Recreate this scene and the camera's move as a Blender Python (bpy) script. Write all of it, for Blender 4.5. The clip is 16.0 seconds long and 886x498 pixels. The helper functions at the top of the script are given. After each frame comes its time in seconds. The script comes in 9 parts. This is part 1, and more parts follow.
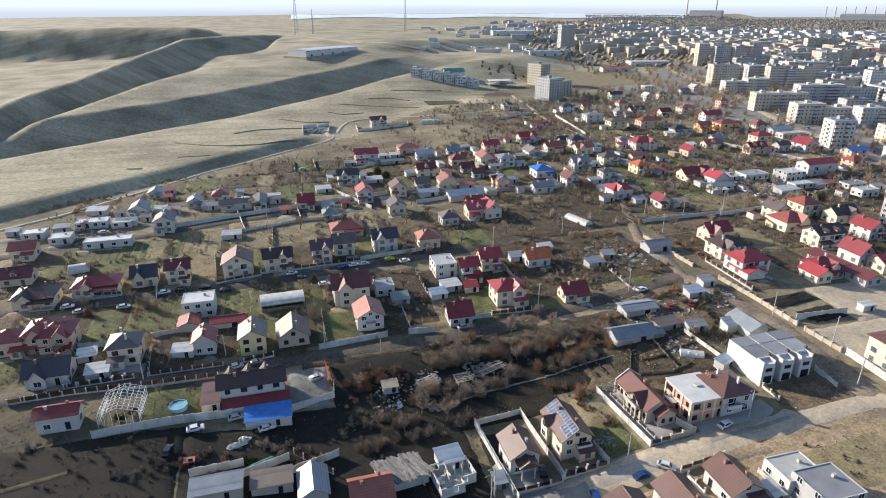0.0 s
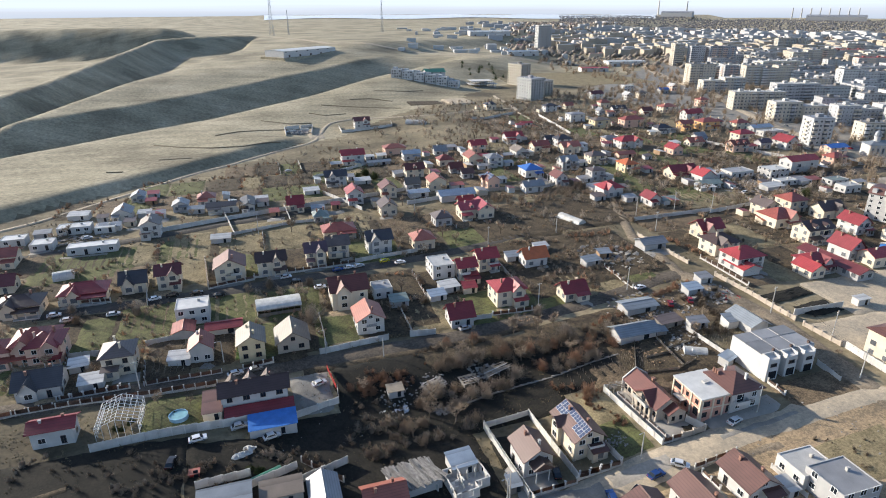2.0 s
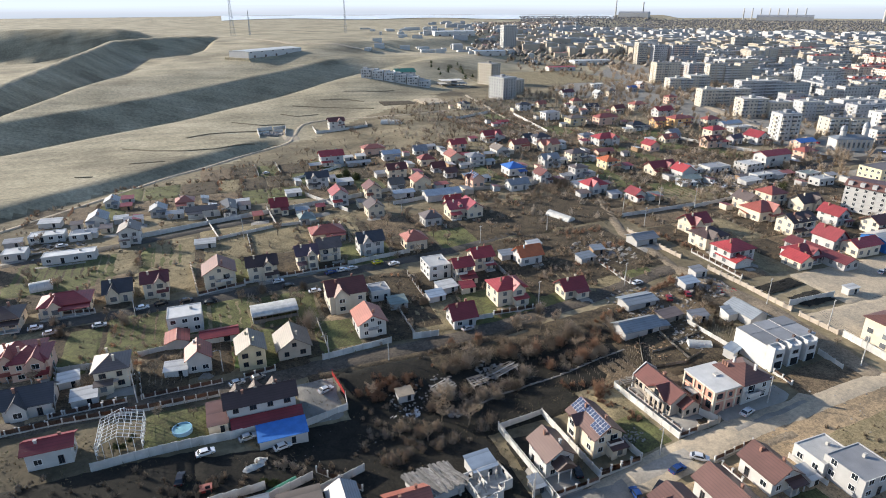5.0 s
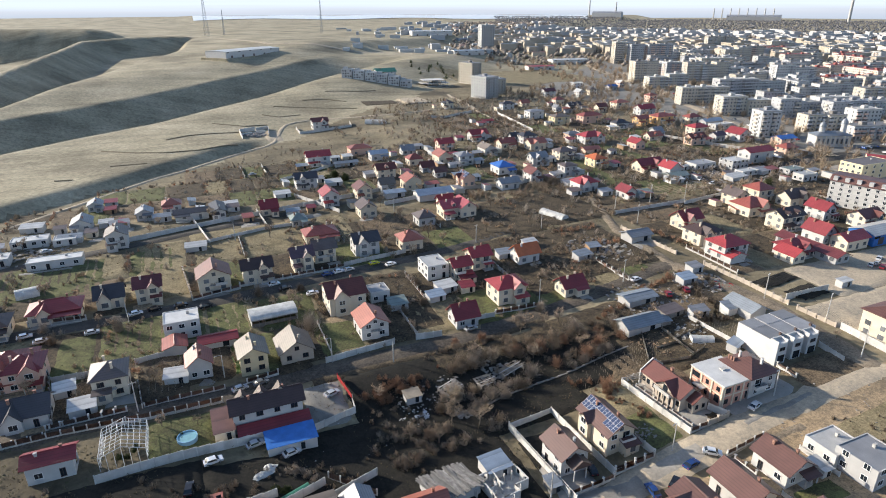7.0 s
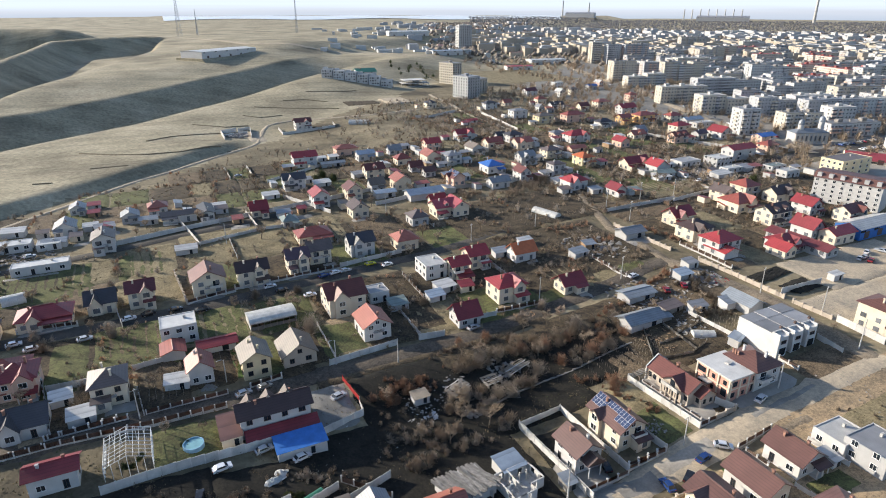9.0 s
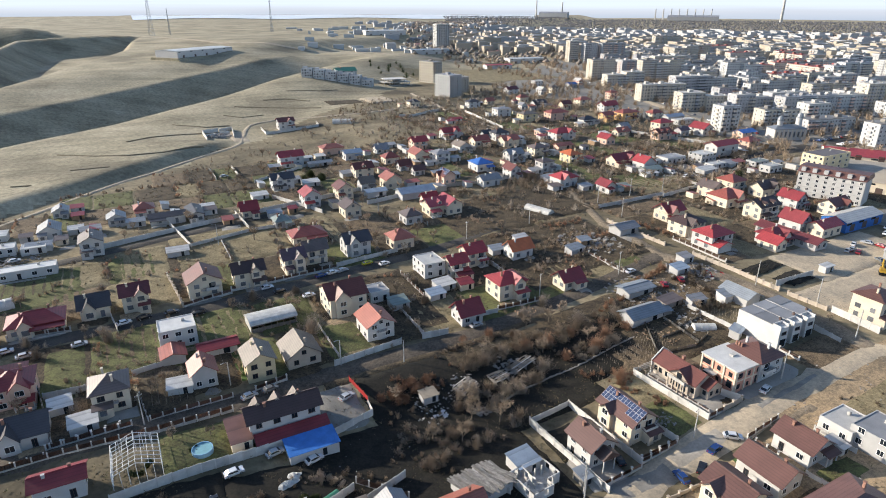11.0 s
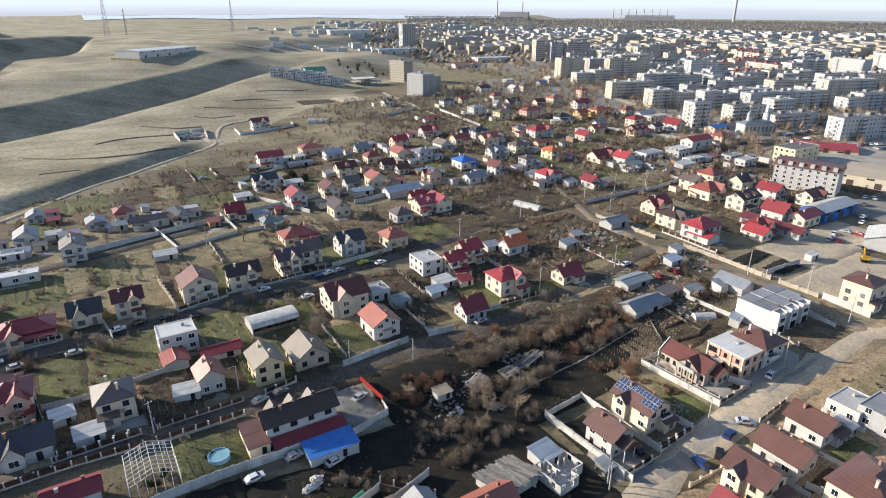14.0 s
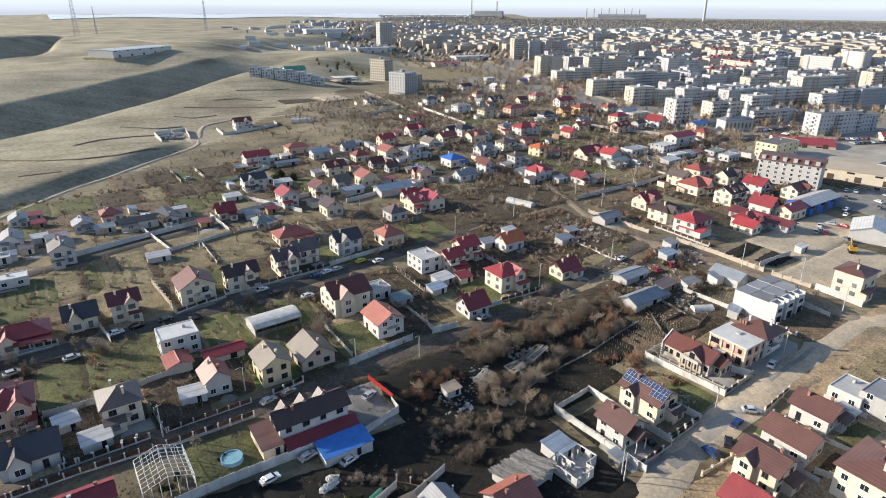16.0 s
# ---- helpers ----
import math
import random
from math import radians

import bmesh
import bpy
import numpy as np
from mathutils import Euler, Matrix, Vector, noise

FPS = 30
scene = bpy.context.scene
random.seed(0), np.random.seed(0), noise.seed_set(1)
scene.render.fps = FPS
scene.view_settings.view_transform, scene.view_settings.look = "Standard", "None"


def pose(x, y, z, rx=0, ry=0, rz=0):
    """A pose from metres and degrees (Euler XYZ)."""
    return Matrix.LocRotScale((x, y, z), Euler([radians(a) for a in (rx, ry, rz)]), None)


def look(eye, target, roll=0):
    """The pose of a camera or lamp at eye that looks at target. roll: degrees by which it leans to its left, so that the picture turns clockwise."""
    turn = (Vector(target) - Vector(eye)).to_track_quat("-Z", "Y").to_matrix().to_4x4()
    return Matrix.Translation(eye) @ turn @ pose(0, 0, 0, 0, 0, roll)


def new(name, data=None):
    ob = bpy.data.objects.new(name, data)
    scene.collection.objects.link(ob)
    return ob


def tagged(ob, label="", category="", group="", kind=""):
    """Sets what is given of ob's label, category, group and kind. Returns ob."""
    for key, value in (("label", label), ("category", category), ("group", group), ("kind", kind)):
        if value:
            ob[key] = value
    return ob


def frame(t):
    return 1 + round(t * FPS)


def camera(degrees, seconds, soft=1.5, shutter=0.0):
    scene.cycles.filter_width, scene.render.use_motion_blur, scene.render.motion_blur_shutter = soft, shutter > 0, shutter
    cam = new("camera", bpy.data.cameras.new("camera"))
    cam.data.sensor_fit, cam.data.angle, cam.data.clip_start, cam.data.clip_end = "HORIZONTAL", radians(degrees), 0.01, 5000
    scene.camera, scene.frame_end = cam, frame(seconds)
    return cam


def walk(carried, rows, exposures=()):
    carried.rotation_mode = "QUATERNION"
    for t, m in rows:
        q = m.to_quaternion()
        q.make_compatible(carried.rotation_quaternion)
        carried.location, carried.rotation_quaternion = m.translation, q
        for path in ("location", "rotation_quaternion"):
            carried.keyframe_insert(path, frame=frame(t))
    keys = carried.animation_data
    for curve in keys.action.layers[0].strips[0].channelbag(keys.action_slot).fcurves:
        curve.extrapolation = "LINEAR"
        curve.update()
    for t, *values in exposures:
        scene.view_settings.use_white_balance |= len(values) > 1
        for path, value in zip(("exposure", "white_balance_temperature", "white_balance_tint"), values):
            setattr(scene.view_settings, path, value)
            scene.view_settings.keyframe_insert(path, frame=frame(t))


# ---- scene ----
cam = camera(72.13, 16.0, soft=1.0)
PATH = [
    (0, (-5.81, -168.62, 100.09), (18.42, -79.23, 62.36), -0.21),
    (0.5, (-7.54, -167.56, 99.84), (17.66, -78.44, 62.14), -0.12),
    (1, (-9.19, -166.56, 99.64), (16.93, -77.69, 61.95), -0.13),
    (1.5, (-10.92, -165.47, 99.42), (16.12, -76.87, 61.75), -0.15),
    (2, (-12.52, -164.38, 99.23), (15.38, -76.02, 61.62), -0.16),
    (2.5, (-14.26, -163.31, 99.00), (14.61, -75.23, 61.47), -0.07),
    (3, (-15.90, -162.19, 98.76), (13.87, -74.41, 61.23), -0.09),
    (3.5, (-17.54, -161.16, 98.59), (13.13, -73.69, 61.06), -0.10),
    (4, (-19.27, -160.09, 98.38), (12.34, -72.97, 60.82), -0.12),
    (6.5, (-27.76, -154.80, 97.39), (8.28, -69.39, 59.89), -0.09),
    (7, (-29.38, -153.66, 97.19), (7.53, -68.64, 59.66), -0.10),
    (7.5, (-31.04, -152.60, 96.93), (6.75, -67.94, 59.45), -0.11),
    (8, (-32.76, -151.54, 96.78), (5.95, -67.27, 59.37), -0.03),
    (8.5, (-34.54, -150.46, 96.61), (5.04, -66.59, 59.20), -0.04),
    (9, (-36.17, -149.34, 96.27), (4.31, -65.92, 58.83), 0.04),
    (11.5, (-44.75, -144.08, 95.18), (0.02, -62.89, 57.72), 0.07),
    (12, (-46.42, -142.96, 94.89), (-0.80, -62.23, 57.46), 0.05),
    (12.5, (-48.04, -141.90, 94.66), (-1.60, -61.68, 57.13), 0.14),
    (13, (-49.86, -140.89, 94.47), (-2.59, -61.19, 56.88), 0.12),
    (13.5, (-51.57, -139.82, 94.28), (-3.46, -60.58, 56.77), 0.11),
    (14, (-53.28, -138.72, 94.01), (-4.30, -59.99, 56.56), 0.19),
    (14.5, (-54.95, -137.66, 93.86), (-5.18, -59.42, 56.41), 0.17),
    (15, (-56.75, -136.58, 93.57), (-6.13, -58.92, 56.08), 0.16),
    (15.5, (-58.33, -135.57, 93.41), (-6.93, -58.41, 55.93), 0.24),
    (16, (-60.00, -134.53, 93.25), (-7.83, -57.93, 55.71), 0.23),
]
walk(cam, [(t, look(eye, target, roll)) for t, eye, target, roll in PATH], [(0, 0.74, 5850, 10), (16, 0.69, 5950, 10)])

# ---- light ----
SUN_AZIMUTH, SUN_HEIGHT = 136.0, 20.0
world = bpy.data.worlds.new("sky")
scene.world = world
world.use_nodes = True
nt = world.node_tree
sky = nt.nodes.new("ShaderNodeTexSky")
sky.sky_type, sky.sun_disc = "NISHITA", False
sky.sun_elevation, sky.sun_rotation = radians(SUN_HEIGHT), radians(90 - SUN_AZIMUTH)
sky.air_density, sky.dust_density, sky.ozone_density = 1.0, 1.2, 1.5
background = nt.nodes["Background"]
# a pale winter haze that whitens the whole horizon
coord = nt.nodes.new("ShaderNodeTexCoord")
split = nt.nodes.new("ShaderNodeSeparateXYZ")
nt.links.new(coord.outputs["Generated"], split.inputs["Vector"])
low = nt.nodes.new("ShaderNodeMapRange")
low.inputs["From Min"].default_value, low.inputs["From Max"].default_value = 0.0, 0.22
low.inputs["To Min"].default_value, low.inputs["To Max"].default_value = 0.9, 0.0
low.interpolation_type = "SMOOTHSTEP"
nt.links.new(split.outputs["Z"], low.inputs["Value"])
veil = nt.nodes.new("ShaderNodeMix")
veil.data_type = "RGBA"
nt.links.new(low.outputs["Result"], veil.inputs["Factor"])
nt.links.new(sky.outputs["Color"], veil.inputs["A"])
veil.inputs["B"].default_value = (4.7, 5.0, 5.4, 1)
nt.links.new(veil.outputs["Result"], background.inputs["Color"])
background.inputs["Strength"].default_value = 0.118
sun = new("sun", bpy.data.lights.new("sun", "SUN"))
sun.data.energy, sun.data.angle, sun.data.color = 5.0, radians(0.6), (1.0, 0.865, 0.67)
sa, se = radians(SUN_AZIMUTH), radians(SUN_HEIGHT)
sun.matrix_world = look((0, 0, 300), (-math.cos(sa) * math.cos(se), -math.sin(sa) * math.cos(se), 300 - math.sin(se)))


# ---- materials ----
MATS = {}


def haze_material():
    """The pale winter distance: haze over far plains painted as a glow, lighter towards the sky."""
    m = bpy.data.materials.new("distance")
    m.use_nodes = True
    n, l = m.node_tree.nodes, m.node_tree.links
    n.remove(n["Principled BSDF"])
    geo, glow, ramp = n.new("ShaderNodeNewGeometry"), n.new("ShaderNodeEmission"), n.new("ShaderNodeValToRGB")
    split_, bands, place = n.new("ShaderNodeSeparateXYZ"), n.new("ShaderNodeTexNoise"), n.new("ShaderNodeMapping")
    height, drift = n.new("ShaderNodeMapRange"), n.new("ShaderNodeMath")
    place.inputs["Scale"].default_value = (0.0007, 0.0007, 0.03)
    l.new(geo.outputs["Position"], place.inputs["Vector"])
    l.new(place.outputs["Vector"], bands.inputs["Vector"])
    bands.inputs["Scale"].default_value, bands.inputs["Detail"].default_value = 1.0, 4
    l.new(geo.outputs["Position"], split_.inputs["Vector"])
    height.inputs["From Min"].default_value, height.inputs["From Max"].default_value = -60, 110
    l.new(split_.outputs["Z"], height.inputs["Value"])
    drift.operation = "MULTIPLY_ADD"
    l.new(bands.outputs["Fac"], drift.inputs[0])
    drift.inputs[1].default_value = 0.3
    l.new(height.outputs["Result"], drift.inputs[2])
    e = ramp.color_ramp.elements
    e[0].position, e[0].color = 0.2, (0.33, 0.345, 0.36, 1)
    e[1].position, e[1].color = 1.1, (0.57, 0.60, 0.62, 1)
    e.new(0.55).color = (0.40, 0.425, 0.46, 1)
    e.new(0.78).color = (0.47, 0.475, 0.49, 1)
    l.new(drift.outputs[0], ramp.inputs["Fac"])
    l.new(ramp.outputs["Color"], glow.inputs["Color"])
    # haze is painted here as emission; no air scatters light
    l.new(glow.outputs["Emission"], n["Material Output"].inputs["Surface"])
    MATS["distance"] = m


haze_material()


def material(name, colour, rough=0.8, metal=0.0, vary=0.25, scale=0.6, grain=9.0, bump=0.15, rows=0.0, random_tint=0.0, spec=0.3, rows_axis="z"):
    """A surface with large stains, fine grain and relief; rows: metres between courses (tiles, boards)."""
    m = bpy.data.materials.new(name)
    m.use_nodes = True
    t = m.node_tree
    n, l = t.nodes, t.links
    b = n["Principled BSDF"]
    b.inputs["Roughness"].default_value, b.inputs["Metallic"].default_value = rough, metal
    b.inputs["Specular IOR Level"].default_value = spec
    geo = n.new("ShaderNodeNewGeometry")
    big, small = n.new("ShaderNodeTexNoise"), n.new("ShaderNodeTexNoise")
    for tex, s, d in ((big, scale, 4.0), (small, grain, 3.0)):
        l.new(geo.outputs["Position"], tex.inputs["Vector"])
        tex.inputs["Scale"].default_value, tex.inputs["Detail"].default_value = s, d
    mixv = n.new("ShaderNodeMath")
    mixv.operation = "MULTIPLY_ADD"
    l.new(big.outputs["Fac"], mixv.inputs[0])
    mixv.inputs[1].default_value = 0.65
    half = n.new("ShaderNodeMath")
    half.operation = "MULTIPLY"
    l.new(small.outputs["Fac"], half.inputs[0])
    half.inputs[1].default_value = 0.35
    l.new(half.outputs[0], mixv.inputs[2])
    ramp = n.new("ShaderNodeValToRGB")
    c = Vector(colour)
    lo, hi = c * (1 - vary), c * (1 + vary * 0.8)
    ramp.color_ramp.elements[0].position, ramp.color_ramp.elements[1].position = 0.3, 0.7
    ramp.color_ramp.elements[0].color = (*lo, 1)
    ramp.color_ramp.elements[1].color = (min(hi.x, 0.95), min(hi.y, 0.95), min(hi.z, 0.95), 1)
    l.new(mixv.outputs[0], ramp.inputs["Fac"])
    col = ramp.outputs["Color"]
    if random_tint:
        info = n.new("ShaderNodeObjectInfo")
        hsv = n.new("ShaderNodeHueSaturation")
        rng = n.new("ShaderNodeMapRange")
        l.new(info.outputs["Random"], rng.inputs["Value"])
        rng.inputs["To Min"].default_value, rng.inputs["To Max"].default_value = 1 - random_tint, 1 + random_tint
        l.new(rng.outputs["Result"], hsv.inputs["Value"])
        l.new(col, hsv.inputs["Color"])
        col = hsv.outputs["Color"]
    l.new(col, b.inputs["Base Color"])
    relief = n.new("ShaderNodeBump")
    relief.inputs["Strength"].default_value, relief.inputs["Distance"].default_value = bump, 0.05
    height = small.outputs["Fac"]
    if rows:
        wave = n.new("ShaderNodeTexWave")
        wave.wave_type, wave.bands_direction = "BANDS", rows_axis.upper()
        wave.wave_profile = "SAW"
        l.new(geo.outputs["Position"], wave.inputs["Vector"])
        wave.inputs["Scale"].default_value = 1 / rows * 0.314
        wave.inputs["Distortion"].default_value = 0.3
        add = n.new("ShaderNodeMath")
        # each course is darker along its joint
        joint = n.new("ShaderNodeMapRange")
        joint.inputs["From Min"].default_value, joint.inputs["From Max"].default_value = 0.0, 0.35
        joint.inputs["To Min"].default_value, joint.inputs["To Max"].default_value = 0.68, 1.0
        l.new(wave.outputs["Fac"], joint.inputs["Value"])
        joint_tone = n.new("ShaderNodeMix")
        joint_tone.data_type, joint_tone.blend_type = "RGBA", "MULTIPLY"
        joint_tone.inputs["Factor"].default_value = 1.0
        l.new(col, joint_tone.inputs["A"])
        l.new(joint.outputs["Result"], joint_tone.inputs["B"])
        l.new(joint_tone.outputs["Result"], b.inputs["Base Color"])
        l.new(wave.outputs["Fac"], add.inputs[0])
        l.new(small.outputs["Fac"], add.inputs[1])
        height = add.outputs[0]
    l.new(height, relief.inputs["Height"])
    l.new(relief.outputs["Normal"], b.inputs["Normal"])
    MATS[name] = m
    return m


ROOFS = {
    "brown": (0.115, 0.056, 0.046), "maroon": (0.125, 0.034, 0.036), "zinc": (0.22, 0.24, 0.265), "red": (0.32, 0.046, 0.05),
    "crimson": (0.215, 0.032, 0.037), "umber": (0.065, 0.040, 0.036), "taupe": (0.135, 0.105, 0.095), "slate": (0.06, 0.056, 0.062),
    "rust": (0.28, 0.08, 0.06), "tan": (0.18, 0.145, 0.115), "rustbrown": (0.14, 0.044, 0.034), "terracotta": (0.34, 0.12, 0.085),
    "violet": (0.105, 0.066, 0.08), "grey": (0.25, 0.25, 0.26), "sage": (0.20, 0.24, 0.22), "bluegrey": (0.26, 0.31, 0.38),
    "blue": (0.05, 0.14, 0.42), "orange": (0.46, 0.13, 0.045), "pinkred": (0.36, 0.075, 0.09), "chestnut": (0.13, 0.066, 0.055),
    "whiteroof": (0.53, 0.515, 0.49), "redroof": (0.27, 0.07, 0.06), "green": (0.06, 0.20, 0.13), "felt": (0.20, 0.185, 0.17),
}
WALLS = {
    "white": (0.51, 0.495, 0.475), "cream": (0.62, 0.54, 0.42), "yellow": (0.62, 0.52, 0.335), "peach": (0.64, 0.44, 0.34),
    "grey": (0.42, 0.41, 0.40), "stone": (0.44, 0.375, 0.305), "brick": (0.52, 0.29, 0.22), "orangewall": (0.66, 0.42, 0.20), "redroof": (0.66, 0.62, 0.55),
}
WALLS.update({"town_cream": (0.44, 0.38, 0.30), "town_grey": (0.43, 0.42, 0.41), "block_white": (0.47, 0.47, 0.46), "block_cream": (0.49, 0.44, 0.36), "block_grey": (0.39, 0.39, 0.40), "block_redroof": (0.56, 0.48, 0.40)})
for key, colour in ROOFS.items():
    flat = key in ("whiteroof", "zinc", "blue", "green")
    material("roof_" + key, colour, 0.38 if flat else 0.46, 0.0, 0.22, 0.35, 6.0, 0.3, 0.35, 0.12, 0.5)
for key, colour in WALLS.items():
    material("wall_" + key, colour, 0.85, 0.0, 0.12, 0.5, 10.0, 0.1, 0.0, 0.08)
material("frame", (0.75, 0.74, 0.72), 0.5, 0, 0.05)
material("dark_frame", (0.10, 0.07, 0.06), 0.5, 0, 0.1)
material("glass", (0.02, 0.025, 0.032), 0.08, 0, 0.3, spec=0.6)
material("beige_deck", (0.42, 0.355, 0.27), 0.8, 0, 0.12, 0.1, 3, 0.1)
# window glass greyed in its base colour, the way distant haze pales it
material("curtained_glass", (0.15, 0.155, 0.165), 0.15, 0, 0.5, 0.35, 2, 0.0, random_tint=0.3, spec=0.5)
material("concrete", (0.46, 0.44, 0.41), 0.9, 0, 0.25, 0.7, 8, 0.3)
material("fence_white", (0.52, 0.50, 0.47), 0.85, 0, 0.2, 0.6, 6, 0.25, random_tint=0.12)
material("fence_brown", (0.13, 0.085, 0.065), 0.7, 0, 0.25, 1.0, 8, 0.3, random_tint=0.2)
material("metal", (0.35, 0.36, 0.37), 0.4, 0.8, 0.2)
material("panel_glass", (0.035, 0.055, 0.12), 0.35, 0.0, 0.2, spec=0.3)
material("panel_frame", (0.55, 0.56, 0.58), 0.4, 0.5, 0.1)
material("chimney_brick", (0.34, 0.19, 0.14), 0.9, 0, 0.3, 2, 14, 0.5, 0.1)
material("asphalt", (0.085, 0.085, 0.088), 0.9, 0, 0.35, 0.12, 6, 0.2)
material("dirt_road", (0.31, 0.23, 0.145), 0.95, 0, 0.55, 0.14, 1.4, 0.7)
material("lane_dirt", (0.12, 0.10, 0.08), 0.95, 0, 0.5, 0.14, 1.4, 0.6)
material("brown_lane", (0.2, 0.16, 0.115), 0.95, 0, 0.5, 0.14, 1.4, 0.7)
material("pale_dirt", (0.39, 0.325, 0.245), 0.95, 0, 0.45, 0.14, 1.2, 0.6)
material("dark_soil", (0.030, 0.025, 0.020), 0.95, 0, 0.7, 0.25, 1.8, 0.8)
material("garden_soil", (0.095, 0.072, 0.05), 0.95, 0, 0.65, 0.25, 1.8, 0.8)
material("lawn", (0.088, 0.098, 0.036), 0.95, 0, 0.65, 0.22, 1.8, 0.8)
material("meadow", (0.165, 0.148, 0.072), 0.95, 0, 0.6, 0.16, 1.6, 0.8)
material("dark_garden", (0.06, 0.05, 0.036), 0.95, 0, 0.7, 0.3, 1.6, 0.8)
material("digger_paint", (0.45, 0.27, 0.03), 0.6, 0, 0.3)
material("fresh_lawn", (0.06, 0.10, 0.028), 0.95, 0, 0.3, 0.3, 4, 0.6)
material("paving", (0.31, 0.285, 0.25), 0.9, 0, 0.2, 0.5, 6, 0.3)
material("concrete_yard", (0.23, 0.215, 0.19), 0.92, 0, 0.35, 0.3, 3, 0.3)
material("pale_yard", (0.33, 0.30, 0.255), 0.92, 0, 0.4, 0.08, 1.5, 0.3)
material("weathered", (0.22, 0.205, 0.185), 0.95, 0, 0.4, 1.0, 9, 0.5, random_tint=0.25)
material("bark", (0.17, 0.135, 0.10), 0.95, 0, 0.3)
material("twigs_pale", (0.42, 0.35, 0.275), 0.95, 0, 0.3, 0.8, 6, 0.2, random_tint=0.2)
material("twigs", (0.33, 0.255, 0.18), 0.95, 0, 0.35, 0.8, 6, 0.2, random_tint=0.3)
material("twigs_red", (0.40, 0.25, 0.16), 0.95, 0, 0.35, 0.8, 6, 0.2, random_tint=0.3)
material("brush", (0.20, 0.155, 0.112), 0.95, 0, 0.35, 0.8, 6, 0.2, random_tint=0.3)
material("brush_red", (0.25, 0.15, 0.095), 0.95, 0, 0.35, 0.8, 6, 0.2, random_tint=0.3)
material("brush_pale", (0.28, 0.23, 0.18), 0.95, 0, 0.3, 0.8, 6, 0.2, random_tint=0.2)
material("turf_bank", (0.17, 0.142, 0.092), 0.95, 0, 0.4, 0.3, 3, 0.4)
material("red_soil", (0.36, 0.17, 0.10), 0.95, 0, 0.4, 0.2, 2, 0.5)
material("weeds", (0.075, 0.085, 0.032), 0.95, 0, 0.4, 0.5, 5, 0.2)
material("stake", (0.30, 0.25, 0.19), 0.9, 0, 0.3)
material("evergreen", (0.06, 0.075, 0.03), 0.9, 0, 0.4, 1, 8, 0.3, random_tint=0.2)
material("dry_grass", (0.18, 0.145, 0.085), 0.95, 0, 0.5, 0.3, 4, 0.2)
# far_wood is a paled grey with some distance haze put into it
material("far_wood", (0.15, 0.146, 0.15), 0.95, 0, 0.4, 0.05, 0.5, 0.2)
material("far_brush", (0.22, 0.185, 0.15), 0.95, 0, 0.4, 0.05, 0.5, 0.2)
material("tyre", (0.02, 0.02, 0.02), 0.8)
material("timber", (0.30, 0.20, 0.12), 0.8, 0, 0.3)
material("polythene", (0.50, 0.49, 0.46), 0.45, 0, 0.3, 0.6, 5, 0.3)
material("pool_water", (0.22, 0.40, 0.44), 0.12, 0, 0.2, spec=0.6)
material("pool_wall", (0.22, 0.38, 0.52), 0.5)
# whitish base colour stands in for bright sky mirrored in the lake
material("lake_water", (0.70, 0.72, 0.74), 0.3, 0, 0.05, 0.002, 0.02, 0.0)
material("rubble", (0.26, 0.24, 0.22), 0.9, 0, 0.5, 1.2, 6, 0.6)
material("red_paint", (0.30, 0.028, 0.026), 0.5)
material("blue_paint", (0.05, 0.16, 0.46), 0.45)
for key, colour in (("white", (0.75, 0.75, 0.76)), ("silver", (0.45, 0.46, 0.48)), ("black", (0.02, 0.02, 0.024)), ("navy", (0.025, 0.06, 0.20)),
                    ("wine", (0.25, 0.02, 0.03)), ("yellow", (0.55, 0.50, 0.03)), ("grey", (0.16, 0.17, 0.18))):
    material("car_" + key, colour, 0.25, 0.2, 0.05, spec=0.6)


def two_tone(name, low_, high_, a=0.43, b=0.57):
    """Two kinds of ground that run into one another."""
    e = MATS[name].node_tree.nodes["Color Ramp"].color_ramp.elements
    e[0].color, e[1].color = (*low_, 1), (*high_, 1)
    e[0].position, e[1].position = a, b
    for node in MATS[name].node_tree.nodes:
        if node.bl_idname == "ShaderNodeTexNoise":
            node.inputs["Detail"].default_value, node.inputs["Roughness"].default_value = 9, 0.75
        if node.bl_idname == "ShaderNodeMath" and node.operation == "MULTIPLY_ADD":
            node.inputs[1].default_value = 0.45
        if node.bl_idname == "ShaderNodeMath" and node.operation == "MULTIPLY":
            node.inputs[1].default_value = 0.55


two_tone("pale_dirt", (0.27, 0.237, 0.185), (0.52, 0.42, 0.295), 0.40, 0.60)
two_tone("dirt_road", (0.165, 0.128, 0.085), (0.40, 0.292, 0.175))
two_tone("asphalt", (0.038, 0.036, 0.034), (0.115, 0.10, 0.082))
two_tone("lane_dirt", (0.05, 0.042, 0.034), (0.135, 0.11, 0.084))
two_tone("brown_lane", (0.12, 0.097, 0.07), (0.29, 0.23, 0.16))
two_tone("lawn", (0.062, 0.058, 0.028), (0.145, 0.152, 0.056))
two_tone("meadow", (0.12, 0.098, 0.055), (0.29, 0.235, 0.135))
two_tone("garden_soil", (0.058, 0.044, 0.029), (0.205, 0.15, 0.092))
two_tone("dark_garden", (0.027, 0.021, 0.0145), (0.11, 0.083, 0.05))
# near-black tone, several times darker than the garden plots
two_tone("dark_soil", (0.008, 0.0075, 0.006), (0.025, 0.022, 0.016))


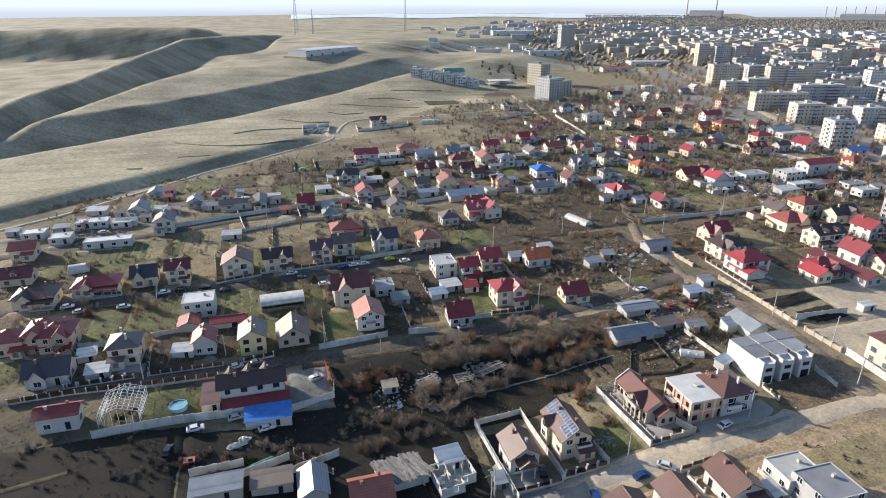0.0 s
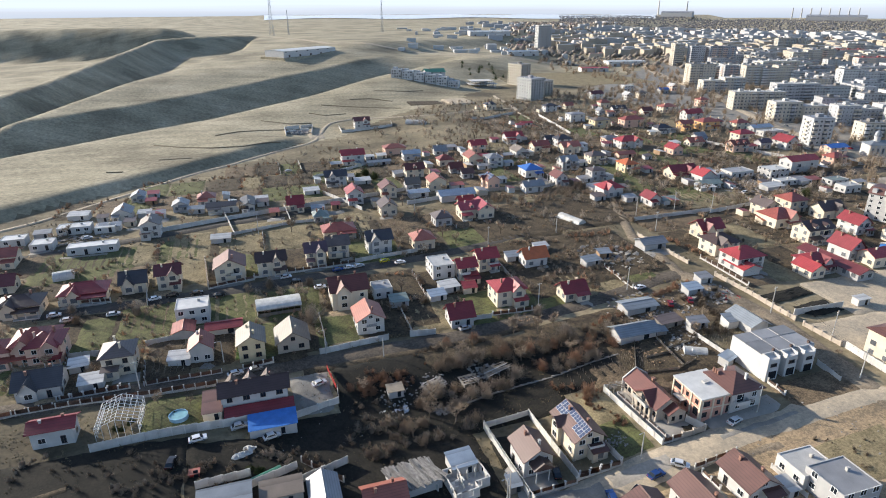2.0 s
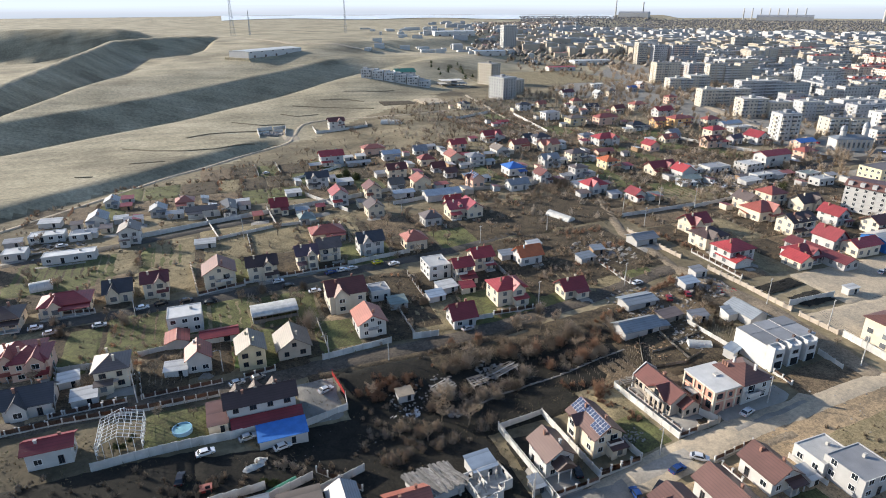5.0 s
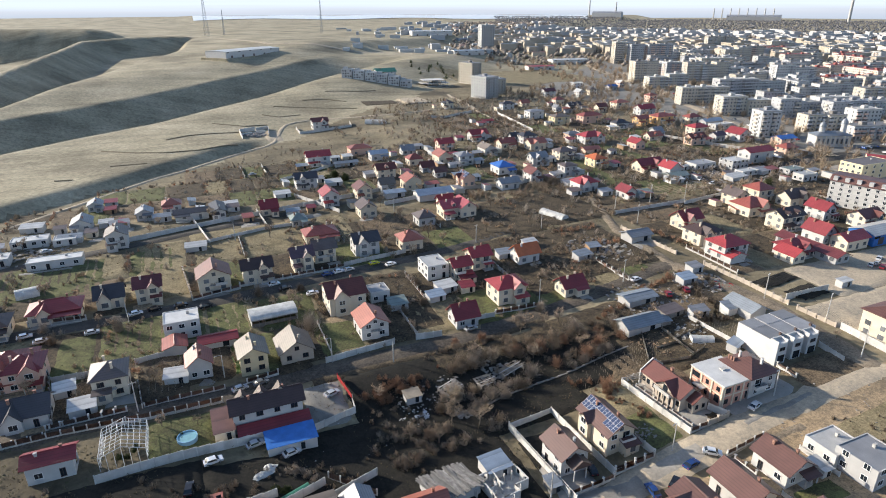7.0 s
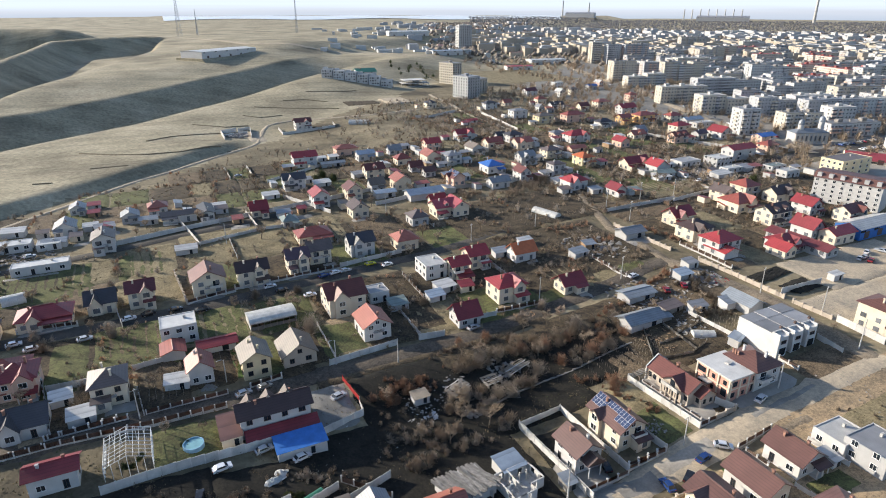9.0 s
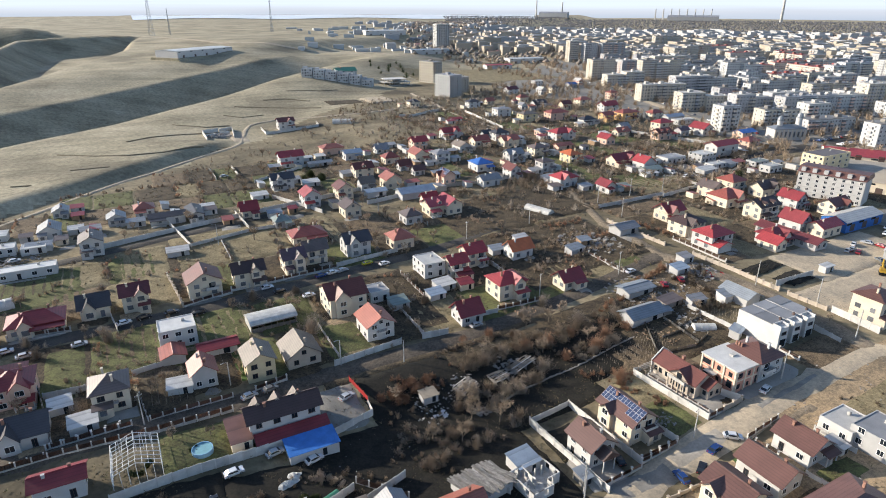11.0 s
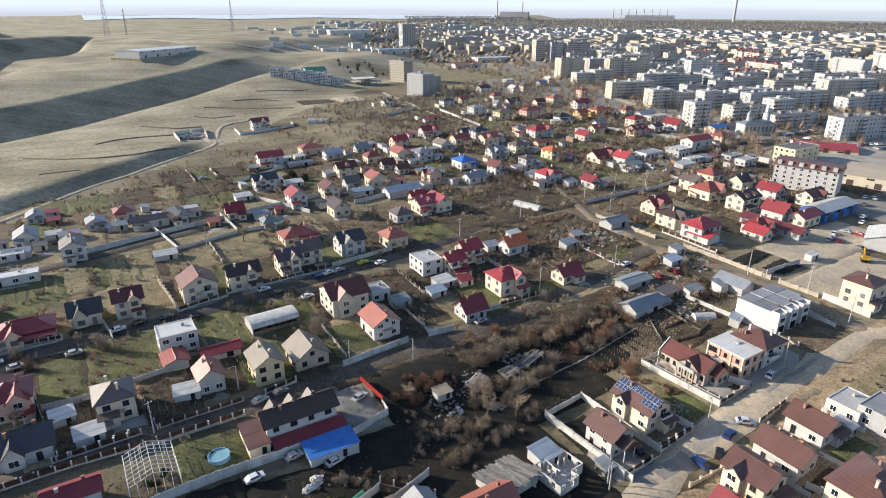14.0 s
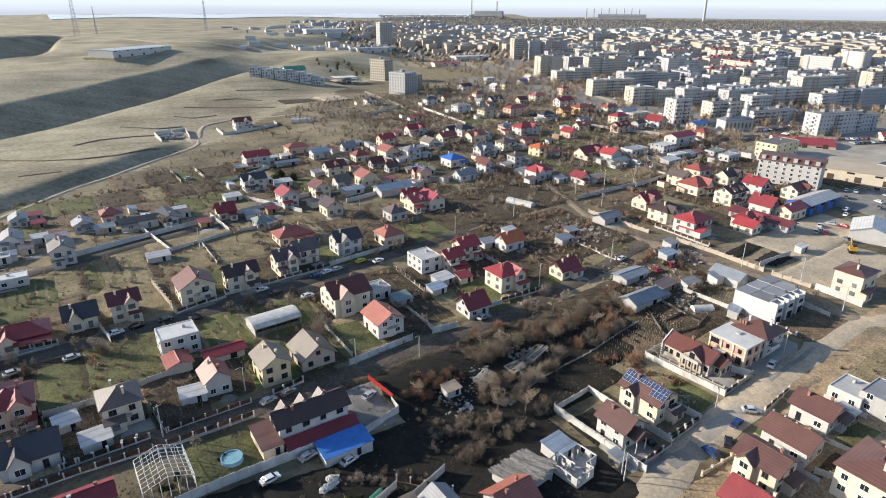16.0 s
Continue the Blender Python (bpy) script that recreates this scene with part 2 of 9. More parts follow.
def land_material(name, dark, mid_, light):
    """Dry winter grass, bare soil and faint contour strips, by place."""
    m = material(name, (0.17, 0.135, 0.085), 0.95, 0, 0.35, 0.06, 1.6, 0.7)
    t = m.node_tree
    n, l = t.nodes, t.links
    b = n["Principled BSDF"]
    geo = n["Geometry"]
    patch = n.new("ShaderNodeTexNoise")
    patch.inputs["Scale"].default_value, patch.inputs["Detail"].default_value = 0.018, 6
    l.new(geo.outputs["Position"], patch.inputs["Vector"])
    ramp = n.new("ShaderNodeValToRGB")
    e = ramp.color_ramp.elements
    e[0].position, e[1].position = 0.36, 0.66
    e[0].color, e[1].color = (*dark, 1), (*light, 1)
    mid = e.new(0.5)
    mid.color = (*mid_, 1)
    l.new(patch.outputs["Fac"], ramp.inputs["Fac"])
    # long faint terraces that follow the hillside
    turn = n.new("ShaderNodeMapping")
    turn.inputs["Rotation"].default_value = (0, 0, radians(-42))
    turn.inputs["Scale"].default_value = (0.006, 0.09, 0.0)
    l.new(geo.outputs["Position"], turn.inputs["Vector"])
    lines = n.new("ShaderNodeTexNoise")
    lines.inputs["Scale"].default_value, lines.inputs["Detail"].default_value = 1.0, 3
    l.new(turn.outputs["Vector"], lines.inputs["Vector"])
    thin = n.new("ShaderNodeMapRange")
    thin.inputs["From Min"].default_value, thin.inputs["From Max"].default_value = 0.40, 0.56
    thin.inputs["To Min"].default_value, thin.inputs["To Max"].default_value = 0.84, 1.0
    l.new(lines.outputs["Fac"], thin.inputs["Value"])
    shade = n.new("ShaderNodeMix")
    shade.data_type, shade.blend_type = "RGBA", "MULTIPLY"
    shade.inputs["Factor"].default_value = 1.0
    l.new(ramp.outputs["Color"], shade.inputs["A"])
    l.new(thin.outputs["Result"], shade.inputs["B"])
    mix = n.new("ShaderNodeMix")
    mix.data_type, mix.blend_type = "RGBA", "OVERLAY"
    mix.inputs["Factor"].default_value = 0.95
    old = b.inputs["Base Color"].links[0].from_socket
    l.new(shade.outputs["Result"], mix.inputs["A"])
    grey = n.new("ShaderNodeTexNoise")
    grey.inputs["Scale"].default_value, grey.inputs["Detail"].default_value = 0.4, 8
    grey.inputs["Roughness"].default_value = 0.68
    l.new(geo.outputs["Position"], grey.inputs["Vector"])
    l.new(grey.outputs["Fac"], mix.inputs["B"])
    l.new(mix.outputs["Result"], b.inputs["Base Color"])
    # the terraces are real steps in the turf, a hand or two high
    steps = n.new("ShaderNodeBump")
    steps.inputs["Strength"].default_value, steps.inputs["Distance"].default_value = 0.4, 0.35
    l.new(lines.outputs["Fac"], steps.inputs["Height"])
    l.new(n["Bump"].outputs["Normal"], steps.inputs["Normal"])
    l.new(steps.outputs["Normal"], b.inputs["Normal"])
    return m


land_material("hillside", (0.21, 0.18, 0.12), (0.31, 0.27, 0.18), (0.39, 0.335, 0.23))
land_material("land", (0.085, 0.07, 0.045), (0.18, 0.148, 0.092), (0.27, 0.222, 0.14))

# ---- mesh helpers ----
def mesh_of(name, bm, mats):
    me = bpy.data.meshes.new(name)
    bm.to_mesh(me)
    bm.free()
    for m in mats if isinstance(mats, (list, tuple)) else [mats]:
        me.materials.append(MATS[m])
    return me


def part(name, me, parent, x=0.0, y=0.0, z=0.0, rz=0.0, label=""):
    """One mesh object under a thing or a part, at a place in its parent's frame."""
    ob = new(name, me)
    ob.parent = parent
    ob.matrix_basis = pose(x, y, z, 0, 0, rz)
    if label:
        ob["label"] = label
    return ob


def thing(name, x, y, z, rz=0.0, label="", category="", group="", kind="", me=None):
    ob = new(name, me)
    ob.matrix_basis = pose(x, y, z, 0, 0, rz)
    return tagged(ob, label, category, group, kind)


def add_box(bm, x0, y0, z0, x1, y1, z1, mat=0):
    v = [bm.verts.new((x, y, z)) for x in (x0, x1) for y in (y0, y1) for z in (z0, z1)]
    for f in ((0, 1, 3, 2), (4, 6, 7, 5), (0, 4, 5, 1), (2, 3, 7, 6), (0, 2, 6, 4), (1, 5, 7, 3)):
        bm.faces.new([v[i] for i in f]).material_index = mat
    return v


def add_prism(bm, profile, x0, x1, mat=0):
    """A profile of (y, z), counter-clockwise seen from +x, drawn out along x."""
    a = [bm.verts.new((x0, y, z)) for y, z in profile]
    b = [bm.verts.new((x1, y, z)) for y, z in profile]
    n = len(profile)
    fs = [bm.faces.new(list(reversed(a))), bm.faces.new(b)]
    for i in range(n):
        fs.append(bm.faces.new((a[i], a[(i + 1) % n], b[(i + 1) % n], b[i])))
    for f in fs:
        f.material_index = mat


def add_tube(bm, p, q, r0, r1, sides=6, mat=0):
    p, q = Vector(p), Vector(q)
    d = (q - p).normalized()
    s = d.cross(Vector((0, 0, 1)) if abs(d.z) < 0.9 else Vector((1, 0, 0))).normalized()
    t = d.cross(s)
    ring = []
    for c, r in ((p, r0), (q, r1)):
        ring.append([bm.verts.new(c + (s * math.cos(a) + t * math.sin(a)) * r) for a in [2 * math.pi * i / sides for i in range(sides)]])
    for i in range(sides):
        bm.faces.new((ring[0][i], ring[0][(i + 1) % sides], ring[1][(i + 1) % sides], ring[1][i])).material_index = mat
    bm.faces.new(list(reversed(ring[0]))).material_index = mat
    bm.faces.new(ring[1]).material_index = mat


def box_mesh(name, sx, sy, sz, mat, bevel=0.0):
    """A box standing on its base, centred in x and y."""
    bm = bmesh.new()
    add_box(bm, -sx / 2, -sy / 2, 0, sx / 2, sy / 2, sz)
    if bevel:
        bmesh.ops.bevel(bm, geom=bm.edges[:], offset=bevel, segments=1, affect="EDGES")
    return mesh_of(name, bm, mat)


CACHE = {}


def shared(key, build):
    if key not in CACHE:
        CACHE[key] = build()
    return CACHE[key]



# ---- the land ----
def sst(a, b, x):
    t = min(1.0, max(0.0, (x - a) / (b - a)))
    return t * t * (3 - 2 * t)


def ground(x, y):
    """Height of the land: level plots, rising to the cross street; beyond the lane a hill, a valley and a plateau."""
    left = -0.8 + 1.1 * sst(-55, -10, y) + 2.7 * sst(-5, 70, y) + 1.0 * sst(70, 120, y) - 1.6 * sst(130, 240, y)
    right = 5.0 + 1.0 * sst(-40, 20, y) + 1.2 * sst(120, 240, y) - 1.2 * sst(300, 600, y)
    b = sst(48, 150, x)
    z = left * (1 - b) + right * b
    z -= 3.0 * sst(-42, 5, x) * (1 - sst(42, 80, x)) * (1 - sst(-34, -11, y))     # the gully
    z += 1.4 * (1 - sst(-52, -22, x)) * (1 - sst(0, 40, y))
    u, v = 0.74 * x + 0.67 * y, -0.67 * x + 0.74 * y
    w1 = sst(560, 760, u)                       # the valley closes here
    crest = 3.0 + 0.035 * max(0.0, min(u, 600) - 200)
    z += crest * sst(205, 320, v) * (1 - 0.6 * sst(700, 1100, u))
    z += (1 - w1) * (-25.0 * sst(322, 368, v) + 27.0 * min(1.0, max(0.0, (v - 372) / 66)))
    z += (9.0 + 8.0 * w1) * sst(430, 520, v)
    z += 4.6 * (1 - sst(190, 250, u)) * sst(202, 213, v) * (1 - 0.6 * sst(214, 300, v))     # the bank above the track
    c1 = 490 + 0.5 * (min(u, 600) - 240) + 0.88 * max(0.0, min(u, 900) - 600)   # rim of the second valley and its far crest
    c2 = max(c1 + 20, 560 + 0.9 * (min(u, 640) - 216) - 0.27 * max(0.0, u - 640))
    k = min(1.0, (c2 - c1) / 112)
    open_ = 1 - sst(800, 880, u)
    z += open_ * (-26.0 * k * sst(c1, c1 + 50 * k, v) + (26.0 * k + 3) * min(1.0, max(0.0, (v - c2 + 62 * k) / (62 * k))))
    c3 = max(c2 + 220, 1345 - 1.5 * (u - 637))
    z += open_ * (-48.0 * sst(c2 + 8, c2 + 70, v) + 58.0 * min(1.0, max(0.0, (v - c3 + 140) / 140)))
    z -= 9.0 * sst(1700, 3000, math.hypot(x, y)) * sst(205, 320, v)
    return z


def spread(inner, reach, step):
    """Coordinates that are close together in the middle and wider apart towards the horizon."""
    a = list(np.arange(inner[0], inner[1] + 0.1, step))
    d, lo, hi = step, a[0], a[-1]
    below, above = [], []
    while lo > reach[0]:
        d = min(d * 1.09, 400)
        lo -= d
        below.append(lo)
    d = step
    while hi < reach[1]:
        d = min(d * 1.06, 400)
        hi += d
        above.append(hi)
    return below[::-1] + a + above


def build_land():
    xs, ys = spread((-520, 330), (-4800, 5000), 5.0), spread((-180, 1050), (-3000, 5000), 5.0)
    verts, faces = [], []
    for y in ys:
        for x in xs:
            z = ground(x, y) + 0.2 * noise.noise((x * 0.05, y * 0.05, 0)) - 0.32
            far = sst(250, 330, -0.67 * x + 0.74 * y)
            z += far * 0.9 * noise.noise((x * 0.012, y * 0.012, 3))
            verts.append((x, y, z))
    w = len(xs)
    for j in range(len(ys) - 1):
        for i in range(w - 1):
            faces.append((j * w + i, j * w + i + 1, (j + 1) * w + i + 1, (j + 1) * w + i))
    me = bpy.data.meshes.new("ground")
    me.from_pydata(verts, [], faces)
    me.materials.append(MATS["land"])
    me.materials.append(MATS["hillside"])
    me.materials.append(MATS["concrete_yard"])
    for p in me.polygons:
        p.use_smooth = True
        x, y, z = p.center
        if x > 345 and y > 60 and -0.67 * x + 0.74 * y < 105 and math.hypot(x, y) < 2000:
            p.material_index = 2
            continue
        p.material_index = 1 if -0.67 * x + 0.74 * y > 200 + 9 * noise.noise((x * 0.03, y * 0.03, 7)) or x > 420 else 0
    tagged(new("ground", me), "dry brown winter land with gardens, hill and valley", "ground", kind="structure")


build_land()


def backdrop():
    """A glowing ring painted as the hazy distance all round, at the edge of the land."""
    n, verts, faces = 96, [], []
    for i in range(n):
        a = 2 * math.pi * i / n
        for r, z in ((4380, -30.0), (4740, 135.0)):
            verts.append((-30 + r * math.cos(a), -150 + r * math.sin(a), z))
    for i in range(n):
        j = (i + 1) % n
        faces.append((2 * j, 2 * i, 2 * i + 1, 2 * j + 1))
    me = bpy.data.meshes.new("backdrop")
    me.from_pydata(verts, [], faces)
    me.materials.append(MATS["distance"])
    tagged(new("backdrop", me), "glowing painted backdrop of hazy plains and sky along the horizon", "distance", kind="structure")


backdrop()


def strip(name, points, width, mat, lift, label, category="road", ragged=0.0):
    """A road or path that lies on the land along the points."""
    path = []
    for (xa, ya), (xb, yb) in zip(points, points[1:]):
        n = max(1, int(math.hypot(xb - xa, yb - ya) / 4))
        path += [(xa + (xb - xa) * i / n, ya + (yb - ya) * i / n) for i in range(n)]
    path.append(points[-1])
    bm = bmesh.new()
    rows = []
    for i, (x, y) in enumerate(path):
        xa, ya = path[max(0, i - 1)]
        xb, yb = path[min(len(path) - 1, i + 1)]
        d = math.hypot(xb - xa, yb - ya) or 1
        nx, ny = -(yb - ya) / d, (xb - xa) / d
        row = []
        for k in range(5):
            s = (k / 2 - 1) * width / 2
            if ragged and k in (0, 4):
                s *= 1 + ragged * noise.noise((x * 0.13, y * 0.13, k))
            px, py = x + nx * s, y + ny * s
            row.append(bm.verts.new((px, py, ground(px, py) + lift + (0.04 if k not in (0, 4) else -0.4))))
        rows.append(row)
    for a, b in zip(rows, rows[1:]):
        for k in range(4):
            bm.faces.new((a[k], b[k], b[k + 1], a[k + 1])).smooth = True
    bmesh.ops.recalc_face_normals(bm, faces=bm.faces[:])
    return tagged(new(name, mesh_of(name, bm, mat)), label, category, kind="structure")


def patch(name, x0, y0, x1, y1, mat, label, lift=0.12, category="ground", furrow=0.0):
    """A plot of other ground, with an uneven edge; furrow: height of the ridges dug along it."""
    bm = bmesh.new()
    nx, ny = max(3, int((x1 - x0) / 1.5)), max(3, int((y1 - y0) / 1.5))
    nx, ny = min(nx, 60), min(ny, 60)
    grid = []
    for j in range(ny + 1):
        for i in range(nx + 1):
            x, y = x0 + (x1 - x0) * i / nx, y0 + (y1 - y0) * j / ny
            edge = i in (0, nx) or j in (0, ny)
            x += 0.7 * noise.noise((x * 0.3, y * 0.3, 1))
            y += 0.7 * noise.noise((x * 0.3, y * 0.3, 5))
            z = ground(x, y) + (-0.34 if edge else lift) + 0.05 * noise.noise((x, y, 2)) + (furrow * (i % 2) if not edge else 0)
            grid.append(bm.verts.new((x, y, z)))
    for j in range(ny):
        for i in range(nx):
            a = j * (nx + 1) + i
            bm.faces.new((grid[a], grid[a + 1], grid[a + nx + 2], grid[a + nx + 1])).smooth = True
    return tagged(new(name, mesh_of(name, bm, mat)), label, category, kind="structure")


strip("road", [(-130, -6.5), (-60, -7), (0, -4.5), (45, -3.5), (80, 0), (118, 4), (134, 6)], 7.4, "lane_dirt", 0.1, "worn dark dirt lane along the gully", ragged=0.3)
strip("road", [(-130, 48.5), (-60, 48), (-20, 49.5), (22, 54), (60, 58), (100, 64)], 6.6, "asphalt", 0.1, "grey asphalt side street between the plots", ragged=0.25)
strip("road", [(-140, 96), (-63, 112), (-19, 122.5), (68, 141.5), (100, 147)], 6.0, "asphalt", 0.1, "grey asphalt side street with concrete walls")
strip("road", [(134, 6), (141, -30), (139, -50), (136, -66), (132, -82), (120, -130)], 7.0, "brown_lane", 0.12, "rutted brown dirt road crossing the plots", ragged=0.25)
strip("road", [(134, 6), (137, 24), (138, 42), (146, 62), (158, 90), (178, 140), (200, 200), (212, 240)], 4.6, "brown_lane", 0.12, "brown dirt lane between garden walls", ragged=0.25)
strip("road", [(22, -80), (50, -73), (75, -72), (100, -72), (132, -72), (150, -78)], 9.0, "pale_dirt", 0.14, "wide pale unpaved street with tyre marks", ragged=0.35)
strip("road", [(-140, 130), (-112, 152), (-91, 176), (-71, 200), (-58, 216), (-44, 231), (-29, 242), (-11, 260), (9, 278), (26, 292), (34, 303), (40, 325), (46, 347), (53, 364), (62, 371), (78, 376), (113, 363), (141, 356), (164, 360), (189, 365), (226, 366)], 3.4, "pale_dirt", 0.1, "narrow pale dirt track along the hillside", ragged=0.3)
strip("road", [(240, 452), (237, 440), (228, 375), (216, 324), (213, 288), (212, 240)], 3.6, "pale_dirt", 0.1, "pale dirt path down to the gardens", ragged=0.3)
# old terrace edges that follow the hillside
for line in ([(-78, 300), (-58, 285), (-39, 277), (-19, 276), (7, 289)], [(-38, 322), (-23, 334), (-3, 341), (16, 345)], [(-3, 380), (20, 365), (38, 367)], [(40, 404), (52, 394), (72, 398)],
             [(55, 435), (79, 425), (107, 413), (126, 405)], [(85, 453), (106, 452), (125, 438)], [(115, 484), (150, 482), (171, 490)], [(-96, 227), (-87, 225)], [(-70, 251), (-50, 250)]):
    strip("terrace_edge", line, 2.0, "turf_bank", 0.1, "dark grassy edge of an old terrace", "bank", 0.6)

# ---- houses ----
def window_mesh(w, h, frame_mat="frame"):
    """A framed window in the x-z plane, looking towards -y: surround, mullion and sill."""
    def build():
        bm = bmesh.new()
        f = 0.09
        add_box(bm, -w / 2 - f, -0.05, -f, -w / 2, 0.05, h + f)
        add_box(bm, w / 2, -0.05, -f, w / 2 + f, 0.05, h + f)
        add_box(bm, -w / 2, -0.05, h, w / 2, 0.05, h + f)
        add_box(bm, -w / 2 - f - 0.05, -0.14, -f, w / 2 + f + 0.05, 0.05, 0)
        add_box(bm, -0.03, -0.04, 0, 0.03, 0.04, h)
        return mesh_of("window", bm, frame_mat)
    return shared(("window", w, h, frame_mat), build)


def pane_mesh(w, h):
    def build():
        bm = bmesh.new()
        add_box(bm, -w / 2, -0.02, 0, w / 2, 0.06, h)
        return mesh_of("pane", bm, "glass")
    return shared(("pane", w, h), build)


def glazed_mesh(w, h, frame_mat):
    """A plain window for houses far off: glass in a surround, one piece."""
    def build():
        bm = bmesh.new()
        v = add_box(bm, -w / 2 - 0.1, -0.06, -0.1, w / 2 + 0.1, 0.05, h + 0.1, 0)
        front = [f for f in bm.faces if f.calc_center_median().y < -0.05]
        bmesh.ops.inset_region(bm, faces=front, thickness=0.1)
        for f in front:
            f.material_index = 1
        return mesh_of("window", bm, [frame_mat, "curtained_glass"])
    return shared(("glazed", w, h, frame_mat), build)


def add_window(owner, x, y, z, rz, w=1.3, h=1.3, frame_mat="frame", name="window", near=True):
    if near:
        win = part(name, window_mesh(w, h, frame_mat), owner, x, y, z, rz)
        part("pane", pane_mesh(w, h), win)
    else:
        win = part(name, glazed_mesh(w, h, frame_mat), owner, x, y, z, rz)
    return win


def gable_wall(L, W, he, hr):
    bm = bmesh.new()
    add_prism(bm, [(-W / 2, -1.6), (W / 2, -1.6), (W / 2, he), (0, hr - 0.12), (-W / 2, he)], -L / 2, L / 2)
    return bm


def gable_roof(L, W, he, hr, over=0.6, thick=0.2):
    """Two slopes with eaves and thickness, ridge along x."""
    bm = bmesh.new()
    k = (hr - he) / (W / 2)
    y, ze = W / 2 + over, he - k * over
    add_prism(bm, [(-y, ze), (0, hr - 0.04), (y, ze), (y, ze + thick), (0, hr + thick), (-y, ze + thick)], -L / 2 - over * 1.4, L / 2 + over * 1.4)
    return bm


def hip_roof(L, W, he, hr, over=0.6, thick=0.22):
    bm = bmesh.new()
    r = max(0.25, (L - W) / 2) if L >= W else 0.25
    x, y = L / 2 + over, W / 2 + over
    low = [bm.verts.new((a, b, he - 0.12)) for a, b in ((-x, -y), (x, -y), (x, y), (-x, y))]
    eave = [bm.verts.new((a, b, he - 0.12 + thick)) for a, b in ((-x, -y), (x, -y), (x, y), (-x, y))]
    p, q = bm.verts.new((-r, 0, hr)), bm.verts.new((r, 0, hr))
    bm.faces.new(list(reversed(low)))
    for i in range(4):
        bm.faces.new((low[i], low[(i + 1) % 4], eave[(i + 1) % 4], eave[i]))
    bm.faces.new((eave[0], eave[1], q, p))
    bm.faces.new((eave[1], eave[2], q))
    bm.faces.new((eave[2], eave[3], p, q))
    bm.faces.new((eave[3], eave[0], p))
    return bm


def ridge_cap(length, z):
    bm = bmesh.new()
    add_prism(bm, [(-0.2, z - 0.1), (0.2, z - 0.1), (0.2, z), (0, z + 0.14), (-0.2, z)], -length / 2, length / 2)
    return bm


COLOUR_WORDS = {"taupe": "grey-brown", "umber": "dark brown", "rustbrown": "reddish-brown", "zinc": "grey metal", "slate": "dark grey", "bluegrey": "pale blue-grey",
                "pinkred": "pinkish-red", "sage": "grey-green", "crimson": "deep red", "tan": "pale brown", "rust": "rusty red", "violet": "violet-brown",
                "chestnut": "chestnut brown", "orangewall": "ochre", "brick": "bare brick", "whiteroof": "white", "redroof": "red"}
HOUSES = []


def eastward(x, y, gain=0.04):
    """The eastern plots lie a little farther out than the plan of the near streets would put them."""
    f = 1 + gain * sst(126, 150, x)
    return -30 + (x + 30) * f, -150 + (y + 150) * f


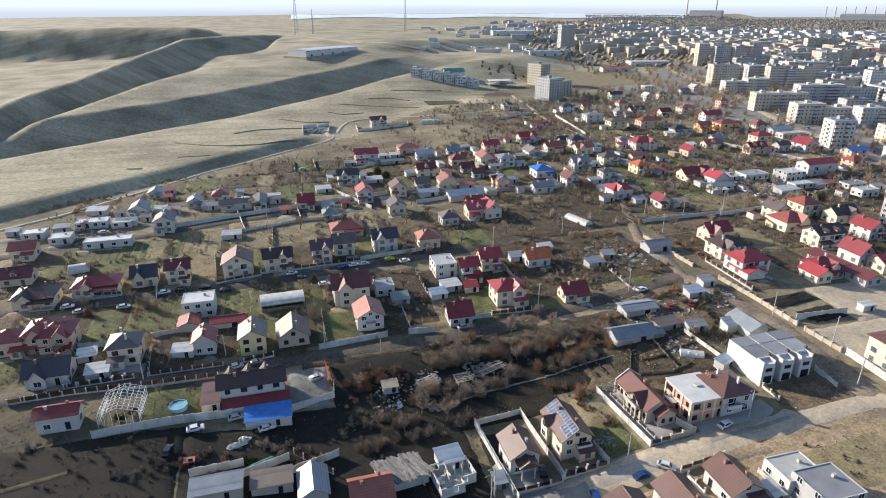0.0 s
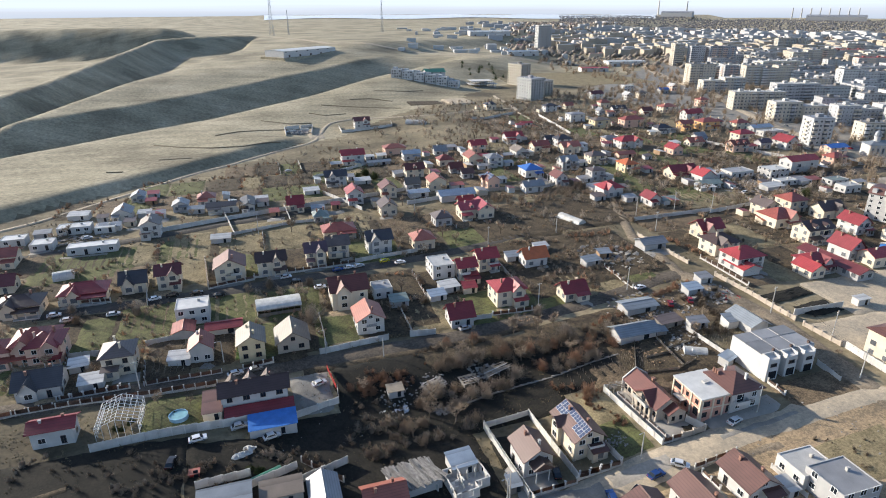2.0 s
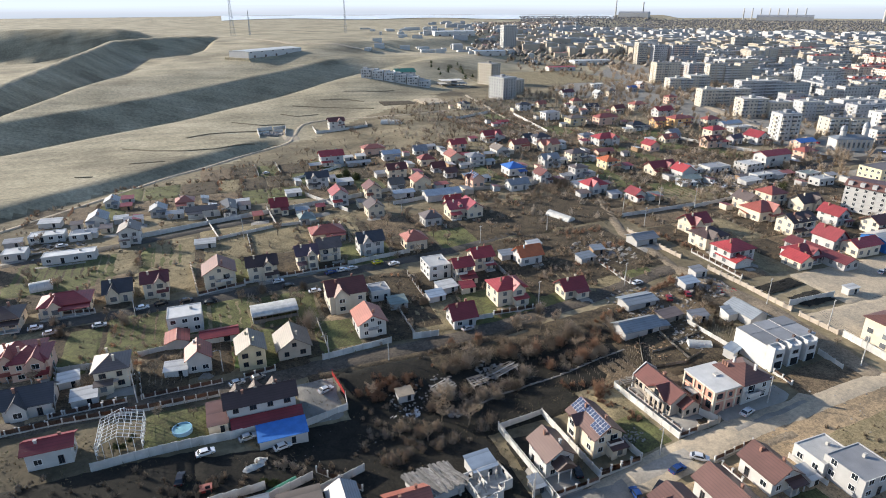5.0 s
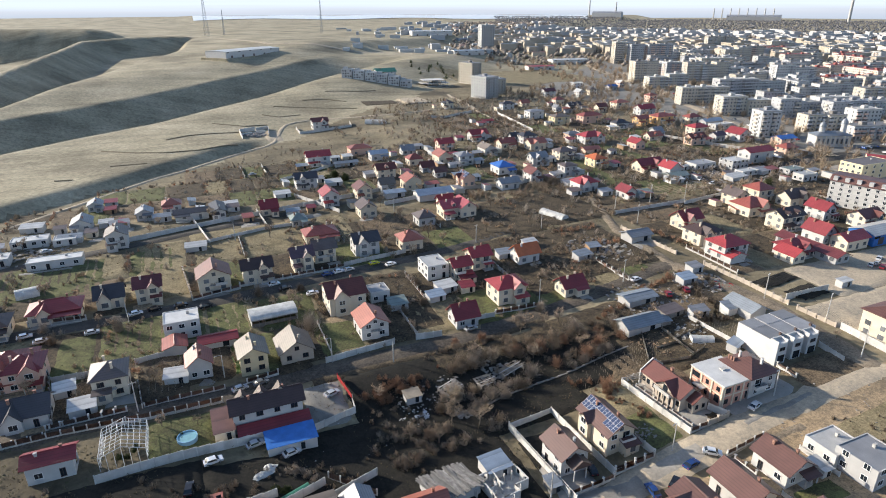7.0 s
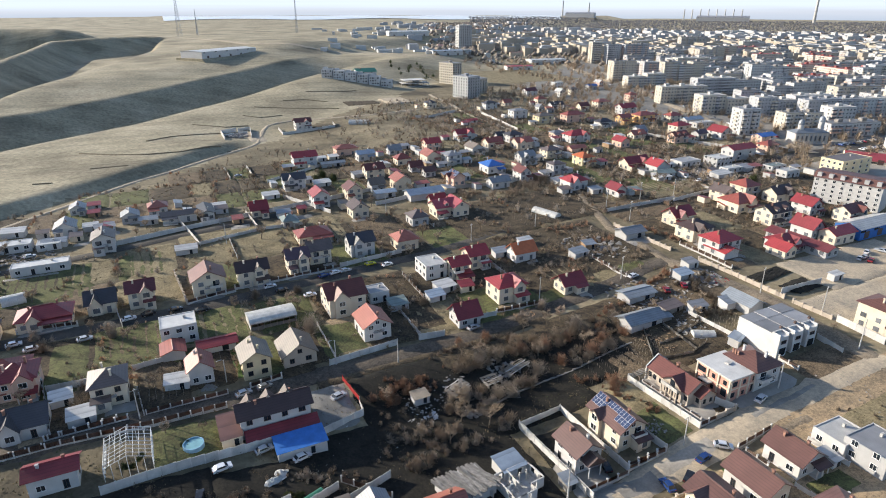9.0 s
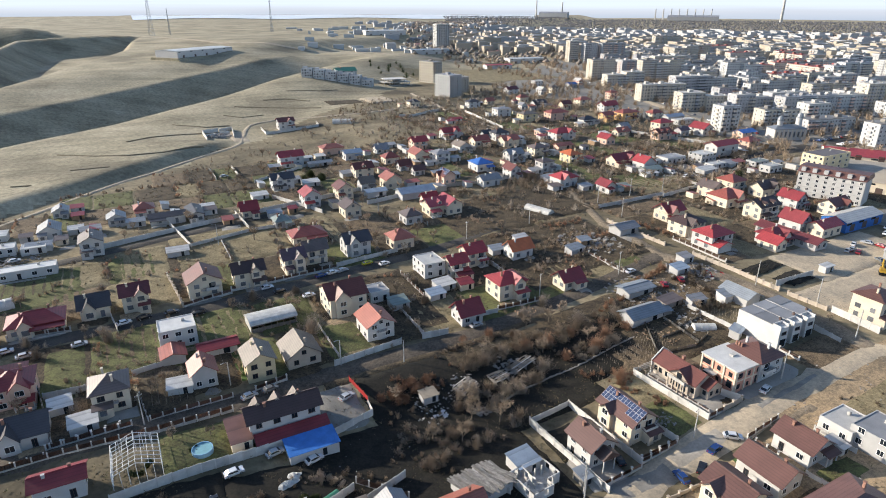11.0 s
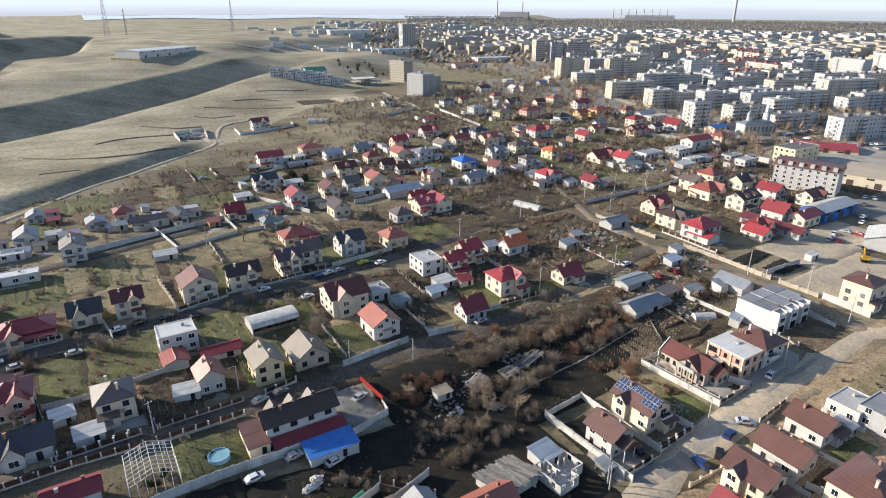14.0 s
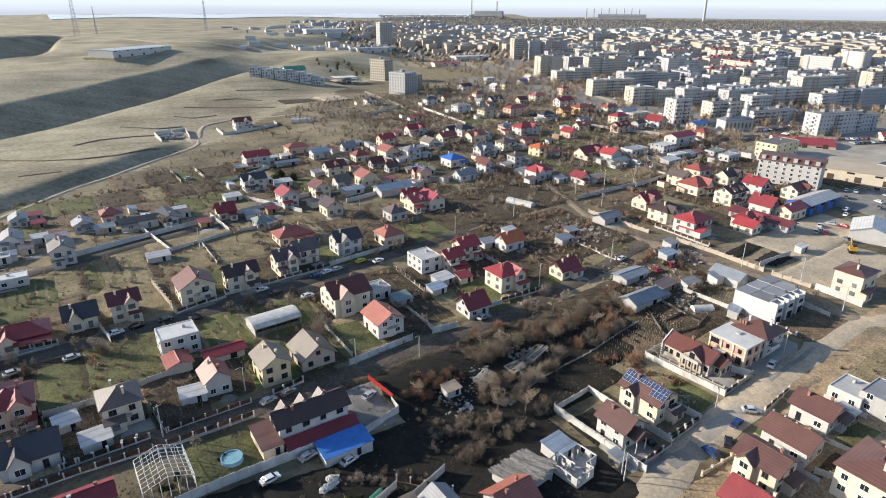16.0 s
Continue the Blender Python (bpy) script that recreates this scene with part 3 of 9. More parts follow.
def house(x, y, axis, L, W, he, hr, kind, roof, wall, extra):
    """A house with its base at the land; the ridge runs along the world's x or y."""
    if x > 138:
        L, W, he, hr = L * 0.94, W * 0.94, he * 0.95, hr * 0.95
    x, y = eastward(x, y)
    rng = random.Random(int(x * 7 + y * 13))
    z, rz = ground(x, y), 0.0 if axis == "x" else 90.0
    if extra != "shed":
        L, W, he = L - 0.8, W - 0.8, min(he + 0.4, hr - 1.2)     # the walls stand back under the eaves
    rw, ww = COLOUR_WORDS.get(roof, roof), COLOUR_WORDS.get(wall, wall)
    shed = extra == "shed"
    if shed:
        label, cat = f"low {ww} outbuilding with a {rw} {kind} roof", "shed"
    else:
        label, cat = f"{'two-storey' if he > 4.9 else 'low'} {ww} rendered house with a {rw} tiled {kind} roof", "house"
    top = thing("shed" if shed else "house", x, y, z, rz, label, cat, "houses of the settlement")
    HOUSES.append((x, y, L if axis == "x" else W, W if axis == "x" else L))
    far = math.hypot(x + 25, y + 150) > 290
    crisp = math.hypot(x + 25, y + 150) < 185
    if kind == "gable":
        part("wall", mesh_of("wall", gable_wall(L, W, he, hr), "wall_" + wall), top)
        body = part("roof", mesh_of("roof", gable_roof(L, W, he, hr), "roof_" + roof), top)
        if not far:
            part("ridge_cap", mesh_of("ridge_cap", ridge_cap(L + 1.1, hr + 0.2), "roof_" + roof), body)
    else:
        bm = bmesh.new()
        add_box(bm, -L / 2, -W / 2, -1.6, L / 2, W / 2, he)
        part("wall", mesh_of("wall", bm, "wall_" + wall), top)
        body = part("roof", mesh_of("roof", hip_roof(L, W, he, hr), "roof_" + roof), top)
        if not far:
            part("ridge_cap", mesh_of("ridge_cap", ridge_cap(max(0.5, L - W), hr - 0.02), "roof_" + roof), body)
    # chimneys
    if not shed:
        for s in (rng.choice((-1, 1)),) if far else (-1, 1)[: rng.choice((1, 2))]:
            bm = bmesh.new()
            add_box(bm, -0.28, -0.24, 0, 0.28, 0.24, 1.7)
            add_box(bm, -0.36, -0.32, 1.7, 0.36, 0.32, 1.82)
            part("chimney", mesh_of("chimney", bm, rng.choice(("chimney_brick", "wall_" + wall))), body, s * L * 0.25, W * 0.12 * s, hr - 1.1)
    # a gabled wing or dormer on the sides that face the street
    if extra in ("cross", "solar"):
        ww_, hh = min(4.6, W * 0.45), hr - 0.5 if extra == "cross" else hr - 1.1
        eave = he - 0.1
        side = -1 if axis == "x" else 1
        px = rng.choice((-0.18, 0.2)) * L
        bm = bmesh.new()
        add_prism(bm, [(-ww_ / 2, -1.5), (ww_ / 2, -1.5), (ww_ / 2, eave), (0, hh - 0.3), (-ww_ / 2, eave)], 0, W / 2 + 1.1)
        wing = part("wing", mesh_of("wing", bm, "wall_" + wall), top, px, 0, 0, 90.0 * side)
        bm = bmesh.new()
        k = (hh - eave) / (ww_ / 2)
        add_prism(bm, [(-ww_ / 2 - 0.4, eave - 0.4 * k), (0, hh - 0.05), (ww_ / 2 + 0.4, eave - 0.4 * k), (ww_ / 2 + 0.4, eave - 0.4 * k + 0.18), (0, hh + 0.15), (-ww_ / 2 - 0.4, eave - 0.4 * k + 0.18)], 0.2, W / 2 + 1.6)
        part("wing_roof", mesh_of("wing_roof", bm, "roof_" + roof), wing)
        add_window(wing, W / 2 + 1.13, 0, 1.0, 90, 1.8, 1.5, near=crisp)
        if he > 4.9:
            add_window(wing, W / 2 + 1.13, 0, 3.9, 90, 1.8, 1.4, near=crisp)
    # windows, storey by storey, on the four sides
    storeys = 2 if he > 4.9 else 1
    fm = rng.choice(("frame", "frame", "dark_frame"))
    if not shed:
        sides = ((0, -W / 2 - 0.03, 0, L), (0, W / 2 + 0.03, 180, L), (-L / 2 - 0.03, 0, -90, W), (L / 2 + 0.03, 0, 90, W))
        for sx, sy, r, span in sides:
            hidden = r in ((180, 90) if axis == "x" else (0, 90))
            if far and hidden:
                continue
            count = 1 if hidden else 2 if far else max(2, int(span / 3.6))
            for st in range(storeys):
                for i in range(count):
                    o = (i + 0.5) / count * span - span / 2
                    if extra in ("cross", "solar") and r == (0 if axis == "x" else 180) and abs(o - px) < ww_ / 2 + 0.8:
                        continue
                    w = 1.2 if (i + st) % 2 else 1.5
                    door = st == 0 and i == count // 2 and r == (0 if axis == "x" else 180)
                    if door:
                        add_window(top, sx + o, sy, 0.15, r, 1.0, 2.05, "dark_frame", "door", near=crisp)
                    elif r in (0, 180):
                        add_window(top, sx + o, sy, 0.95 + 2.8 * st, r, w, 1.3, fm, near=crisp and not hidden)
                    else:
                        add_window(top, sx, sy + o, 0.95 + 2.8 * st, r, w, 1.3, fm, near=crisp and not hidden)
            if kind == "gable" and r in (90, -90) and hr - he > 2.4 and not far:
                add_window(top, sx, 0, he + 0.25, r, 1.1, 1.1, fm, near=crisp)
    else:
        part("door", pane_mesh(1.8, 2.0), top, L * 0.2, -W / 2 - 0.04, 0.05)
    # gutters under the eaves
    if not far and not shed:
        k = (hr - he) / (W / 2) if kind == "gable" else 0
        s = -1 if axis == "x" else 1
        bm = bmesh.new()
        add_tube(bm, (-L / 2 - 0.5, s * (W / 2 + 0.64), he - 0.5 * k + 0.05), (L / 2 + 0.5, s * (W / 2 + 0.64), he - 0.5 * k + 0.05), 0.08, 0.08, 5)
        part("gutter", mesh_of("gutter", bm, "roof_" + roof), body)
    if storeys == 2 and not far and extra in ("-", "porch"):
        bal = part("balcony", shared("balcony", lambda: box_mesh("balcony", 3.2, 1.3, 0.16, "concrete")), top, L * 0.18, -W / 2 - 0.6, 2.75) if axis == "x" else part("balcony", shared("balcony", lambda: box_mesh("balcony", 3.2, 1.3, 0.16, "concrete")), top, -L / 2 - 0.6, 0, 2.75, -90)
        rail = part("railing", shared("railing", railing_mesh), bal, 0, -0.6, 0.16)
    if not shed and extra != "plain":
        additions(top, rng, axis, L, W, he, hr, kind, roof, wall, extra, far)
    if extra == "solar":
        solar_panels(body, L, W, he, hr)
    if extra == "porch":
        for o in (-1.6, 1.6):
            part("column", shared("column", column_mesh), top, -L / 2 - 2.4, o, -0.6)
        bm = bmesh.new()
        add_prism(bm, [(-2.4, 4.0), (2.4, 4.0), (2.6, 4.15), (0, 5.9), (-2.6, 4.15)], -L / 2 - 3.0, -L / 2)
        part("porch_roof", mesh_of("porch_roof", bm, "roof_umber"), top)
    return top


def additions(top, rng, axis, L, W, he, hr, kind, roof, wall, extra, far):
    """What people add to a house: a lower annex, a glazed or open veranda, a dormer, a dish."""
    ex, ey = (L, W) if axis == "x" else (W, L)

    def put(name, me, wx, wy, wz, owner=top):
        if axis == "x":
            return part(name, me, owner, wx, wy, wz)
        return part(name, me, owner, wy, -wx, wz, -90.0)
    pick = rng.random()
    if pick < 0.55:
        w, d, h = ex * rng.uniform(0.35, 0.6), rng.uniform(1.8, 2.8), min(he - 0.5, 2.7)
        wx = rng.choice((-1, 1)) * (ex / 2 - w / 2)
        if pick < 0.3:
            bm = bmesh.new()
            add_box(bm, -w / 2, -d, -1.4, w / 2, -0.02, h)
            annex = put("annex", mesh_of("annex", bm, "wall_" + wall), wx, -ey / 2, 0)
            part("window", glazed_mesh(1.3, 1.3, "frame"), annex, 0, -d - 0.03, 0.9)
        else:
            annex = put("veranda", shared(("slab", round(w, 1), round(d, 1)), lambda: box_mesh("veranda", w, d, 0.5, "concrete")), wx, -ey / 2 - d / 2 - 0.02, -0.3)
            for o in (-w / 2 + 0.2, 0, w / 2 - 0.2):
                part("column", shared(("post", round(h, 1)), lambda: box_mesh("column", 0.22, 0.22, h + 0.1, "wall_white")), annex, o, -d / 2 + 0.2, 0.2)
        bm = bmesh.new()
        add_prism(bm, [(-d - 0.4, h - 0.1), (0, h + 0.5), (0, h + 0.68), (-d - 0.4, h + 0.08)], -w / 2 - 0.3, w / 2 + 0.3)
        put("annex_roof", mesh_of("annex_roof", bm, "roof_" + roof), wx, -ey / 2 - 0.01, 0)
    if rng.random() < 0.45 and he > 4.9 and not (axis == "x" and extra == "cross"):
        slab = put("balcony", shared("balcony_deep", balcony_deep), rng.choice((-0.2, 0.2)) * ex, -ey / 2 - 0.02, 2.75)
    if axis == "x" and kind == "gable" and extra == "-" and hr - he > 2.4 and L > 10 and rng.random() < 0.35:
        k = (hr - he) / (W / 2)
        for o in (-0.22, 0.22) if L > 11 else (0.0,):
            bm = bmesh.new()
            zb, zt, dw = he + 0.3 * k, min(hr - 0.5, he + 0.3 * k + 2.2), 1.0
            add_prism(bm, [(-dw, zb), (dw, zb), (dw, zb + 1.2), (0, zt), (-dw, zb + 1.2)], 0.5, W / 2 - 0.3)
            dormer = part("dormer", mesh_of("dormer", bm, "wall_" + wall), top, o * L, 0, 0, -90.0)
            bm = bmesh.new()
            add_prism(bm, [(-dw - 0.3, zb + 0.95), (0, zt + 0.02), (dw + 0.3, zb + 0.95), (dw + 0.3, zb + 1.12), (0, zt + 0.2), (-dw - 0.3, zb + 1.12)], 0.4, W / 2 + 0.1)
            part("dormer_roof", mesh_of("dormer_roof", bm, "roof_" + roof), dormer)
            part("window", glazed_mesh(1.0, 0.9, "frame"), dormer, W / 2 - 0.27, 0, zb + 0.25, 90)


def balcony_deep():
    """A balcony slab with a rendered parapet, its back to the wall."""
    bm = bmesh.new()
    add_box(bm, -2.0, -1.4, 0, 2.0, 0, 0.18)
    add_box(bm, -2.0, -1.4, 0.18, 2.0, -1.3, 1.0)
    add_box(bm, -2.0, -1.3, 0.18, -1.9, 0, 1.0)
    add_box(bm, 1.9, -1.3, 0.18, 2.0, 0, 1.0)
    add_box(bm, -0.9, -0.06, 0.18, 0.9, 0.03, 2.25, 1)
    return mesh_of("balcony", bm, ["wall_white", "glass"])


def railing_mesh():
    bm = bmesh.new()
    add_box(bm, -1.6, -0.03, 0.85, 1.6, 0.03, 0.92)
    for i in range(17):
        o = -1.58 + i * 0.1975
        add_box(bm, o - 0.015, -0.015, 0, o + 0.015, 0.015, 0.85)
    return mesh_of("railing", bm, "dark_frame")


def column_mesh():
    bm = bmesh.new()
    add_box(bm, -0.25, -0.25, 0, 0.25, 0.25, 0.3)
    add_tube(bm, (0, 0, 0.3), (0, 0, 4.4), 0.17, 0.15, 10)
    add_box(bm, -0.22, -0.22, 4.4, 0.22, 0.22, 4.65)
    return mesh_of("column", bm, "wall_white")


def solar_panels(roof, L, W, he, hr):
    """Two rows of dark panels on the slope under the ridge."""
    k = math.atan2(hr - he, W / 2)
    def build():
        bm = bmesh.new()
        add_box(bm, -0.82, -0.5, 0, 0.82, 0.5, 0.05, 0)
        add_box(bm, -0.77, -0.46, 0.02, -0.02, 0.46, 0.056, 1)
        add_box(bm, 0.02, -0.46, 0.02, 0.77, 0.46, 0.056, 1)
        return mesh_of("solar_panel", bm, ["panel_frame", "panel_glass"])
    me = shared("solar_panel", build)
    n = int((L + 1.6) / 1.06)
    for row in range(2):
        for i in range(n):
            if row == 1 and n // 2 - 2 <= i <= n // 2 + 1:
                continue
            d = 1.0 + row * 1.72
            ob = new("solar_panel", me)
            ob.parent = roof
            yy, zz = d * math.cos(k), hr - d * math.sin(k) + 0.27
            ob.matrix_basis = Matrix.Translation(((n - 1) * 0.53 - i * 1.06, yy, zz)) @ Matrix.Rotation(-k, 4, "X") @ Matrix.Rotation(math.pi / 2, 4, "Z")


def flat_house(x, y, L, W, h, wall, roof, storeys):
    """A box-shaped house with a parapet and a flat roof."""
    x, y = eastward(x, y)
    z = ground(x, y)
    ww, rw = COLOUR_WORDS.get(wall, wall), COLOUR_WORDS.get(roof, roof)
    top = thing("house", x, y, z, 0, f"flat-roofed {ww} house with a {rw} roof deck", "house", "houses of the settlement")
    HOUSES.append((x, y, L, W))
    bm = bmesh.new()
    add_box(bm, -L / 2, -W / 2, -1.6, L / 2, W / 2, h - 0.3)
    for a in ((-L / 2, -W / 2, L / 2, -W / 2 + 0.25), (-L / 2, W / 2 - 0.25, L / 2, W / 2), (-L / 2, -W / 2 + 0.25, -L / 2 + 0.25, W / 2 - 0.25), (L / 2 - 0.25, -W / 2 + 0.25, L / 2, W / 2 - 0.25)):
        add_box(bm, a[0], a[1], h - 0.3, a[2], a[3], h)
    part("wall", mesh_of("wall", bm, "wall_" + wall), top)
    bm = bmesh.new()
    add_box(bm, -L / 2 + 0.25, -W / 2 + 0.25, h - 0.5, L / 2 - 0.25, W / 2 - 0.25, h - 0.18)
    body = part("roof", mesh_of("roof", bm, "roof_" + roof), top)
    bm = bmesh.new()
    add_box(bm, -0.4, -0.3, 0, 0.4, 0.3, 0.9)
    part("vent", mesh_of("vent", bm, "concrete"), body, L * 0.2, W * 0.1, h - 0.2)
    for st in range(int(storeys)):
        for sx, sy, r, span in ((0, -W / 2 - 0.03, 0, L), (-L / 2 - 0.03, 0, -90, W)):
            count = min(4, max(2, int(span / 3.2)))
            for i in range(count):
                o = (i + 0.5) / count * span - span / 2
                door = st == 0 and i == 1 and r == 0
                if r == 0:
                    add_window(top, sx + o, sy, 0.15 if door else 0.95 + 2.85 * st, r, 1.0 if door else 1.5, 2.05 if door else 1.3, "dark_frame" if door else "frame", "door" if door else "window")
                else:
                    add_window(top, sx, sy + o, 0.95 + 2.85 * st, r, 1.3, 1.3)
    return top


# the houses, plot by plot
villa = house(99.8, -59.6, "y", 10.6, 10.1, 5.5, 8.5, "hip", "brown", "white", "-")
for i in range(3):
    part("chimney", shared("chimney_pot", lambda: box_mesh("chimney", 0.4, 0.4, 1.7, "chimney_brick")), villa, 2.2 + i * 0.8, 3.4, 6.3)
house(94.1, -23.8, "x", 13, 6.5, 2.6, 4.2, "gable", "zinc", "grey", "shed")
house(89.2, 6.7, "x", 9.1, 7.6, 3, 6, "gable", "crimson", "cream", "-")
house(104.4, -10.4, "x", 11, 6, 2.2, 2.9, "gable", "zinc", "grey", "shed")
house(129.5, -32.2, "y", 10, 6.5, 2.6, 4.2, "gable", "zinc", "grey", "shed")
house(147.1, -63.8, "x", 11.4, 10.1, 8, 10.5, "hip", "brown", "cream", "-")
house(-65.9, -22.2, "x", 9.9, 5.9, 4, 5.6, "gable", "crimson", "white", "plain")
house(-74.3, 0.8, "x", 11.4, 9.2, 3.2, 6.5, "gable", "slate", "white", "cross")
house(-77.1, 19.9, "x", 9.9, 10.1, 5.5, 8.5, "hip", "crimson", "peach", "cross")
house(-39.9, 21.7, "y", 6, 6, 2.6, 3.6, "gable", "rust", "white", "shed")
house(13.5, 29.6, "x", 13.0, 12.2, 6.2, 9.6, "gable", "rustbrown", "cream", "cross")
house(-27.9, 21.3, "x", 10, 5, 2.2, 3, "gable", "crimson", "white", "shed")
house(6.4, 64.7, "x", 8.4, 8.4, 5.5, 8.4, "gable", "violet", "cream", "cross")
house(15.8, 69.1, "x", 9.1, 8.4, 5.5, 8.4, "gable", "taupe", "cream", "-")
house(33.0, 69.9, "x", 10.6, 9.2, 5.5, 8.6, "gable", "slate", "white", "cross")
house(19.5, 91.3, "x", 14.4, 10.3, 3, 6, "hip", "rust", "cream", "-")
house(51.6, 68.0, "x", 9.6, 9.5, 4, 7.5, "hip", "terracotta", "cream", "-")
house(-75.0, 144.6, "y", 10.4, 8.6, 3.2, 5.8, "gable", "grey", "white", "-")
house(-59.3, 116.0, "y", 10.4, 8.6, 5.5, 8, "gable", "taupe", "white", "-")
house(-72.1, 173.7, "y", 8, 6.9, 3, 5, "gable", "grey", "white", "-")
house(-49.8, 149.8, "y", 8, 7.7, 3, 5.2, "gable", "grey", "white", "-")
house(-37.9, 158.1, "x", 8.8, 8.6, 3.2, 6, "hip", "terracotta", "white", "-")
house(-29.6, 141.0, "x", 15.2, 7.7, 3.6, 4.6, "gable", "slate", "white", "-")
house(-18.0, 141.2, "y", 14.4, 6.9, 3.6, 4.8, "gable", "slate", "white", "-")
house(4.4, 132.2, "x", 8, 7.7, 3.5, 7, "gable", "crimson", "cream", "-")
house(14.2, 111.9, "x", 7.2, 7.7, 2.8, 5.5, "hip", "sage", "grey", "-")
house(34.4, 135.7, "y", 10.4, 8.6, 5.5, 8.5, "gable", "red", "white", "-")
house(30.1, 172.3, "x", 12, 8.6, 5.5, 8.4, "gable", "slate", "white", "cross")
house(48.3, 223.1, "x", 15, 9.9, 6, 9, "gable", "red", "white", "-")
house(79.6, 237.7, "x", 15, 9.9, 4, 6.6, "hip", "terracotta", "peach", "-")
house(85.5, 215.7, "x", 11.4, 8.1, 4, 6, "gable", "bluegrey", "white", "-")
house(76.2, 173.7, "x", 11.4, 9, 5, 8, "gable", "rustbrown", "cream", "-")
house(53.0, 140.5, "y", 9.6, 8.6, 5, 8, "gable", "rustbrown", "cream", "-")
house(67.9, 146.8, "x", 8, 7.7, 4, 7, "gable", "tan", "grey", "-")
house(81.5, 145.5, "y", 10.4, 9.5, 4.5, 7.5, "gable", "terracotta", "cream", "-")
house(85.4, 123.8, "x", 18, 9, 3, 4.8, "gable", "bluegrey", "grey", "shed")
house(68.1, 134.8, "x", 10, 6, 2.6, 3.4, "gable", "bluegrey", "grey", "shed")
house(46.6, 112.9, "y", 9.6, 8.6, 4, 7, "gable", "umber", "cream", "-")
house(67.4, 91.0, "y", 8.8, 8.6, 3.5, 6.5, "hip", "taupe", "grey", "-")
house(129.9, 210.9, "x", 10.6, 9, 5, 8, "gable", "red", "peach", "-")
house(117.3, 185.8, "y", 11.4, 9, 4.5, 7.5, "gable", "terracotta", "cream", "-")
house(156.8, 216.4, "x", 14.1, 9, 4.5, 7.5, "gable", "red", "white", "cross")
house(127.5, 176.2, "y", 10.6, 9.9, 5, 7.5, "hip", "grey", "white", "-")
house(145.1, 179.9, "y", 12.3, 9, 4, 7, "gable", "tan", "white", "-")
house(162.8, 187.2, "x", 12.3, 9, 4, 7, "gable", "rust", "cream", "-")
house(136.5, 143.3, "y", 11.4, 10.8, 4, 7, "hip", "blue", "white", "-")
house(127.4, 120.5, "x", 11.2, 7.7, 3, 5.5, "gable", "grey", "white", "-")
house(183.6, 195.6, "x", 12.3, 9.9, 5, 8, "hip", "slate", "white", "-")
house(179.0, 177.8, "x", 13.2, 9.9, 4.5, 7.5, "gable", "terracotta", "cream", "cross")
house(159.5, 143.8, "x", 11.4, 9, 5, 8, "gable", "grey", "white", "cross")
house(141.1, 118.5, "y", 9.6, 7.7, 5, 8, "gable", "rustbrown", "white", "-")
house(181.5, 149.6, "x", 12.3, 9.9, 5, 7.8, "hip", "taupe", "cream", "-")
house(162.4, 117.5, "x", 9.6, 8.6, 6, 8, "hip", "taupe", "grey", "-")
house(188.9, 127.7, "y", 11.4, 9.9, 5, 8, "hip", "orange", "yellow", "-")
house(223.0, 178.8, "x", 18.5, 11.7, 5, 8.5, "hip", "red", "white", "cross")
house(235.7, 272.2, "x", 15, 10.8, 6, 8, "hip", "grey", "white", "-")
house(240.6, 243.2, "x", 15.8, 10.8, 6, 8.5, "hip", "tan", "yellow", "-")
house(317.0, 378.4, "x", 14.1, 10.8, 5, 8, "gable", "maroon", "white", "plain")
house(237.8, 321.3, "x", 13.2, 9, 5, 7.5, "hip", "slate", "white", "-")
house(264.5, 238.3, "x", 19.4, 10.8, 6, 9, "hip", "rust", "peach", "-")
house(332.0, 286.0, "x", 15.8, 10.8, 5, 8, "hip", "terracotta", "cream", "-")
house(330.7, 252.4, "x", 17.6, 10.8, 5, 8.5, "gable", "red", "white", "-")
house(313.2, 213.0, "x", 17.6, 11.7, 6, 9, "hip", "rust", "orangewall", "-")
house(295.8, 215.5, "x", 11.4, 9, 5, 7.5, "gable", "rust", "orangewall", "-")
house(307.7, 170.4, "x", 15, 10.8, 6, 9, "hip", "red", "cream", "-")
house(321.7, 147.2, "y", 14.1, 11.7, 5, 9, "gable", "crimson", "white", "-")
house(284.2, 148.5, "x", 14.1, 9, 5, 8, "gable", "rustbrown", "peach", "-")
house(240.8, 154.8, "y", 10.6, 9, 4, 7, "gable", "red", "peach", "-")
house(267.6, 169.8, "x", 12.3, 8.1, 3, 6, "gable", "terracotta", "cream", "-")
house(282.5, 98.9, "x", 22, 10.8, 7, 9.5, "gable", "red", "white", "-")
house(336.5, 123.7, "x", 15.8, 9.9, 5, 7, "gable", "blue", "peach", "-")
house(314.1, 103.3, "x", 12.3, 9.9, 5, 8, "hip", "rust", "peach", "-")
house(209.8, 108.3, "x", 17.6, 9.9, 4, 7.5, "gable", "crimson", "cream", "cross")
house(215.0, 96.0, "y", 10.6, 9.9, 4.5, 8, "gable", "red", "white", "-")
house(154.2, 90.6, "x", 12.8, 10.3, 4.5, 8, "hip", "red", "white", "cross")
house(165.3, 71.7, "y", 8.8, 7.7, 3.5, 6.5, "gable", "crimson", "white", "-")
house(88.9, 94.1, "y", 12, 8.6, 4.5, 7.5, "gable", "pinkred", "cream", "cross")
house(82.7, 95.6, "x", 11.2, 9.5, 4.5, 7.5, "gable", "pinkred", "cream", "-")
house(220.6, 43.5, "x", 11.2, 11.2, 6, 9.5, "hip", "rust", "cream", "-")
house(228.6, 31.3, "x", 13.6, 9.5, 4.5, 8, "gable", "umber", "cream", "cross")
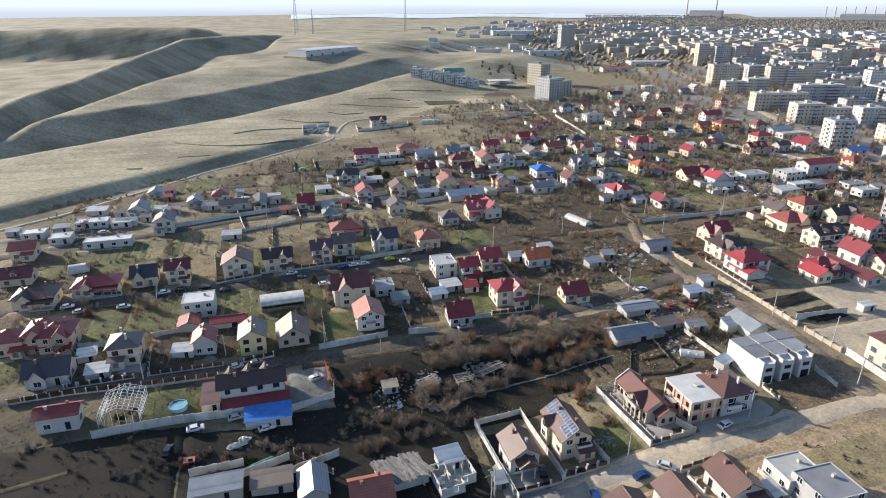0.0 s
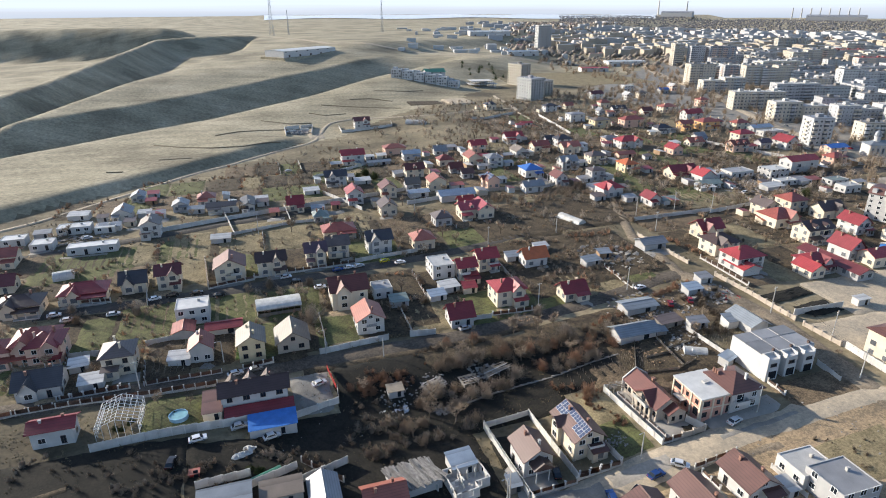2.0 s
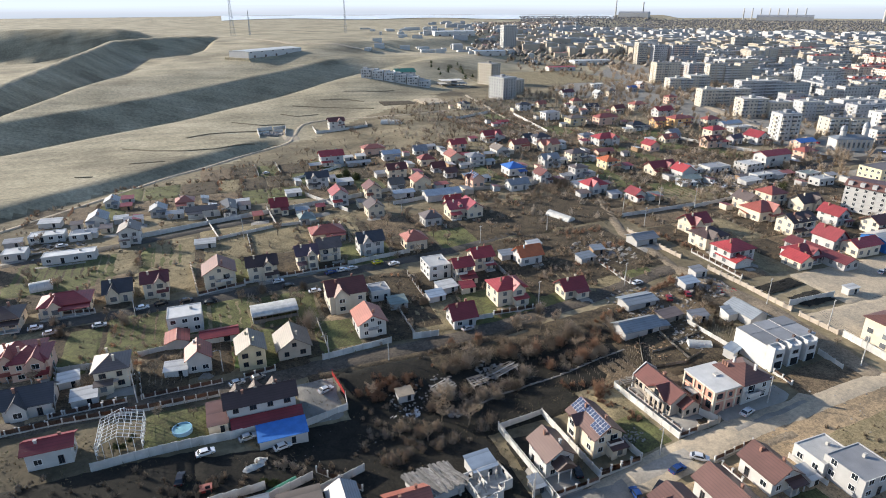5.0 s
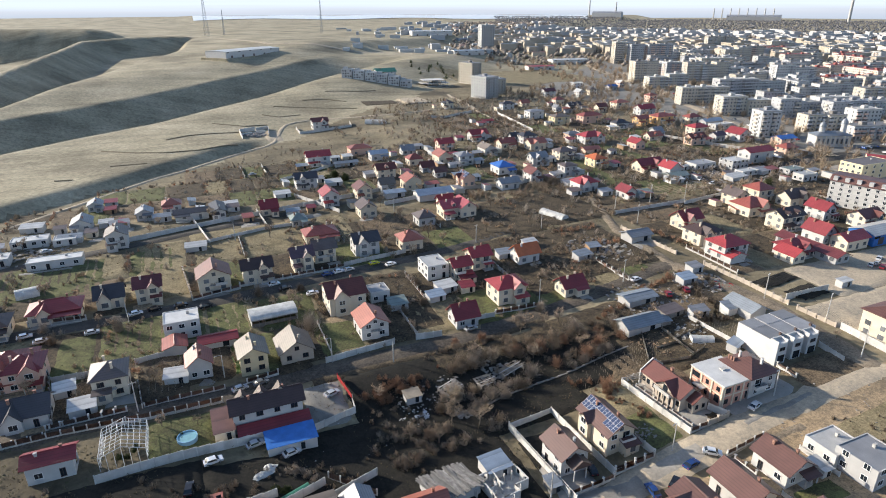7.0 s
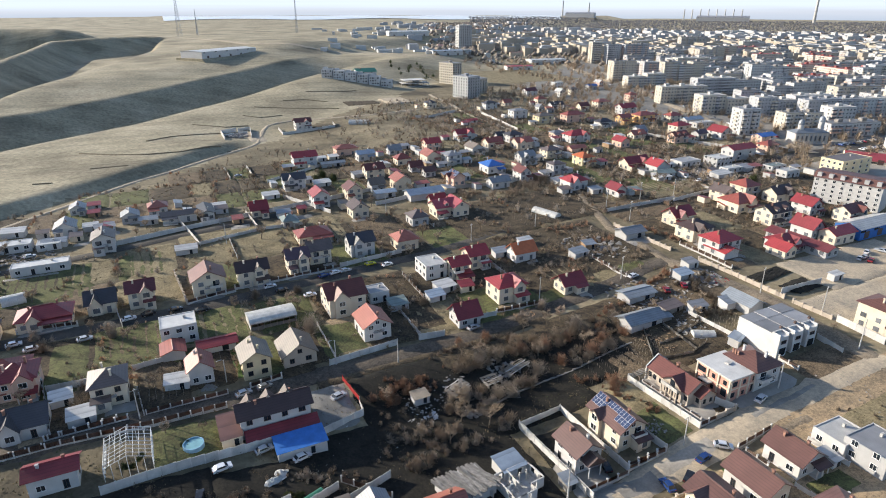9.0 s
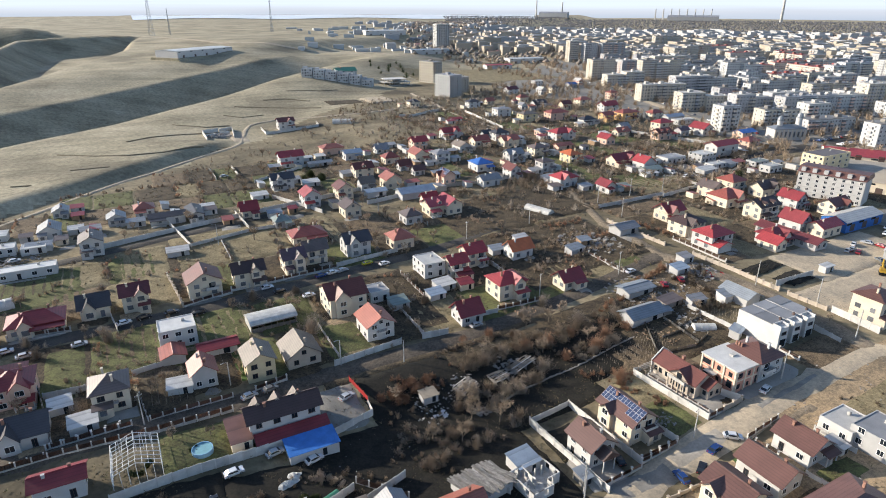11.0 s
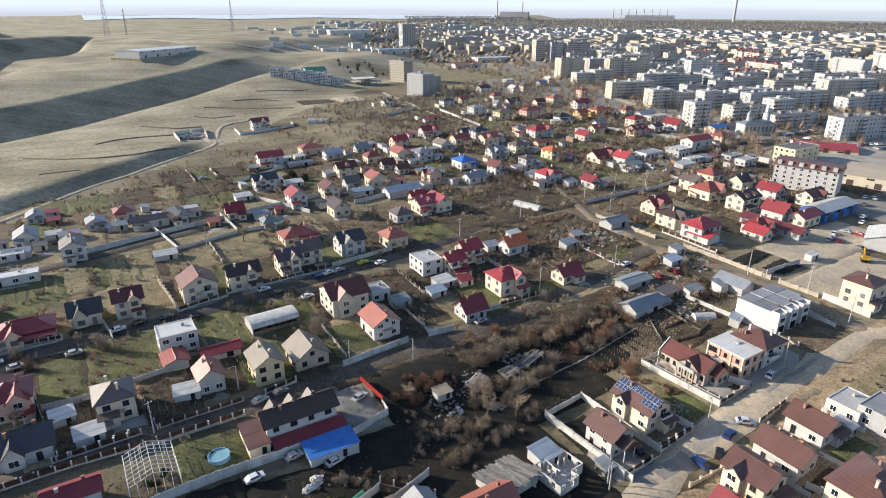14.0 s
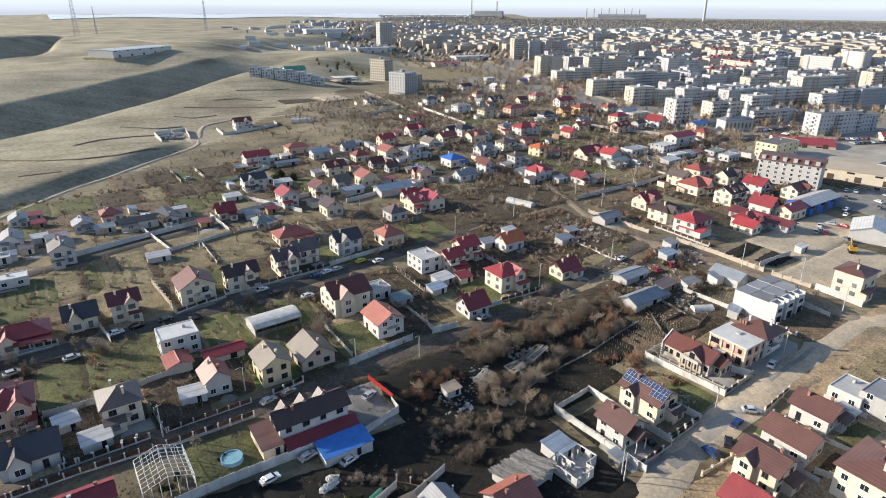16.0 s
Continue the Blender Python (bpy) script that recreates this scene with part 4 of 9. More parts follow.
house(200.2, 30.2, "x", 14.4, 12.9, 4.5, 8.5, "hip", "rust", "cream", "cross")
house(205.1, 42.9, "y", 10.4, 9.5, 5, 8, "gable", "taupe", "cream", "-")
house(198.6, 11.0, "x", 14.4, 10.3, 6, 9, "gable", "umber", "cream", "-")
house(223.0, 13.0, "y", 11.2, 8.6, 5, 8.5, "gable", "crimson", "white", "-")
house(231.5, -1.2, "x", 13.6, 9.5, 5, 8, "gable", "rustbrown", "cream", "cross")
house(197.7, -5.4, "y", 11.2, 8.6, 4.5, 8.5, "gable", "crimson", "white", "-")
house(203.3, -14.2, "x", 14.4, 8.6, 4, 6.5, "gable", "red", "cream", "-")
house(161.0, 27.6, "x", 12, 9.5, 4.5, 8, "gable", "crimson", "cream", "cross")
house(154.1, 12.3, "x", 12.8, 11.2, 5, 8.5, "hip", "umber", "cream", "cross")
house(151.8, -2.1, "x", 13.6, 11.2, 5.5, 9, "hip", "red", "white", "-")
house(149.7, -5.3, "y", 10, 8, 3, 4.5, "gable", "red", "white", "shed")
house(175.4, -11.1, "x", 12, 9.5, 4, 7, "hip", "crimson", "white", "cross")
house(184.6, -12.3, "y", 28.8, 8.6, 2.6, 4.6, "gable", "maroon", "grey", "plain")
house(170.5, -14.4, "y", 9.6, 7.7, 3, 5.6, "gable", "red", "cream", "-")
house(136.1, 28.7, "x", 10, 7, 2.6, 4, "gable", "grey", "grey", "shed")
house(69.3, 39.9, "x", 8.4, 8.4, 5.2, 8, "gable", "red", "cream", "-")
house(88.0, 36.0, "x", 9.9, 7.6, 3.6, 6.8, "gable", "orange", "white", "-")
house(59.3, 35.3, "x", 7.6, 7.6, 5, 7.5, "gable", "red", "cream", "-")
house(6.1, -62.6, "x", 9.1, 8.4, 3.2, 6.2, "gable", "terracotta", "white", "-")
house(-92.8, 52.6, "x", 13.7, 10.1, 3.5, 6.5, "hip", "umber", "cream", "cross")
house(-80.3, 22.5, "x", 12.2, 10.9, 5.5, 9, "hip", "rust", "peach", "cross")
house(-90.3, 20.7, "x", 9.1, 8.4, 4.5, 7.5, "hip", "rust", "peach", "-")
house(-105.1, 72.9, "x", 11.2, 8.6, 3, 6, "gable", "maroon", "cream", "-")
house(-110.5, 98.7, "x", 9.6, 8.6, 4, 6.5, "gable", "rust", "cream", "-")
flat_house(-37.5, 31.6, 10.2, 8.5, 6, "white", "whiteroof", 2)
flat_house(25.7, 30.6, 6.8, 6.8, 4, "white", "grey", 1)
flat_house(96.2, -86.8, 9.3, 7.6, 3.6, "white", "whiteroof", 1)
flat_house(97.9, -93.9, 10.2, 9.3, 5, "grey", "grey", 2)
flat_house(241.4, 100.5, 15.3, 9.3, 3.5, "white", "grey", 1)
flat_house(259.5, 93.5, 12.8, 10.2, 5, "grey", "whiteroof", 2)
flat_house(51.0, 40.7, 8.5, 10.2, 5.5, "white", "whiteroof", 2)
flat_house(-92.7, 130.6, 13.6, 6.8, 3, "white", "whiteroof", 1)
flat_house(-79.7, 127.7, 8.5, 6.8, 2.6, "white", "whiteroof", 1)
flat_house(-80.1, 102.4, 18.7, 6, 3.4, "white", "whiteroof", 1)
flat_house(-113.8, 121.2, 9.3, 6.8, 3, "white", "whiteroof", 1)
flat_house(-100.9, 112.4, 8.5, 7.6, 3, "white", "whiteroof", 1)
house(-19.5, -19.6, "x", 17.5, 7.4, 5.3, 7.7, "gable", "umber", "white", "plain")
house(76, 340, "x", 13, 10, 5.4, 8.2, "gable", "rustbrown", "white", "cross")
house(193, 349, "x", 11, 9, 4.5, 7.4, "hip", "slate", "cream", "cross")
house(197.8, 537.4, "x", 26, 18, 5, 9, "gable", "green", "white", "-")
house(56.3, -56.9, "y", 12.2, 8.6, 5, 8, "gable", "brown", "cream", "solar")
house(42.4, -59.9, "y", 8.8, 8, 5, 7.8, "gable", "brown", "white", "porch")
house(81.8, -85.4, "y", 9.5, 8.4, 3.6, 6.4, "gable", "brown", "white", "-")
house(68.8, -86.7, "y", 11, 8.4, 3.6, 6.4, "gable", "brown", "white", "-")
house(56.6, -87.3, "y", 10, 9, 5.5, 8, "gable", "chestnut", "cream", "cross")
house(45.7, -92.0, "y", 11, 9, 3.6, 7, "gable", "crimson", "cream", "-")
house(70.1, -103.7, "x", 15, 12, 6, 9, "hip", "chestnut", "cream", "-")
house(17.1, 10.8, "y", 10.5, 9.4, 4.6, 7.5, "gable", "terracotta", "white", "-")
house(67.2, 13.5, "x", 11.5, 10, 5.5, 8.5, "hip", "red", "cream", "cross")
house(46.5, 4.8, "x", 8.4, 8, 3.2, 7, "gable", "crimson", "white", "-")
house(-25.8, 60.4, "y", 10.5, 11.5, 5.5, 9, "gable", "rustbrown", "cream", "-")
house(-7.6, 7.4, "y", 10.5, 10.2, 3.1, 6.7, "gable", "tan", "stone", "plain")
house(-10.8, 60.5, "x", 11, 8, 5.5, 8.3, "gable", "umber", "cream", "cross")
house(-19.7, 5.6, "y", 9.4, 8.3, 5.4, 8.1, "gable", "tan", "yellow", "plain")
house(-33.9, 7.1, "y", 7.5, 7, 4.4, 7.2, "gable", "rust", "white", "-")
house(-55.7, 6.8, "y", 9.5, 9, 5.5, 8.5, "hip", "taupe", "cream", "-")
house(-74.5, 57.5, "x", 15.5, 9.8, 3.2, 6.2, "hip", "crimson", "cream", "cross")
house(-58.9, 60.0, "x", 9, 8, 3.6, 7, "gable", "slate", "cream", "cross")
house(-47.0, 59.5, "x", 8.6, 8.4, 5.5, 8.3, "gable", "maroon", "cream", "cross")
flat_house(308.0, 50.0, 26, 13, 9, "yellow", "taupe", 3)
flat_house(314.5, -11.2, 18, 14, 7, "grey", "slate", 2)
house(105.9, 217.5, "x", 8.8, 7.2, 3, 6, "gable", "grey", "white", "-")
house(100.9, 190.6, "x", 9.7, 8.1, 3.5, 6.8, "hip", "rust", "cream", "-")
house(101.4, 171.5, "x", 7.9, 6.3, 3, 6, "gable", "rustbrown", "grey", "-")
house(63.3, 212.3, "x", 14, 5, 2.2, 3, "gable", "zinc", "white", "shed")
house(109.5, 134.8, "y", 8.8, 7.7, 4.5, 7.5, "gable", "rustbrown", "peach", "solar")
house(260.5, 329.9, "x", 8.8, 7.2, 3, 6, "gable", "terracotta", "cream", "-")
house(190.9, 267.9, "x", 9, 5, 2.2, 3.2, "gable", "red", "grey", "shed")
house(294.1, 325.8, "x", 11.4, 8.1, 4.5, 7.5, "hip", "terracotta", "cream", "-")
house(289.1, 294.7, "x", 14.1, 8.1, 4, 7, "gable", "slate", "white", "-")
house(269.2, 290.4, "y", 7, 6.3, 4, 6.5, "gable", "grey", "white", "-")
house(341.3, 360.2, "y", 9.7, 8.1, 5, 8, "gable", "whiteroof", "white", "-")
house(362.4, 368.2, "x", 10.6, 8.1, 5, 7.6, "hip", "tan", "cream", "-")
flat_house(379.1, 418.0, 11.9, 7.6, 6, "white", "whiteroof", 2)
house(403.4, 389.2, "x", 12.3, 8.1, 4, 6, "gable", "blue", "grey", "-")
house(426.5, 404.9, "y", 10.6, 8.1, 5, 8, "gable", "whiteroof", "peach", "-")
house(304.6, 277.0, "x", 10.6, 8.1, 4.5, 7.5, "gable", "rustbrown", "cream", "-")
house(272.2, 210.9, "x", 13.2, 9, 4, 7, "hip", "slate", "white", "-")
house(383.1, 304.9, "x", 10.6, 9, 6, 8.5, "hip", "rust", "peach", "-")
house(177.8, 203.3, "x", 7, 6.3, 3.5, 6, "gable", "slate", "grey", "-")
house(206.1, 156.3, "x", 12, 6, 2.6, 4, "gable", "terracotta", "peach", "shed")
house(218.4, 194.7, "x", 10.6, 7.2, 3.4, 5.4, "hip", "grey", "peach", "-")
house(336.0, 205.0, "x", 13.2, 9, 5, 8, "hip", "rust", "cream", "-")
house(344.0, 193.4, "x", 19.4, 9, 3.4, 5.5, "gable", "bluegrey", "grey", "-")
flat_house(342.0, 181.2, 18.7, 7.6, 3.6, "white", "whiteroof", 1)
house(306.8, 151.2, "x", 9.7, 8.1, 4, 6.5, "gable", "violet", "grey", "-")
house(446.6, 221.7, "x", 14.1, 9, 6, 9.5, "gable", "red", "white", "-")
flat_house(252.5, 78.2, 11.9, 6, 3, "white", "whiteroof", 1)
flat_house(279.0, 71.3, 11.9, 6.8, 3, "grey", "sage", 1)
flat_house(272.6, 58.3, 11, 6.8, 4, "white", "whiteroof", 1)
house(210.8, 86.9, "x", 12, 8, 2.8, 4, "gable", "sage", "white", "shed")
house(323.0, 213.7, "x", 7.9, 7.2, 5, 7.5, "hip", "rust", "cream", "-")
house(280.6, 181.4, "x", 8.8, 7.2, 3.5, 6, "gable", "grey", "white", "-")
house(103.6, 157.6, "x", 7, 6.3, 3, 5.5, "gable", "chestnut", "grey", "-")
house(85.0, 107.5, "x", 8, 6, 3.4, 6, "gable", "red", "cream", "-")

# ---- apartment blocks ----
def block(x, y, rot, L, W, storeys, colour, kind):
    """A flat-roofed block of flats: walls, roof slab with stair heads, windows and balconies on every storey."""
    rng = random.Random(int(x + y * 3))
    if 340 < x < 560:
        x, y = eastward(x, y, 0.03)
    z, h = ground(x, y), storeys * 2.9 + 0.8
    words = COLOUR_WORDS.get(colour, colour)
    wall = "wall_block_" + colour
    top = thing("apartment_block", x, y, z, rot, f"{words} concrete block of flats, {storeys} storeys, flat roof", "building", "blocks of flats")
    cuts = 1 if kind == "named" else max(1, round(L / 19))
    segs = []
    for i in range(cuts):
        a, b = -L / 2 + L * i / cuts, -L / 2 + L * (i + 1) / cuts
        segs.append((a, b, -W / 2 - (rng.choice((0, 1.6, 3.0)) if cuts > 1 else 0.0), h - (rng.choice((0, 0, 0, 2.9)) if cuts > 1 and storeys > 3 else 0)))
    bm = bmesh.new()
    for a, b, front, hh in segs:
        add_box(bm, a, front, -2, b, W / 2 + front + W / 2, hh)
    part("wall", mesh_of("wall", bm, wall), top)
    bm = bmesh.new()
    for a, b, front, hh in segs:
        add_box(bm, a - 0.02, front - 0.3, hh, b + 0.02, W + front + 0.3, hh + 0.3)
        o, m = (a + b) / 2, front + W / 2
        add_box(bm, o - 2, m - 1.8, hh + 0.3, o + 2, m + 1.8, hh + 2.4)
        add_box(bm, a + 1.5, m + 1, hh + 0.3, a + 2.2, m + 2.4, hh + 1.3)
        add_box(bm, b - 2.6, m - 2, hh + 0.3, b - 1.9, m - 1, hh + 1.2)
    part("roof", mesh_of("roof", bm, "roof_redroof" if colour == "redroof" else rng.choice(("roof_felt", "roof_grey", "concrete", "roof_felt"))), top)
    if kind == "named":
        for st in range(storeys):
            for sx, sy, r, span in ((0, -W / 2 - 0.03, 0, L), (-L / 2 - 0.03, 0, -90, W)):
                count = int(span / 3.3)
                for i in range(count):
                    o = (i + 0.5) / count * span - span / 2
                    w = part("window", pane_mesh(1.5, 1.5), top, sx + (o if r == 0 else 0), sy + (o if r else 0), 1.0 + 2.9 * st, r)
            if st:
                for o in (-0.2, 0.22):
                    part("balcony", shared("block_balcony", lambda: balcony_mesh()), top, o * L, -W / 2 - 0.75, 0.05 + 2.9 * st)
    else:
        glass_, tier, frames = bmesh.new(), bmesh.new(), bmesh.new()
        for a, b, front, hh in segs:
            count = max(3, int((b - a) / 3.1))
            bays = [rng.choice("wwwlbx" if i not in (0, count - 1) else "wwl") for i in range(count)]
            for st in range(int(hh / 2.9)):
                zz = 2.9 * st
                for i, bay in enumerate(bays):
                    o = a + (i + 0.5) / count * (b - a)
                    if bay == "w":
                        add_box(frames, o - 0.85, front - 0.04, zz + 0.9, o + 0.85, front + 0.1, zz + 2.5)
                        add_box(glass_, o - 0.72, front - 0.07, zz + 1.0, o + 0.72, front + 0.1, zz + 2.4)
                    elif bay == "x":
                        add_box(glass_, o - 0.4, front - 0.06, zz + 1.3, o + 0.4, front + 0.1, zz + 2.3)
                    elif st:
                        add_box(tier, o - 1.5, front - 1.2, zz - 0.1, o + 1.5, front - 0.02, zz + 1.05)
                        if bay == "l" and rng.random() < 0.75:
                            add_box(frames, o - 1.5, front - 1.2, zz + 1.05, o + 1.5, front - 0.02, zz + 1.12)
                            add_box(frames, o - 1.5, front - 1.2, zz + 2.5, o + 1.5, front - 0.02, zz + 2.75)
                            add_box(glass_, o - 1.44, front - 1.14, zz + 1.12, o + 1.44, front - 0.02, zz + 2.5)
                        else:
                            add_box(glass_, o - 0.9, front - 0.06, zz + 0.1, o + 0.9, front + 0.1, zz + 2.3)
                    else:
                        add_box(glass_, o - 0.9, front - 0.06, zz + 0.2, o + 0.9, front + 0.1, zz + 2.3)
        for side, (a, b, front, hh) in ((-1, segs[0]), (1, segs[-1])):
            e = a if side < 0 else b
            for st in range(int(hh / 2.9)):
                zz = 2.9 * st
                for o in (front + W * 0.25, front + W * 0.75):
                    add_box(frames, e - 0.05, o - 0.8, zz + 0.9, e + 0.05, o + 0.8, zz + 2.5)
                    add_box(glass_, e - 0.08, o - 0.66, zz + 1.0, e + 0.08, o + 0.66, zz + 2.4)
                if st and W > 12 and side < 0:
                    add_box(tier, e - 1.1, front + W / 2 - 1.5, zz - 0.1, e - 0.02, front + W / 2 + 1.5, zz + 1.05)
        part("glazing", mesh_of("glazing", glass_, "curtained_glass"), top)["kind"] = "stuff"
        part("window_frames", mesh_of("window_frames", frames, "frame"), top)["kind"] = "stuff"
        part("balcony_tier", mesh_of("balcony_tier", tier, rng.choice(("wall_block_white", "wall_block_cream", "wall_block_grey", "wall_peach"))), top)["kind"] = "stuff"
    return top


def balcony_mesh():
    bm = bmesh.new()
    add_box(bm, -1.7, -0.7, 0, 1.7, 0.75, 0.18)
    add_box(bm, -1.7, -0.7, 0.18, 1.7, -0.62, 1.1)
    add_box(bm, -1.7, -0.62, 0.18, -1.62, 0.75, 1.1)
    add_box(bm, 1.62, -0.62, 0.18, 1.7, 0.75, 1.1)
    return mesh_of("balcony", bm, "wall_grey")


block(265, 417, 16, 17, 22, 7, "white", "named")
block(306, 536, 18, 15, 24, 8, "cream", "named")
block(291, 441, 16, 16, 15, 5, "cream", "named")
block(527, 923, -8, 26, 22, 15, "white", "named")
block(639, 677, -15, 16, 16, 11, "cream", "far")
block(658, 657, -15, 22, 14, 10, "grey", "far")
block(690, 642, -15, 40, 14, 10, "grey", "far")
block(492, 444, -15, 30, 16, 8, "cream", "far")
block(551, 442, -15, 50, 13, 7, "grey", "far")
block(472, 385, -15, 46, 13, 5, "cream", "far")
block(423, 284, -15, 48, 12, 5, "cream", "far")
block(550, 404, -15, 46, 12, 5, "grey", "far")
block(610, 428, -15, 44, 12, 5, "white", "far")
block(410, 224, -15, 46, 13, 5, "cream", "far")
block(483, 301, -15, 44, 13, 6, "grey", "far")
block(354, 154, -15, 15, 13, 6, "white", "far")
block(407, 151, -15, 30, 12, 4, "cream", "far")
block(513, 294, -15, 44, 12, 5, "white", "far")
block(464, 233, -15, 40, 12, 5, "grey", "far")
block(595, 312, -15, 30, 13, 6, "white", "far")
block(618, 370, -15, 50, 12, 5, "grey", "far")
block(458, 195, -15, 76, 12, 5, "grey", "far")
block(798, 416, -15, 80, 13, 5, "cream", "far")
block(684, 314, -15, 90, 13, 4, "redroof", "far")
block(547, 254, -15, 60, 12, 5, "white", "far")
block(471, 172, -15, 50, 13, 5, "grey", "far")
block(442, 143, -15, 22, 12, 5, "white", "far")
block(419, 119, -15, 44, 12, 4, "white", "far")
block(548, 200, -15, 46, 13, 6, "cream", "far")
block(506, 162, -15, 46, 13, 5, "white", "far")
block(685, 271, -15, 46, 13, 5, "grey", "far")
block(741, 445, -15, 50, 12, 5, "white", "far")
block(691, 470, -15, 46, 12, 5, "grey", "far")
block(775, 576, -15, 60, 12, 5, "white", "far")
block(723, 584, -15, 60, 12, 5, "grey", "far")
block(1054, 866, -15, 60, 14, 8, "cream", "far")
block(803, 694, -15, 60, 13, 5, "white", "far")
block(1072, 730, -15, 50, 14, 7, "cream", "far")
block(915, 663, -15, 70, 13, 5, "grey", "far")
block(839, 396, -15, 60, 13, 5, "white", "far")
block(698, 231, -15, 46, 13, 5, "white", "far")
block(738, 208, -15, 50, 13, 5, "white", "far")
block(545, 127, -15, 60, 13, 5, "white", "far")
block(601, 123, -15, 46, 13, 5, "grey", "far")
block(583, 180, -15, 70, 13, 5, "grey", "far")
block(730, 174, -15, 30, 14, 7, "cream", "far")
block(421, 67, -15, 60, 13, 5, "white", "far")

# ---- fences and walls ----
FENCE_WORDS = {"panel": "pale concrete panel wall between posts", "posts": "fence of white posts on a low wall with dark infill", "dark": "dark brown slatted fence with concrete posts", "lath": "low weathered timber lath fence round a plot", "stone": "tan masonry garden wall with capped pillars"}


def infill(bm, x0, x1, z0, z1):
    """One folded sheet of upright boards."""
    n = 12
    rows = []
    for z in (z0, z1):
        rows.append([bm.verts.new((x0 + (x1 - x0) * i / n, 0.04 if i % 2 else -0.04, z)) for i in range(n + 1)])
    for i in range(n):
        bm.faces.new((rows[0][i], rows[0][i + 1], rows[1][i + 1], rows[1][i]))
    bmesh.ops.solidify(bm, geom=bm.faces[:], thickness=0.03)


def fence_meshes(kind, h, step):
    post, panel = bmesh.new(), bmesh.new()
    if kind == "panel":
        add_box(post, -0.13, -0.13, -0.8, 0.13, 0.13, h + 0.12)
        add_box(panel, 0.13, -0.05, -0.8, step - 0.13, 0.05, h)
        mats = ("fence_white", "fence_white")
    elif kind == "posts":
        add_box(post, -0.18, -0.18, -0.8, 0.18, 0.18, h + 0.15)
        add_box(post, -0.24, -0.24, h + 0.15, 0.24, 0.24, h + 0.25)
        infill(panel, 0.18, step - 0.18, 0.5, h - 0.05)
        mats = ("fence_white", "fence_brown", "fence_white")
    elif kind == "dark":
        add_box(post, -0.15, -0.15, -0.8, 0.15, 0.15, h + 0.2)
        infill(panel, 0.15, step - 0.15, 0.35, h)
        mats = ("fence_white", "fence_brown", "concrete")
    elif kind == "lath":
        add_box(post, -0.06, -0.06, -0.5, 0.06, 0.06, h + 0.15)
        infill(panel, 0.06, step - 0.06, 0.1, h)
        mats = ("stake", "weathered")
    else:
        add_box(post, -0.25, -0.25, -0.8, 0.25, 0.25, h + 0.1)
        add_box(post, -0.32, -0.32, h + 0.1, 0.32, 0.32, h + 0.22)
        add_box(panel, 0.25, -0.11, -0.8, step - 0.25, 0.11, h - 0.15)
        mats = ("wall_stone", "wall_stone")
    low = None
    if len(mats) > 2:
        bm = bmesh.new()
        add_box(bm, 0.18, -0.11, -0.8, step - 0.18, 0.11, 0.5 if kind == "posts" else 0.35)
        low = mesh_of("plinth", bm, mats[2])
    return mesh_of("post", post, mats[0]), mesh_of("panel", panel, mats[1]), low


def fence(kind, h, x0, y0, x1, y1):
    d = math.hypot(x1 - x0, y1 - y0)
    far = math.hypot((x0 + x1) / 2 + 25, (y0 + y1) / 2 + 150) > 250
    n = max(1, round(d / (5.2 if far else 3.0 if d < 45 else 4.2)))
    step = d / n
    key = round(step, 1)
    rz = math.degrees(math.atan2(y1 - y0, x1 - x0))
    post, panel, low = shared(("fence", kind, h, key), lambda: fence_meshes(kind, h, key))
    z0 = ground(x0, y0)
    top = thing("fence" if kind in ("posts", "dark", "lath") else "garden_wall", x0, y0, z0, rz, FENCE_WORDS[kind], "fence" if kind in ("posts", "dark", "lath") else "wall", "fences of the plots")
    for i in range(n + 1):
        f = i / n
        z = ground(x0 + (x1 - x0) * f, y0 + (y1 - y0) * f) - z0
        part("post", post, top, d * f, 0, z)
        if i < n:
            part("panel", panel, top, d * f, 0, z)
            if low:
                part("plinth", low, top, d * f, 0, z)


fence("panel", 2.0, -57.3, -29.6, -18.9, -26.4)
fence("panel", 1.8, -0.2, -1.2, 21.5, 1.1)
fence("panel", 1.8, 28.6, 0.9, 36.7, -0.3)
fence("panel", 1.8, 44.4, 4.6, 57.5, 3.5)
fence("posts", 1.6, 58.5, 4.7, 75.0, 2.8)
fence("posts", 1.5, -68.7, -6.1, -52.0, -5.6)
fence("posts", 1.5, -22.5, -3.1, -14.0, -1.6)
fence("dark", 1.5, -78.0, -9.5, -66.0, -9.3)
fence("dark", 1.5, -66.0, -9.3, -46.5, -10.4)
fence("dark", 1.5, -46.5, -10.4, -29.5, -9.1)
fence("posts", 1.5, -82.2, 53.4, -65.9, 51.4)
fence("posts", 1.5, -33.7, 52.0, -17.7, 55.4)
fence("posts", 1.4, -17.5, 56.9, 0.8, 57.3)
fence("posts", 1.4, 0.8, 57.3, 21.3, 58.5)
fence("panel", 1.8, 21.5, 59.2, 47.7, 62.1)
fence("panel", 1.8, -62.9, 116.9, -19.0, 128.3)
fence("panel", 1.8, -19.0, 128.3, 68.0, 147.9)
fence("panel", 1.8, 59.2, 122.9, 95.8, 128.2)
fence("panel", 1.8, 36.4, -44.3, 37.4, -69.5)
fence("panel", 1.8, 36.4, -44.3, 49.6, -43.2)
fence("panel", 1.8, 49.6, -43.2, 50.6, -68.4)
fence("posts", 1.5, 37.4, -69.5, 49.7, -69.2)
fence("posts", 1.5, 50.6, -68.4, 61.6, -68.5)
fence("panel", 1.8, 61.5, -61.8, 62.0, -68.1)
